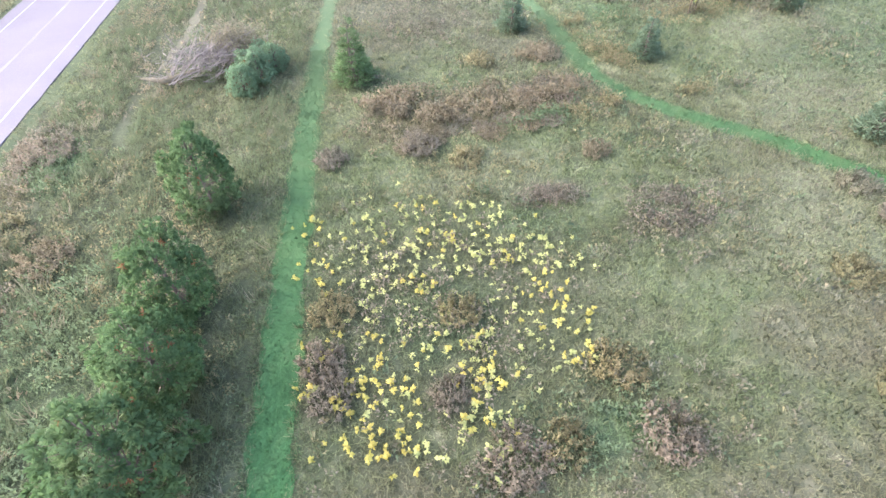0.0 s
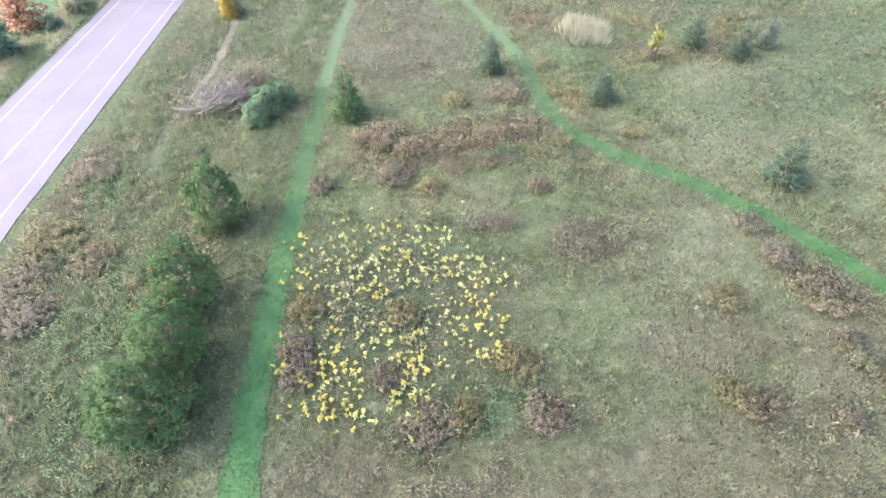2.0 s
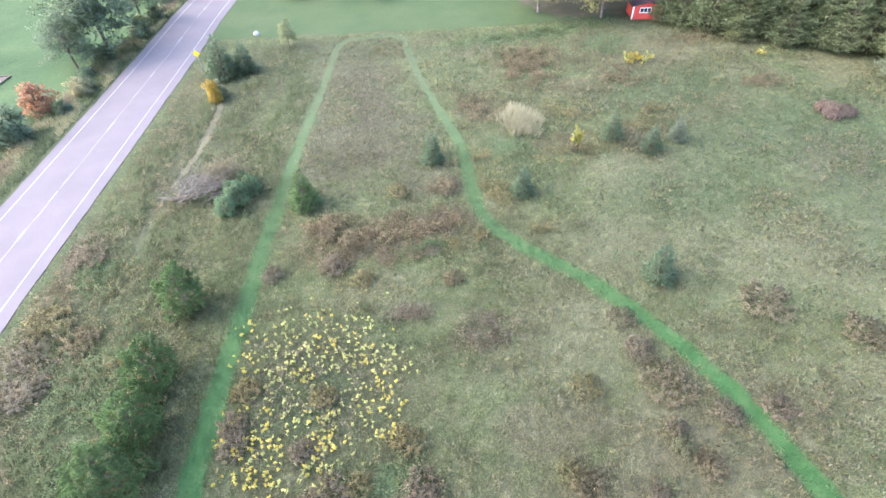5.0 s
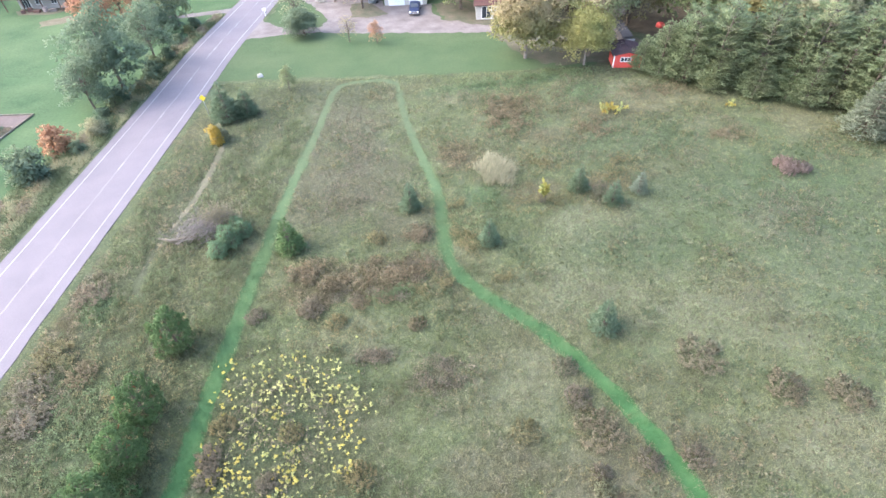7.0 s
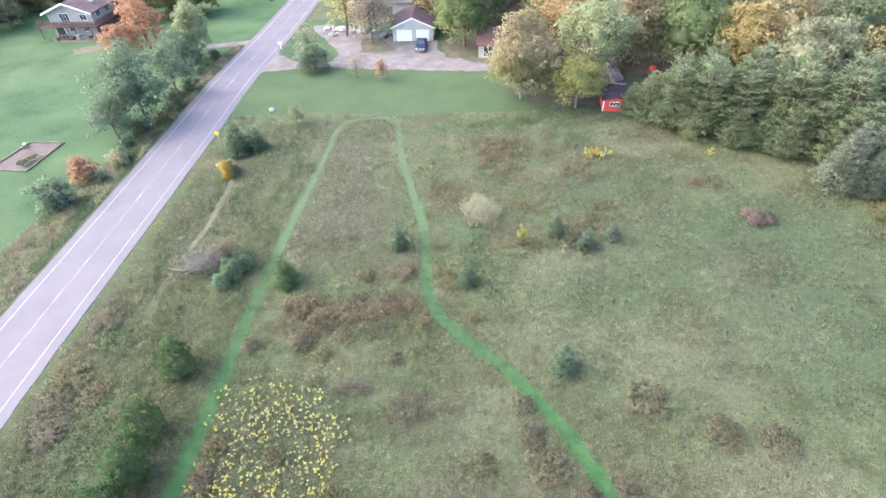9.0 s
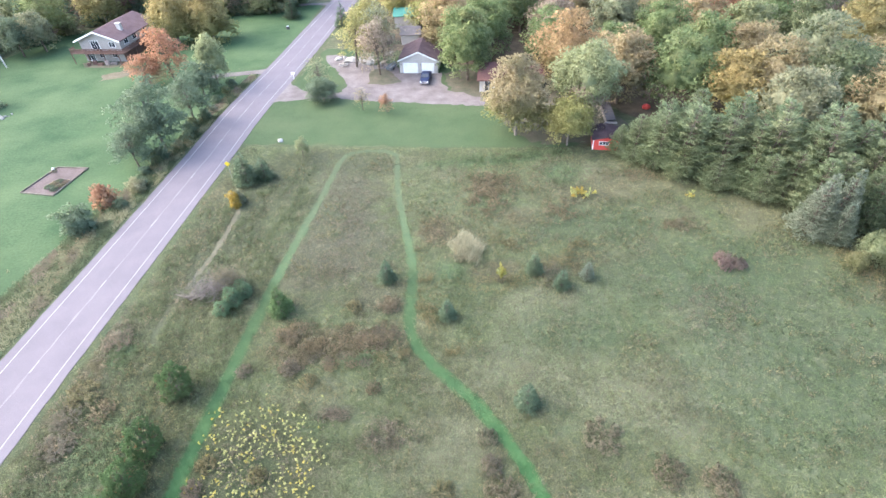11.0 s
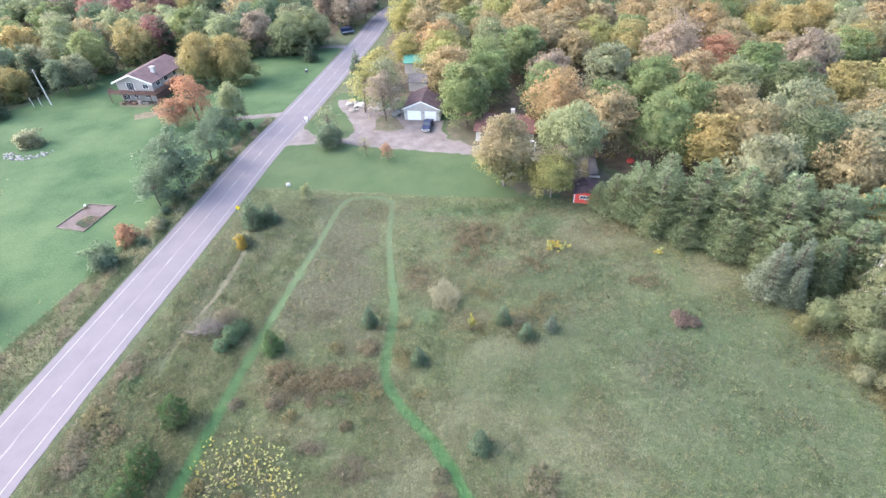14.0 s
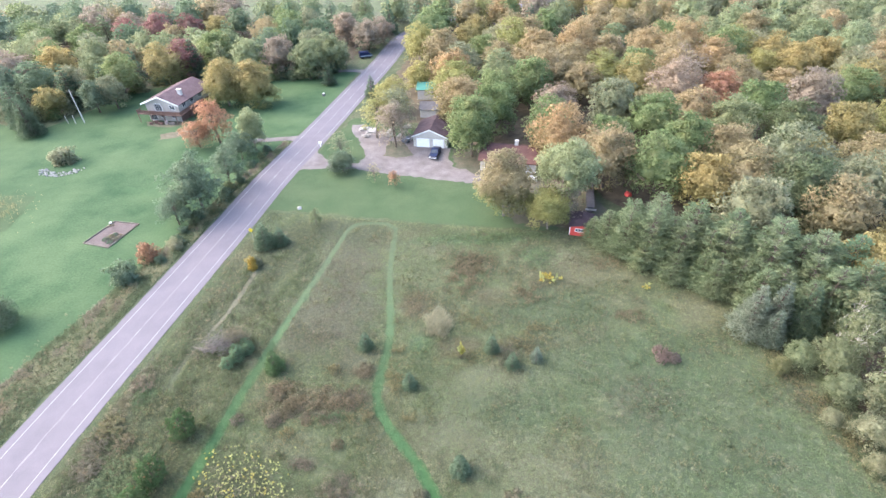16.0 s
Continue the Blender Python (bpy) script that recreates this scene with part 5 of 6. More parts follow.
# small buildings behind the garage
for x, y, w, d, hh, m, lab in ((6.5, 137, 6, 5, 3.0, M_GREENROOF, "small pale cabin with a green metal roof"), (6.5, 124, 4.5, 4, 2.4, M_DARK, "low grey shed behind the garage")):
    c = tagged(thing("cabin", x, y, 0, -10), lab, "shed")
    part("wall", prism_bm([(-w / 2, 0), (w / 2, 0), (w / 2, hh), (-w / 2, hh)], 0, d), M_SIDING, c)
    bm = prism_bm([(-0.4, hh - 0.1), (d / 2, hh + 1.3), (d + 0.4, hh - 0.1), (d + 0.4, hh), (d / 2, hh + 1.4), (-0.4, hh)], -w / 2 - 0.3, w / 2 + 0.3)
    bmesh.ops.rotate(bm, verts=bm.verts[:], cent=(0, 0, 0), matrix=Matrix.Rotation(radians(90), 3, "Z"))
    part("roof", bm, m, c)


# pickup truck
def wheel(parent, x, y, z=0.37):
    bm = bmesh.new()
    bmesh.ops.create_cone(bm, cap_ends=True, segments=20, radius1=0.37, radius2=0.37, depth=0.24, matrix=Matrix.Translation((x, y, z)) @ Matrix.Rotation(radians(90), 4, "Y"))
    bmesh.ops.bevel(bm, geom=[e for e in bm.edges if e.calc_face_angle(0) > 1], offset=0.04, segments=2, affect="EDGES")
    t = part("wheel", bm, M_RUBBER, parent)
    bm = bmesh.new()
    bmesh.ops.create_cone(bm, cap_ends=True, segments=16, radius1=0.22, radius2=0.2, depth=0.26, matrix=Matrix.Translation((x, y, z)) @ Matrix.Rotation(radians(90), 4, "Y"))
    part("rim", bm, M_CHROME, t)


t = tagged(thing("pickup_truck", 7.0, 99.3, 0, -14), "dark blue pickup truck parked before the garage", "truck")
bm = prism_bm([(0, 0.45), (5.2, 0.45), (5.2, 1.0), (3.7, 1.12), (3.55, 1.15), (0, 1.1)], -0.93, 0.93)
bmesh.ops.rotate(bm, verts=bm.verts[:], cent=(0, 0, 0), matrix=Matrix.Rotation(radians(-90), 3, "Z"))
bmesh.ops.translate(bm, verts=bm.verts[:], vec=(0, 5.2, 0))
bmesh.ops.bevel(bm, geom=bm.edges[:], offset=0.07, segments=2, affect="EDGES")
part("body", bm, M_TRUCK, t)
bm = prism_bm([(1.75, 1.05), (3.75, 1.1), (3.05, 1.75), (1.95, 1.78)], -0.84, 0.84)
bmesh.ops.rotate(bm, verts=bm.verts[:], cent=(0, 0, 0), matrix=Matrix.Rotation(radians(-90), 3, "Z"))
bmesh.ops.translate(bm, verts=bm.verts[:], vec=(0, 5.2, 0))
bmesh.ops.bevel(bm, geom=bm.edges[:], offset=0.06, segments=2, affect="EDGES")
cab = part("cab", bm, M_TRUCK, t)
part("windscreen", prism_bm([(-0.72, 0), (0.72, 0), (0.62, 0.78), (-0.62, 0.78)], 0, 0.02), M_GLASS, cab).matrix_basis = pose(0, 1.50, 1.18, -47, 0, 0)
for x in (-0.80, 0.80):
    part("side_window", prism_bm([(1.72, 1.16), (3.15, 1.16), (2.95, 1.66), (2.0, 1.66)], -0.012, 0.012), M_GLASS, cab, "dark side glass").matrix_basis = pose(x, 0, 0) @ Matrix.Rotation(radians(90), 4, "Z")
    part("mirror", box_bm([(x * 1.22 - 0.09, 1.55, 1.15, x * 1.22 + 0.09, 1.62, 1.33)], 0.02), M_DARK, t)
    part("tail_light", box_bm([(x * 1.02 - 0.08, 5.17, 0.7, x * 1.02 + 0.08, 5.23, 1.0)], 0.015), M_RED, t)
part("bed", box_bm([(-0.75, 3.6, 1.09, 0.75, 5.1, 1.13)]), M_DARK, t)
part("bumper", box_bm([(-0.92, -0.1, 0.42, 0.92, 0.08, 0.62)], 0.03), M_CHROME, t)
part("grille", box_bm([(-0.5, -0.03, 0.66, 0.5, 0.02, 0.92)], 0.02), M_CHROME, t)
for x in (-0.72, 0.72):
    part("headlight", box_bm([(x - 0.14, -0.03, 0.72, x + 0.14, 0.02, 0.92)], 0.02), M_WHITE, t)
    for y in (1.0, 4.2):
        wheel(t, x * 1.2, y)

# road sign, mailbox, boulder, pole
sg = tagged(thing("road_sign", -26.2, 70.6, 0, -10), "yellow diamond warning sign on a steel post", "road sign")
part("post", box_bm([(-0.04, -0.03, -0.1, 0.04, 0.03, 2.6)], 0.008), M_STEEL, sg)
bm = prism_bm([(-0.45, 0), (0, -0.45), (0.45, 0), (0, 0.45)], -0.05, -0.03)
bmesh.ops.translate(bm, verts=bm.verts[:], vec=(0, 0, 2.5))
part("plate", bm, M_SIGN, sg)
mb = tagged(thing("mailbox", -20.0, 108.6, 0, 80), "white mailbox on a wooden post", "mailbox")
part("post", box_bm([(-0.06, -0.06, -0.1, 0.06, 0.06, 1.0)], 0.01), M_WHITE, mb)
part("box", prism_bm([(-0.2, 1.0), (0.2, 1.0), (0.2, 1.25), (0.12, 1.4), (-0.12, 1.4), (-0.2, 1.25)], -0.33, 0.33), M_WHITE, mb)


def stone(name, x, y, size, mat, seed, flat=0.7):
    bm = bmesh.new()
    bmesh.ops.create_icosphere(bm, subdivisions=3 if size > 0.5 else 2, radius=size)
    for v in bm.verts:
        v.co *= 1 + 0.28 * noise.noise(v.co * (1.2 / size) + Vector((seed, 0, 0))) + 0.08 * noise.noise(v.co * (4 / size) + Vector((0, seed, 0)))
        v.co.z *= flat
    ob = part(name, bm, mat)
    ob.location = (x, y, size * flat * 0.55)
    return ob


tagged(stone("boulder", -19.9, 81.0, 0.48, M_PALE_STONE, 3), "pale whitish boulder at the lawn's edge", "boulder")
for i in range(90):
    a = i / 90
    tagged(stone("rock", -83 + 9.5 * a + random.uniform(-0.7, 0.7), 101.6 - 2.2 * math.sin(math.pi * a) + random.uniform(-1.1, 1.1), random.uniform(0.1, 0.34), M_STONE, i), "grey-white field rock in a heap on the lawn", "rock", "rock heap")
p = tagged(thing("utility_pole", -87.7, 129.4), "leaning pale wooden utility pole on the lawn", "utility pole")
bm = bmesh.new()
bmesh.ops.create_cone(bm, cap_ends=True, segments=10, radius1=0.17, radius2=0.11, depth=9.2, matrix=Matrix.Translation((0, 0, 4.5)))
part("pole", bm, M_PALE_BARK, p)
part("crossarm", box_bm([(-0.7, -0.06, 8.5, 0.7, 0.06, 8.65)]), M_GREY_WOOD, p)

for dx, dy, tilt in ((-2.0, -0.6, 2), (-4.2, -0.2, -3)):
    q = tagged(thing("guy_post", -87.7 + dx, 129.4 + dy), "short leaning pale wooden post beside the pole", "post", "guy posts")
    bm = bmesh.new()
    bmesh.ops.create_cone(bm, cap_ends=True, segments=8, radius1=0.1, radius2=0.07, depth=2.3, matrix=Matrix.Rotation(radians(tilt), 4, "Y") @ Matrix.Translation((0, 0, 1.1)))
    part("pole", bm, M_PALE_BARK, q)

# timber round the garden bed, a pail, and a long low lean-to behind the shed
M_BEAM = surface("weathered_timber", (0.075, 0.07, 0.056), (0.14, 0.13, 0.106), 1.0, 12.0, 0.9, 0.4, 0.01)
bed = tagged(thing("garden_border", 0, 0), "low weathered timber border round the garden bed", "garden border")
corners = [(-57.7, 72.1), (-52.3, 70.3), (-50.1, 77.8), (-55.3, 79.0)]
for (ax, ay), (bx, by) in zip(corners, corners[1:] + corners[:1]):
    n = math.hypot(bx - ax, by - ay)
    o = part("timber", box_bm([(0, -0.1, 0, n, 0.1, 0.2)], 0.02), M_BEAM, bed)
    o.matrix_basis = pose(ax, ay, 0, 0, 0, math.degrees(math.atan2(by - ay, bx - ax)))
pail = tagged(thing("pail", -55.6, 78.2, 0.04), "white plastic pail lying by the garden bed", "pail")
bm = bmesh.new()
bmesh.ops.create_cone(bm, cap_ends=True, segments=14, radius1=0.16, radius2=0.2, depth=0.36, matrix=Matrix.Translation((0, 0, 0.18)))
part("body", bm, M_WHITE, pail)
lean = tagged(thing("lean_to", 36.4, 75.0, 0, -14), "long low dark-roofed lean-to under the trees", "shed")
part("wall", box_bm([(-0.5, 0, 0, 0.5, 9, 1.5)]), M_DARK, lean)
part("roof", prism_bm([(-0.75, 1.5), (0.75, 1.7), (0.75, 1.78), (-0.75, 1.58)], -0.2, 9.2), M_DARK, lean)
part("front_board", box_bm([(-0.9, -0.35, 1.0, 1.1, -0.25, 1.35)]), M_SIDING, lean, "pale front board")

# a small boat on the gravel and a white tarpaulin heap by the trees
boat = tagged(thing("boat", 0.2, 108.6, 0, -30), "small grey-blue aluminium boat beside the garage", "boat")
M_HULL = surface("boat_hull", (0.16, 0.19, 0.23), (0.26, 0.29, 0.33), 1.0, 12.0, 0.4, 0.1, 0.004)
bm = bmesh.new()
rows = []
for i, (yy, w, hh) in enumerate(((0, 0.65, 0.5), (1.2, 0.75, 0.52), (2.6, 0.6, 0.56), (3.7, 0.08, 0.66))):
    rows.append([bm.verts.new(p) for p in ((-w, yy, hh + 0.25), (-w * 0.75, yy, 0.25), (w * 0.75, yy, 0.25), (w, yy, hh + 0.25))])
for a, c in zip(rows, rows[1:]):
    for i in range(3):
        bm.faces.new((a[i], a[i + 1], c[i + 1], c[i]))
bm.faces.new(rows[0])
bmesh.ops.solidify(bm, geom=bm.faces[:], thickness=0.04)
part("hull", bm, M_HULL, boat)
for yy in (0.7, 1.8):
    part("bench", box_bm([(-0.6, yy, 0.6, 0.6, yy + 0.25, 0.64)]), M_STEEL, boat)
part("trailer", box_bm([(-0.5, 0.2, 0.12, -0.42, 4.2, 0.22), (0.42, 0.2, 0.12, 0.5, 4.2, 0.22), (-0.5, 1.0, 0.12, 0.5, 1.1, 0.22)]), M_STEEL, boat)
for xx in (-0.75, 0.75):
    bm = bmesh.new()
    bmesh.ops.create_cone(bm, cap_ends=True, segments=14, radius1=0.25, radius2=0.25, depth=0.15, matrix=Matrix.Translation((xx, 1.1, 0.25)) @ Matrix.Rotation(radians(90), 4, "Y"))
    part("wheel", bm, M_RUBBER, boat)
tarp = stone("tarpaulin_heap", -7.8, 116.6, 1.3, M_BEIGE, 12, 0.4)
tagged(tarp, "crumpled pale tarpaulin over a heap", "tarpaulin")

# plants in the garden bed
for x, y, s, leaf in ((-53.9, 72.9, 0.6, F_WILLOW), (-53.4, 73.7, 0.6, F_STRAW), (-53.0, 74.4, 0.5, F_WILLOW), (-52.8, 71.9, 0.55, F_WILLOW), (-52.3, 72.9, 0.6, F_STRAW), (-51.9, 73.9, 0.5, F_WEED_P), (-55.2, 77.6, 0.45, F_WEED_P)):
    planted(WEEDS[random.randrange(3)], x, y, s, None, leaf, 0.8, "grey-green and withered plants in the garden bed", "plants", "garden plants")

# white lawn furniture and boards behind the maples, and heaps by the yard
M_PALE_JUNK = surface("pale_boards", (0.19, 0.175, 0.165), (0.31, 0.29, 0.275), 1.5, 9.0, 0.85, 0.4, 0.02)
arch = tagged(thing("swing_frame", 27.6, 88.4, 0, -14), "white garden swing frame behind the maples", "garden swing")
for x in (-1.1, 1.1):
    part("leg", box_bm([(x - 0.06, -0.5, 0, x + 0.06, -0.38, 2.0), (x - 0.06, 0.38, 0, x + 0.06, 0.5, 2.0), (x - 0.07, -0.5, 1.92, x + 0.07, 0.5, 2.05)], 0.01), M_WHITE, arch)
part("beam", box_bm([(-1.2, -0.07, 2.05, 1.2, 0.07, 2.2)], 0.02), M_WHITE, arch)
part("seat", box_bm([(-0.8, -0.25, 0.5, 0.8, 0.25, 0.56), (-0.8, 0.22, 0.56, 0.8, 0.28, 1.1)], 0.01), M_WHITE, arch)
for x, y, s in ((-9.4, 113.6, 0.8), (-5.0, 114.6, 0.9), (-3.4, 116.4, 0.7), (0.8, 118.0, 0.9), (12.4, 117.0, 1.2), (14.2, 118.4, 1.0)):
    heap = tagged(thing("board_heap", x, y, 0, x * 37 % 90), "heap of pale boards and scrap by the yard", "scrap heap", "scrap heaps")
    for i in range(7):
        o = part("board", box_bm([(-1.2 * s, -0.14, 0, 1.2 * s, 0.14, 0.05)], 0.008), M_PALE_JUNK, heap)
        o.matrix_basis = pose(random.uniform(-0.4, 0.4) * s, random.uniform(-0.5, 0.5) * s, 0.05 + 0.1 * i, random.uniform(-4, 4), random.uniform(-6, 6), random.uniform(-40, 40))

tagged(stone("red_tarpaulin", 45.9, 81.0, 0.75, M_RED, 41, 0.75), "bright red tarpaulin over a small heap under the trees", "tarpaulin")
bin_ = tagged(thing("drum", -24.5, 143.4, 0.02), "dark drum with a white lid on the far lawn", "drum")
bm = bmesh.new()
bmesh.ops.create_cone(bm, cap_ends=True, segments=16, radius1=0.42, radius2=0.46, depth=0.7, matrix=Matrix.Translation((0, 0, 0.35)))
part("body", bm, M_DARK, bin_)
bm = bmesh.new()
bmesh.ops.create_cone(bm, cap_ends=True, segments=16, radius1=0.28, radius2=0.2, depth=0.12, matrix=Matrix.Translation((0, 0, 0.76)))
part("lid", bm, M_WHITE, bin_, "white lid")
yc = np.random.default_rng(88)
for k in range(9):
    x, y = -10.5 + 1.5 * k * 0.75 + yc.uniform(-0.4, 0.4), 117.5 - 0.55 * k + yc.uniform(-0.8, 0.8)
    if k % 3 == 0:
        tagged(stone("tarpaulin_heap", x, y, yc.uniform(0.6, 0.9), M_PALE_JUNK, 60 + k, 0.5), "crumpled pale tarpaulin over a heap", "tarpaulin", "pale heaps")
    elif k % 3 == 1:
        drum = tagged(thing("drum", x, y, 0.04), "pale plastic drum standing in the yard", "drum", "drums")
        bm = bmesh.new()
        bmesh.ops.create_cone(bm, cap_ends=True, segments=16, radius1=0.3, radius2=0.3, depth=0.9, matrix=Matrix.Translation((0, 0, 0.45)))
        bmesh.ops.bevel(bm, geom=[e for e in bm.edges if e.calc_face_angle(0) > 1], offset=0.05, segments=2, affect="EDGES")
        part("body", bm, M_SIDING, drum)
        part("lid", box_bm([(-0.12, -0.12, 0.9, 0.12, 0.12, 0.94)], 0.01), M_STEEL, drum)
    else:
        stack = tagged(thing("board_heap", x, y, 0.04, yc.uniform(0, 90)), "stack of pale boards in the yard", "scrap heap", "scrap heaps")
        for i in range(5):
            part("board", box_bm([(-1.1, -0.3, i * 0.09, 1.1, 0.3, i * 0.09 + 0.07)], 0.01), M_PALE_JUNK, stack).matrix_basis = pose(0, 0, 0, 0, 0, yc.uniform(-9, 9))

# a small van parked among the far trees
van = tagged(thing("van", -17.2, 179.0, 0, 20), "dark blue van parked by the far trees", "van")
bm = prism_bm([(0, 0.5), (4.6, 0.5), (4.6, 1.2), (3.9, 1.4), (3.4, 2.2), (0.1, 2.25)], -0.95, 0.95)
bmesh.ops.bevel(bm, geom=bm.edges[:], offset=0.08, segments=2, affect="EDGES")
part("body", bm, M_TRUCK, van)
part("windscreen", prism_bm([(3.5, 1.45), (3.98, 1.42), (3.46, 2.1)], -0.98, 0.98), M_GLASS, van)
part("side_band", box_bm([(0.1, -1.0, 0.75, 4.5, -0.94, 1.15), (0.1, 0.94, 0.75, 4.5, 1.0, 1.15)]), M_HULL, van, "paler blue band")
for x in (0.9, 3.7):
    for y in (-0.85, 0.85):
        bm = bmesh.new()
        bmesh.ops.create_cone(bm, cap_ends=True, segments=14, radius1=0.34, radius2=0.34, depth=0.22, matrix=Matrix.Translation((x, y, 0.34)) @ Matrix.Rotation(radians(90), 4, "X"))
        part("wheel", bm, M_RUBBER, van)

# ---- meadow plants ----
# yellow-leaved milkweed in one dense patch
BRIGHT = [(-20.3, 20.2, 0.53, 20), (-19.7, 18.2, 0.37, 12), (-18.9, 18.1, 0.14, 5), (-18.7, 19.9, 0.35, 12), (-19.3, 20.9, 0.34, 10), (-16.2, 18.6, 0.37, 16), (-15.0, 19.5, 0.36, 10), (-16.2, 19.6, 0.25, 6), (-17.1, 21.0, 0.31, 7), (-15.6, 20.8, 0.24, 6), (-18.7, 21.7, 0.33, 7), (-12.5, 19.2, 0.33, 12), (-11.6, 20.3, 0.39, 13), (-12.2, 21.2, 0.22, 7), (-12.0, 22.3, 0.33, 12), (-12.9, 24.0, 0.27, 7), (-14.5, 26.0, 0.42, 11), (-14.9, 28.2, 0.25, 4), (-19.4, 28.2, 0.47, 12), (-20.0, 25.9, 0.45, 13), (-16.7, 23.8, 0.3, 8), (-20.5, 22.1, 0.39, 8), (-21.5, 21.0, 0.19, 5), (-20.2, 19.0, 0.38, 12)]
PALER = [(-15.7, 17.9, 0.42, 18), (-11.4, 23.7, 0.55, 15), (-10.2, 22.8, 0.32, 8), (-13.0, 25.3, 0.65, 19), (-12.7, 26.4, 0.53, 11), (-14.5, 24.4, 0.45, 11), (-18.7, 26.8, 0.51, 9), (-17.6, 28.0, 0.37, 9), (-16.9, 25.2, 0.69, 16), (-18.3, 24.2, 0.41, 6), (-13.3, 21.4, 0.48, 7), (-18.2, 28.2, 0.7, 14), (-15.6, 28.0, 0.7, 14), (-13.0, 26.8, 0.6, 12), (-11.0, 24.2, 0.5, 8), (-16.4, 26.0, 0.7, 10), (-16.5, 17.3, 0.35, 6), (-17.9, 17.4, 0.55, 8), (-17.3, 22.7, 0.69, 6)]


def milkweed(r):
    """A single stem with pairs of broad drooping leaves."""
    h = r.uniform(0.34, 0.5)
    at, way = [], []
    for k in range(6):
        a = r.uniform(0, 6.28)
        for q in (0, math.pi):
            at.append((0, 0, h * (0.6 + 0.08 * k)))
            way.append((math.cos(a + q), math.sin(a + q), 0.1 + 0.1 * k))
    leaves = cards(np.array(at), np.array(way), 0.19, 0.7, r, np.array([[0, 0, 1.0]] * len(at)), np.array([0, 0, 1.0]))
    return tube([(0, 0, -0.05), (0.02, 0.01, h)], [0.012, 0.008], 4), leaves


MILK = [as_thing("milkweed_plant", milkweed(np.random.default_rng(200 + i)), M_DIRT, F_YELLOW, "leaves") for i in range(5)]
r = np.random.default_rng(31)
rest = []
for x, y, wide, count in BRIGHT + PALER:
    pale = (x, y, wide, count) in PALER
    for k in range(count):
        px, py = x + r.normal() * wide * 1.35, y + r.normal() * wide * 1.35
        if pale and k % 2:
            rest.append((px, py))
            continue
        lemon = r.random() < (0.9 if pale else 0.15)
        planted(MILK[int(r.integers(5))], px, py, r.uniform(0.48, 0.74), r.uniform(0, 360), F_LEMON if lemon else F_YELLOW, 1.0, "pale yellow-green milkweed in the meadow" if lemon else "bright yellow milkweed in the meadow", "plant", "yellow milkweeds")

# the paler and smaller ones between them, one mass
r = np.random.default_rng(33)
stray = np.stack([-16 + 3.4 * r.normal(size=260) * 0.75, 22.6 + 4.2 * r.normal(size=260) * 0.7], 1)
stray = stray[(np.hypot((stray[:, 0] + 15.9) / 5.2, (stray[:, 1] - 22.6) / 5.6) < 1) & (stray[:, 0] > -21.4 + 0.25 * (stray[:, 1] - 22))]
few = np.concatenate([np.array(rest), stray])
tall_ = np.concatenate([r.uniform(0.26, 0.44, len(rest)), r.uniform(0.15, 0.3, len(stray))])
broad = np.repeat(np.concatenate([np.full(len(rest), 0.115), np.full(len(stray), 0.085)]), 9)
at = np.repeat(np.concatenate([few, tall_[:, None]], 1), 9, 0)
at[:, :2] += r.normal(size=(len(at), 2)) * 0.03
at[:, 2] *= r.uniform(0.65, 1.0, len(at))
V, F, N = cards(at, r.normal(size=at.shape) * [1, 1, 0.35], broad, 0.68, r, at * 0 + [0, 0, 1.0], np.array([0, 0, 1.0]))
tagged(new("small_milkweeds", mesh_of("small_milkweeds", V, F, F_LEMON, normals=N)), "small pale yellow-green milkweeds in a patch", "plants", kind="stuff")

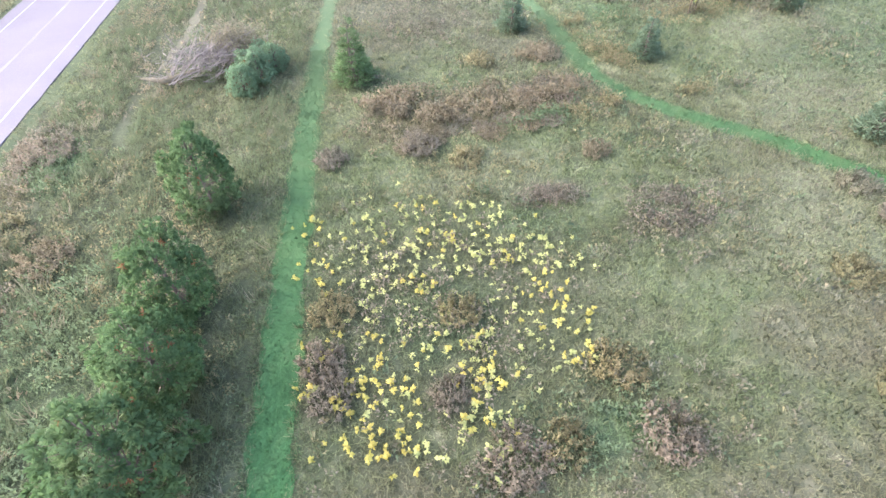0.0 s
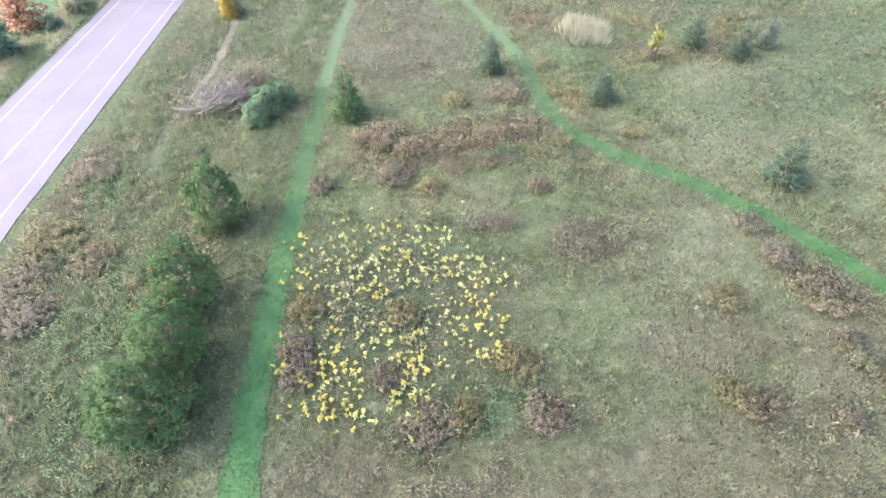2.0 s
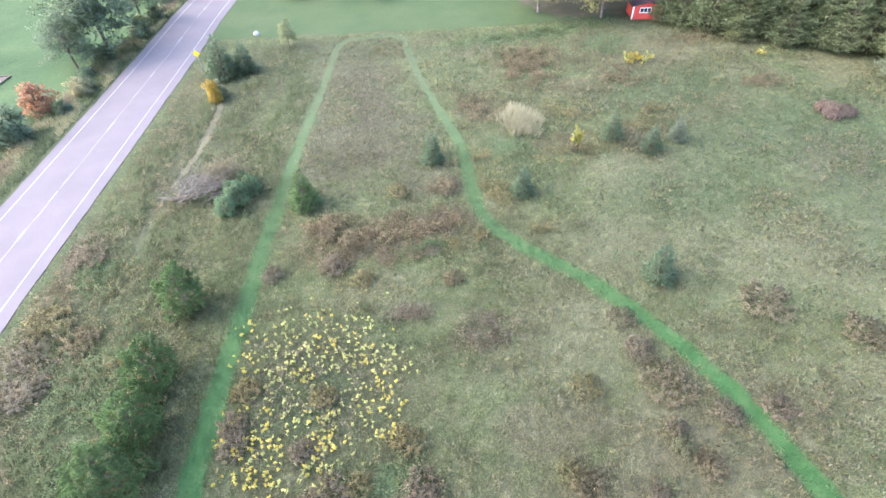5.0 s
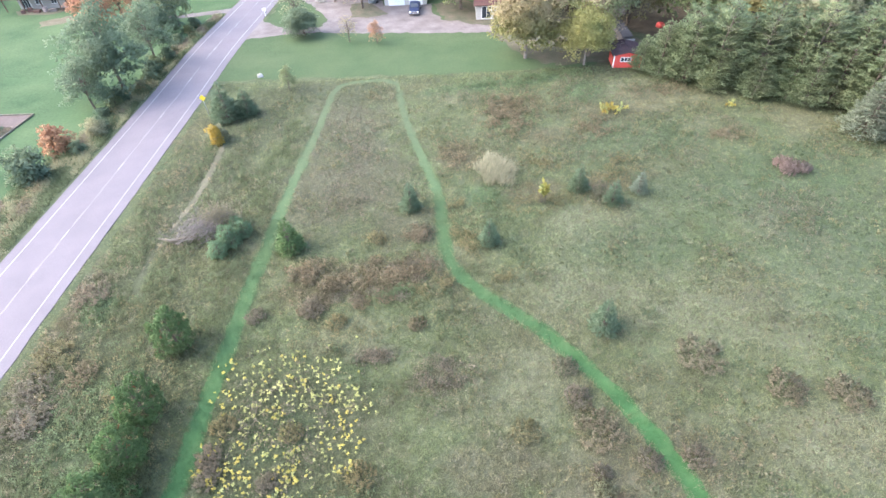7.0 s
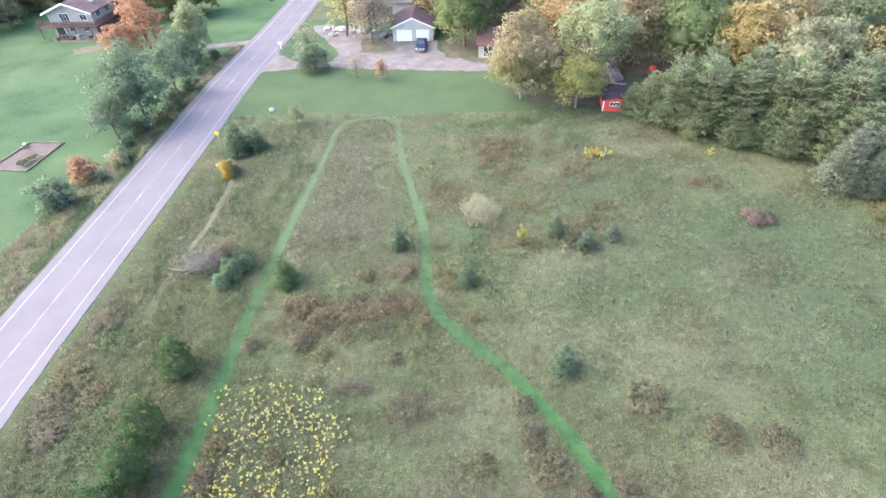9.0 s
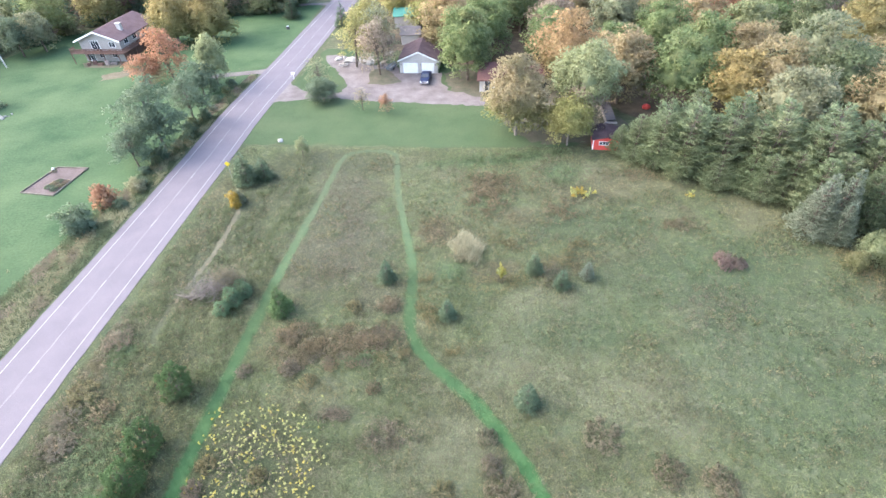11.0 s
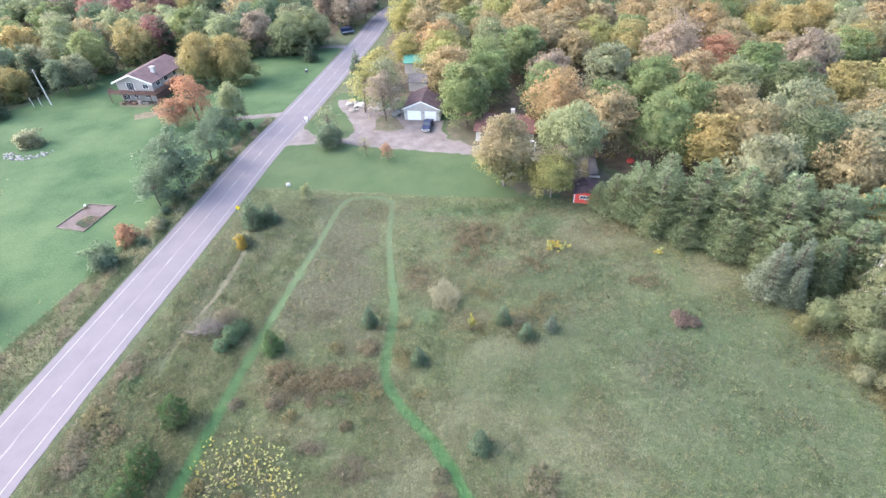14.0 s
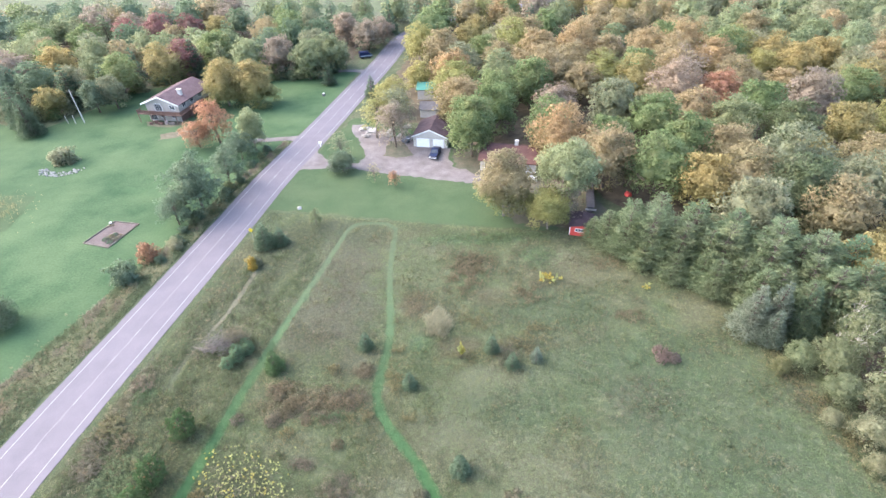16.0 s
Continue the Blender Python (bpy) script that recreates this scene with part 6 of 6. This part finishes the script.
# clumps of taller weeds
for x, y, s, leaf, lab in (
    (14.0, 21.2, 1.6, F_WEED, "dark rusty weed clump in the meadow"), (4.2, 17.5, 1.45, F_WEED, "broad rusty weed clump in the meadow"), (-0.4, 18.6, 0.85, F_WEED_G, "yellow-olive weed clump in the meadow"),
    (18.1, 17.3, 1.2, F_WEED, "rusty weed clump in the meadow"), (21.8, 15.9, 1.3, F_WEED, "rusty weed clump in the meadow"), (9.3, 14.5, 0.8, F_WEED_P, "mauve-brown weed clump by the path"), (6.5, 15.0, 0.7, F_WEED_P, "mauve-brown weed clump by the path"),
    (3.9, 20.1, 0.85, F_WEED_P, "mauve-brown weed clump in the meadow"), (-3.3, 14.3, 0.75, F_WEED_G, "bushy olive weed clump in the meadow"), (-2.8, 13.6, 0.85, F_WEED, "bushy brown weed clump in the meadow"), (2.9, 13.9, 0.6, F_OLIVE, "yellowish weed clump in the meadow"),
    (3.7, 12.7, 0.75, F_WEED, "rusty weed clump in the meadow"), (3.2, 15.0, 0.55, F_WEED_P, "mauve weed clump in the meadow"), (0.4, 12.2, 0.5, F_WEED_P, "small mauve weed clump in the meadow"),
    (-5.7, 29.1, 0.65, F_WEED, "brown weed clump in the meadow"), (-12.0, 30.9, 0.75, F_WEED_G, "olive brown weed clump in the meadow"), (-13.9, 32.6, 0.85, F_WEED_P, "mauve weed clump in the meadow"), (-18.4, 33.1, 0.75, F_WEED_P, "mauve weed clump by the path"),
    (-3.3, 39.7, 1.1, F_WEED, "rust-brown weed clump by the path"), (-7.5, 40.1, 0.8, F_WEED_G, "brown weed clump in the meadow"), (-11.4, 18.3, 0.85, F_WEED_G, "bushy olive weed clump beside the milkweed"),
    (-33.5, 32.9, 1.4, F_WEED_G, "brown weeds on the roadside bank"), (-34.1, 30.4, 1.2, F_WEED_P, "mauve weeds on the roadside bank"), (-32.5, 39.2, 1.4, F_WEED_P, "mauve weeds on the roadside bank"), (-33.8, 27.6, 1.4, F_WEED_P, "mauve weeds on the roadside bank"), (-31.0, 30.8, 1.0, F_WEED, "brown weeds on the roadside bank"),
    (-20.9, 21.9, 0.75, F_WEED_P, "purple-brown weeds beside the path"),
    (-20.8, 20.5, 0.8, F_WEED_P, "purple-brown weeds beside the path"), (-17.1, 19.2, 0.6, F_WEED_P, "purple-brown weeds among the milkweed"), (-15.6, 22.2, 0.7, F_WEED_G, "grey-green weed clump among the milkweed"),
    (-16.0, 16.6, 0.95, F_WEED_P, "dull mauve weed clump in the meadow"), (-14.3, 16.5, 0.7, F_WEED_G, "olive weed clump in the meadow"), (-11.1, 15.7, 0.85, F_WEED_P, "mauve grey weed clump in the meadow"), (-20.1, 23.8, 0.8, F_WEED_G, "olive weeds beside the path"),
):
    planted(WEEDS[random.randrange(3)], x, y, s, None, leaf, 0.72 / max(s, 0.6), lab, "weeds", "weed clumps")
for i in range(40):
    x, y = -16.5 + 14.5 * random.random(), 32.4 + 5.2 * random.random() ** 1.2
    planted(WEEDS[i % 3], x, y, random.uniform(0.35, 0.7), None, F_WEED if i % 2 else F_WEED_P, 0.62, "brown weed clump in a broad belt", "weeds", "brown weed belt")
for x, y, s in ((36.6, 40.2, 1.1), (37.6, 39.4, 1.0), (36.2, 39.3, 0.8)):
    planted(WEEDS[1], x, y, s, None, F_BRAMBLE, 1.1, "purplish bramble clump in the meadow", "brambles", "brambles")
cg = np.random.default_rng(57)
mound = tagged(new("grass_clump"), "tall cream-coloured dry grass clump", "grass clump")
for k in range(3):
    ang, rad = cg.uniform(0, 6.28, 900), np.sqrt(cg.random(900))
    rad = rad * (1 + 0.3 * np.sin(3 * ang + 1) * np.cos(2 * ang)) * cg.uniform(0.75, 1.12, 900)
    q = np.stack([6.4 + 1.95 * rad * np.cos(ang), 47.6 + 2.8 * rad * np.sin(ang), np.full(900, -0.03)], 1)
    V, F, N = blades(q, np.maximum(1.25 - 0.3 * rad ** 2, 0.5) * cg.uniform(0.6, 1.05, 900), 0.16, 0.08, cg, np.stack([np.cos(ang), np.sin(ang)], 1) * (0.35 * rad)[:, None] + [0.25, 0.1])
    o = new("tuft", mesh_of("tuft", V, F, F_CREAM, normals=N))
    o.parent = mound
    tagged(o, kind="stuff")
for x, y, s in ((15.4, 40.4, 1.0), (4.0, 22.6, 0.8)):
    planted(WEEDS[0], x, y, s, None, F_STRAW, 0.8 / s, "pale straw-coloured grass clump", "grass clump")
yw = np.random.default_rng(58)
for x, y, wide, count, big in ((24.5, 56.6, 1.0, 30, 1.5), (39.6, 53.4, 0.35, 8, 1.4), (9.6, 41.4, 0.16, 7, 1.9)):
    for _ in range(count):
        planted(MILK[int(yw.integers(5))], x + yw.normal() * wide, y + yw.normal() * wide * 0.6, big * yw.uniform(0.75, 1.15), None, (F_YELLOW if wide > 0.2 else F_LEMON, F_AMBER if wide > 0.2 else F_YELLOW, F_LEMON)[int(yw.integers(3))], 1.1 if wide > 0.2 else 2.3, "tall yellow-leaved weed in the meadow", "weeds", "yellow weeds")

# low weeds by the drift, in the meadow's own colours
def drift(name, spots, mat, label, seed, high=0.45, leaf=0.13, per=9):
    """Many low weeds scattered in uneven drifts of (x, y, rx, ry, count)."""
    r = np.random.default_rng(seed)
    at, way = [], []
    for x, y, rx, ry, n in spots:
        p = np.stack([x + r.normal(size=n) * rx * 0.55, y + r.normal(size=n) * ry * 0.55], 1)
        ok = np.array([noise.noise((a * 0.7, b * 0.7, seed)) > -0.12 for a, b in p])
        for line, w in ((LEFT_LINE, 0.8), (RIGHT_LINE, 0.72)):
            ok &= ((p[:, None] - line[None, ::2]) ** 2).sum(-1).min(1) > w * w
        ok &= np.abs(p[:, 0] - np.interp(p[:, 1], [q[1] for q in ROAD], [q[0] for q in ROAD])) > 5.2
        p = p[ok]
        h = high * r.uniform(0.5, 1.2, len(p))
        q = np.repeat(np.concatenate([p, h[:, None]], 1), per, 0)
        q[:, :2] += r.normal(size=(len(q), 2)) * 0.1
        q[:, 2] *= r.uniform(0.3, 1.0, len(q))
        at.append(q)
        way.append(r.normal(size=q.shape) * 0.7 + [0, 0, 0.7])
    V, F, N = cards(np.concatenate(at), np.concatenate(way), leaf, 0.45, r, np.concatenate(way) * 0.4 + [0, 0, 0.8])
    tagged(new(name, mesh_of(name, V, F, mat, normals=N)), label, "weeds", kind="stuff")


drift("rusty_weeds", [(-12, 35.5, 4, 1.6, 500), (-14.2, 37.5, 2.4, 1.4, 250), (-6, 35, 4, 1.6, 400), (11.2, 57.7, 3.4, 3.7, 700), (12.6, 62, 4, 3, 600), (20.9, 53.5, 2.7, 3, 350), (16, 61, 6, 4, 350), (34.9, 47.8, 3, 1.4, 200), (3, 52, 3, 4, 250), (-3.3, 39.7, 1.4, 0.9, 200), (13, 14, 9, 6, 200), (-34, 31, 3, 9, 200), (-28, 52, 4, 12, 300), (-49, 34, 2.2, 12, 500), (-43.5, 56, 1.2, 8, 150), (52, 33, 1.6, 7, 120), (54, 23, 1.6, 6, 120), (34, 60, 6, 2, 300)], F_WEED, "low rusty brown weeds in drifts", 301, 0.55, 0.17)
drift("mauve_weeds", [(-16, 23, 5, 5, 500), (-8, 58, 5, 8, 700), (-10, 47, 4, 4, 300), (-17, 14, 8, 2, 300), (-4.8, 24, 2.2, 1.8, 450), (-9.3, 27, 1.6, 0.9, 200), (-32.5, 39, 1.6, 3, 350), (-33.9, 29, 1.6, 3, 350), (31, 33, 5, 5, 350), (-35.2, 34, 1.4, 12, 250), (-11.1, 15.7, 1.1, 0.8, 120), (-16, 16.6, 1.2, 1.0, 150), (16, 41.5, 1.6, 1.4, 150)], F_WEED_P, "low mauve grey weeds in drifts", 302, 0.4)
drift("lush_weeds", [(17, 68.5, 10, 1.8, 1500), (24, 62, 4, 3, 400), (-6.7, 32.8, 1.8, 0.8, 220), (-12.6, 16.4, 1.8, 0.9, 240), (8, 30, 8, 6, 150), (-29, 27, 4, 6, 500), (4, 44, 5, 3, 200), (-29, 21, 3.5, 8, 800), (-31.5, 37.6, 1.5, 2, 200)], F_LUSH, "low lush green weeds in drifts", 303, 0.35, 0.14)
drift("straw_weeds", [(10, 68, 6, 3, 300), (7, 66, 3, 2, 200), (25, 48, 10, 5, 400), (20, 30, 12, 7, 900), (8, 26, 8, 5, 600), (0, 21, 6, 4, 400), (15.8, 41.5, 1.5, 1.2, 260), (3.8, 19.9, 0.9, 0.9, 120), (-9.9, 46.3, 1.9, 1.4, 100), (-24, 36, 3, 8, 150), (-20, 56, 5, 10, 200), (30, 62, 6, 3, 350)], F_STRAW, "pale straw-coloured seed heads in drifts", 304, 0.4, 0.1)
drift("olive_weeds", [(-27, 30, 5, 12, 900), (12.3, 48.6, 2.5, 2.3, 400), (0.2, 38, 1.7, 2.3, 380), (9.3, 41.1, 3.8, 1.4, 420), (0.7, 42.8, 2.7, 1.4, 260), (20.3, 45.5, 2.5, 1.6, 260), (18, 43, 4, 1.6, 260), (-3.3, 32.8, 2, 0.9, 220), (2.6, 32.3, 1, 0.7, 90), (-12, 30, 6, 3, 250), (5, 16, 8, 5, 350), (24, 20, 10, 7, 350), (40, 42, 8, 6, 250), (51.5, 37, 2, 5, 500), (53, 28, 1.8, 6, 700), (54.5, 20, 2, 6, 500), (-82, 84, 6, 6, 700), (-39.5, 72, 1.2, 6, 350), (-36, 86, 1.2, 8, 400), (-32.5, 102, 1.2, 8, 300)], F_WEED_G, "low olive weeds in drifts", 305, 0.5)

# single weed tufts in loose companies over the whole field
r = np.random.default_rng(341)
p = np.stack([r.uniform(-22, 54, 60000), r.uniform(8, 73, 60000)], 1)
dense = np.array([noise.noise((a * 0.16, b * 0.2, 11)) + 0.6 * noise.noise((a * 0.6, b * 0.7, 12)) for a, b in p])
ok = (dense > np.where((p[:, 0] > 1) & (p[:, 1] > 38), 0.08, 0.2)) & (r.random(60000) < 0.5)
ok &= p[:, 1] < np.interp(p[:, 0], [-24.5, -0.7, 28, 36, 54], [78, 73, 67, 64, 40])
for line, w in ((LEFT_LINE, 0.9), (RIGHT_LINE, 0.85)):
    for i in range(0, len(p), 20000):
        ok[i:i + 20000] &= ((p[i:i + 20000, None] - line[None, ::3]) ** 2).sum(-1).min(1) > w * w
p = p[ok][:7500]
kind = np.array([noise.noise((a * 0.11, b * 0.13, 21)) for a, b in p]) + r.normal(size=len(p)) * 0.18
h = r.uniform(0.2, 0.5, len(p))
at = np.repeat(np.concatenate([p, h[:, None]], 1), 6, 0)
at[:, :2] += r.normal(size=(len(at), 2)) * 0.12
at[:, 2] *= r.uniform(0.25, 0.9, len(at))
V, F, N = cards(at, r.normal(size=at.shape) * 0.5 + [0, 0, 0.9], 0.2, 0.4, r, at * 0 + [0, 0, 1.0], None, True, 0.6)
look_of = np.where(kind < -0.12, 1, np.where(kind < 0.1, 0, np.where(kind < 0.24, 2, 3)))
tagged(new("weed_tufts", mesh_of("weed_tufts", V, F, [F_WEED_G, F_BANK, F_WEED, F_STRAW], np.repeat(look_of, 6), normals=N)), "single olive, brown and straw weed tufts over the meadow", "weeds", kind="stuff")

# tall rank grass on the roadside bank
def rank_grass(name, mat, seed, count, label):
    r = np.random.default_rng(seed)
    y = r.uniform(8, 66, count)
    lo = np.interp(y, [q[1] for q in ROAD], [q[0] for q in ROAD]) + 5.8
    hi = np.interp(y, [q[1] for q in PATH_LEFT[:11]], [q[0] for q in PATH_LEFT[:11]]) - 1.1
    x = lo + (hi - lo) * r.random(count)
    ok = np.array([noise.noise((a * 0.35, b * 0.2, seed)) > -0.05 for a, b in zip(x, y)])
    ok &= np.abs(x - np.interp(y, TRACK[::-1, 1], TRACK[::-1, 0])) > np.where((y > 38) & (y < 62.2), 0.5, 0.0)
    p = np.stack([x, y, np.full(count, -0.04)], 1)[ok]
    at = np.repeat(p, 10, 0)
    at[:, :2] += r.normal(size=(len(at), 2)) * 0.12
    lean = np.repeat(r.normal(size=(len(p), 2)) * 0.35 + [0.3, 0.1], 10, 0)
    V, F, N = blades(at, r.uniform(0.35, 0.8, len(at)), 0.3, 0.04, r, lean)
    tagged(new(name, mesh_of(name, V, F, mat, normals=N)), label, "grass", kind="stuff")


rank_grass("straw_bank_grass", F_STRAW, 311, 800, "tall pale dry grass on the roadside bank")
rank_grass("green_bank_grass", F_BANK, 312, 4400, "tall rank green grass on the roadside bank")

# uncut grass in the strip between the road and the far lawn
rs = np.random.default_rng(321)
y = rs.uniform(12, 112, 7000)
hi = np.interp(y, [q[1] for q in ROAD], [q[0] for q in ROAD]) - 4.7
lo = np.interp(y, [10, 30, 45.5, 53.6, 63, 71, 96, 114], [-62, -55, -49.8, -47, -44.2, -41.4, -34.5, -28.6])
x = lo - 0.3 + (hi - lo + 0.3) * rs.random(7000)
at = np.repeat(np.stack([x, y, np.full(7000, -0.02)], 1), 8, 0)
at[:, :2] += rs.normal(size=(len(at), 2)) * 0.16
V, F, N = blades(at, rs.uniform(0.2, 0.6, len(at)), 0.45, 0.08, rs)
tagged(new("roadside_grass", mesh_of("roadside_grass", V, F, [F_BANK, F_WEED_P, F_OLIVE], np.repeat([0 if v < -0.05 else 1 if v > 0.22 else 2 for v in (noise.noise((p * 0.4, q * 0.25, 3)) for p, q in zip(x, y))], 8), normals=N)), "uncut grass and brown weeds beside the road", "grass", kind="stuff")

# felled brush heap
br = np.random.default_rng(77)
bits = []
for _ in range(60):
    p = np.array([-26.2, 44.3, 0.25]) + br.normal(size=3) * [0.8, 0.5, 0.15]
    q = np.array([-22.6, 45.2, 1.5]) + br.normal(size=3) * [1.3, 1.0, 0.6]
    m = (p + q) / 2 + br.normal(size=3) * [0.5, 0.5, 0.4] + [0, 0, 0.75]
    t = br.uniform(0.35, 0.9)
    bits.append(tube([p + (m - p) * t, m, q + br.normal(size=3) * 0.3], [0.022, 0.014, 0.005], 3))
for _ in range(420):
    p = np.array([-23.4, 45.0, 1.1]) + br.normal(size=3) * [1.2, 0.8, 0.45]
    v = br.normal(size=3) * [0.45, 0.45, 0.3] + [0.25, 0.05, 0.3]
    bits.append(tube([p, p + v * 0.6 + br.normal(size=3) * 0.08, p + v], [0.024, 0.017, 0.006], 3))
for _ in range(5):
    p = np.array([-26.2, 44.4, 0.35]) + br.normal(size=3) * [0.3, 0.3, 0.1]
    q = np.array([-22.9, 44.7, 1.3]) + br.normal(size=3) * [0.9, 1.1, 0.5]
    bits.append(tube([p, (p + q) / 2 + br.normal(size=3) * 0.25 + [0, 0, 0.5], q], [0.045, 0.03, 0.01], 5))
for _ in range(7):
    p = np.array([-26.1, 44.5, 0.4])
    bits.append(tube([p, p + [-0.7, 0.3, 0.5] + br.normal(size=3) * [0.8, 0.4, 0.3]], [0.04, 0.01], 4))
brush = tagged(new("brush_heap"), "felled tree of bare grey branches with some wilted leaves", "brush heap")
o = new("twig_mass", mesh_of("twig_mass", *joined(bits), M_GREY_WOOD))
o.parent = brush
at = np.array([-22.1, 45.9, 1.75]) + br.normal(size=(2600, 3)) * [0.85, 0.6, 0.42]
at[:, 2] = np.abs(at[:, 2])
o = new("leaves", mesh_of("leaves", *cards(at, br.normal(size=at.shape), 0.2, 0.4, br, at * 0 + [0, 0, 1.0])[:2], F_WEED))
o.parent = brush
o = new("trunk", mesh_of("trunk", *tube([(-28.0, 45.2, 0.5), (-26.6, 44.6, 0.35), (-24.3, 44.4, 0.8)], [0.05, 0.2, 0.12], 8), M_SAND))
o.parent = brush

# short grass on the mown paths
r = np.random.default_rng(19)
bits = []
for line, w in ((LEFT_LINE, 0.66), (RIGHT_LINE, 0.58)):
    on = line[(line[:, 1] > 8) & (line[:, 1] < 46)]
    k = (len(on) * r.random(20000) ** 1.4).astype(int) if on[0, 1] < on[-1, 1] else len(on) - 1 - (len(on) * r.random(20000) ** 1.4).astype(int)
    nn = normals_of(on)
    p = on[k] + nn[k] * r.uniform(-w, w, (20000, 1)) * 1.08 + r.normal(size=(20000, 2)) * 0.18
    bits.append(np.concatenate([p, np.full((20000, 1), 0.0)], 1))
V, F, N = blades(np.concatenate(bits), r.uniform(0.05, 0.12, 40000), 0.8, 0.04, r)
tagged(new("mown_grass", mesh_of("mown_grass", V, F, M_MOWN, normals=N)), "short bright green mown grass blades", "grass", kind="stuff")

# uncut grass, one mass
r = np.random.default_rng(9)
n = 215000
near = np.stack([r.uniform(-66, 62, 5 * n), r.uniform(-9, 82, 5 * n)], 1)
away = np.hypot((near[:, 0] + 14) * 0.9, near[:, 1] - 14)
pick = r.random(len(near)) < np.interp(away, [10, 24, 40, 62], [1.0, 0.7, 0.28, 0.16])
pick &= r.random(len(near)) < np.interp(near[:, 1], [-9, 5], [0.0, 1.0])
near, away = near[pick][:n], away[pick][:n]
n = len(near)
grow = np.interp(away, [15, 60], [0.0, 1.0])
x, y = near.T
keep = np.ones(n, bool)
for line, w in ((LEFT_LINE, 0.58), (RIGHT_LINE, 0.5)):
    L = line[::2]
    for i in range(0, n, 20000):
        d = ((near[i:i + 20000, None] - L[None]) ** 2).sum(-1).min(1)
        keep[i:i + 20000] &= d > (w * np.interp(y[i:i + 20000], [25, 60], [1.0, 0.85])) ** 2
c = np.interp(y, [p[1] for p in ROAD], [p[0] for p in ROAD])
lawn = np.interp(y, [10, 30, 45.5, 53.6, 63, 71, 96], [-62, -55, -49.8, -47, -44.2, -41.2, -33])
keep &= (x > c + 4.25) | (x > lawn) & (x < c - 4.9)
keep &= np.abs(x - np.interp(y, TRACK[::-1, 1], TRACK[::-1, 0])) > np.where((y > 38) & (y < 62.2), 0.34, 0.0)
keep &= (y < np.interp(x, [-24.5, -0.7, 28, 36], [80, 75, 69.5, 70]))
near, grow = near[keep], grow[keep]
n = len(near)
tall = np.array([0.5 + 0.5 * noise.noise((a * 0.25, b * 0.25, 1)) for a, b in near])
short = np.abs(near[:, 0] - np.interp(near[:, 1], [p[1] for p in ROAD], [p[0] for p in ROAD])) < 5.6
size = (0.1 + 0.02 * grow + (0.16 - 0.04 * grow) * tall) * np.where(short, 0.8, 1.0)
at = np.repeat(np.concatenate([near, np.full((n, 1), -0.03)], 1), 3, 0) + np.concatenate([r.normal(size=(3 * n, 2)) * 0.06, np.zeros((3 * n, 1))], 1)
V, F, N = blades(at, np.repeat(size, 3) * r.uniform(0.6, 1.3, 3 * n), np.repeat(0.6 + 1.3 * grow, 3), np.repeat(0.06 + 0.05 * grow, 3), r)
tagged(new("meadow_grass", mesh_of("meadow_grass", V, F, M_GRASS, normals=N)), "uncut meadow grass in green, straw and rust", "grass", kind="stuff")

# low leafy herbs among the nearest grass
r = np.random.default_rng(12)
near = np.stack([r.uniform(-34, 30, 60000), 6 + 34 * r.random(60000) ** 1.3], 1)
ok = np.array([noise.noise((a * 0.9, b * 0.9, 6)) + 0.5 * noise.noise((a * 3, b * 3, 6)) > -0.05 for a, b in near])
for line, w in ((LEFT_LINE, 0.7), (RIGHT_LINE, 0.62)):
    for i in range(0, len(near), 20000):
        ok[i:i + 20000] &= ((near[i:i + 20000, None] - line[None, ::2]) ** 2).sum(-1).min(1) > w * w
ok &= near[:, 0] > np.interp(near[:, 1], [p[1] for p in ROAD], [p[0] for p in ROAD]) + 5
near = near[ok]
at = np.repeat(np.concatenate([near, r.uniform(0.03, 0.2, (len(near), 1))], 1), 3, 0)
at[:, :2] += r.normal(size=(len(at), 2)) * 0.05
V, F, N = cards(at, r.normal(size=at.shape) * [1, 1, 0.5] + [0, 0, 0.3], 0.05, 0.6, r, at * 0 + [0, 0, 1.0], None, True)
tagged(new("meadow_herbs", mesh_of("meadow_herbs", V, F, M_GRASS, normals=N)), "small leafy herbs low among the meadow grass", "weeds", kind="stuff")

for m in (*WOODS, *NEAR_WOODS, *FINE, *LIFTED, *ASPENS, *BIG_SPRUCES, *MAPLES, *AIRY, *FIRS, *PINES, *SPRUCES, *YOUNG, *BUSHES, *WEEDS, *MILK):
    gone(m)
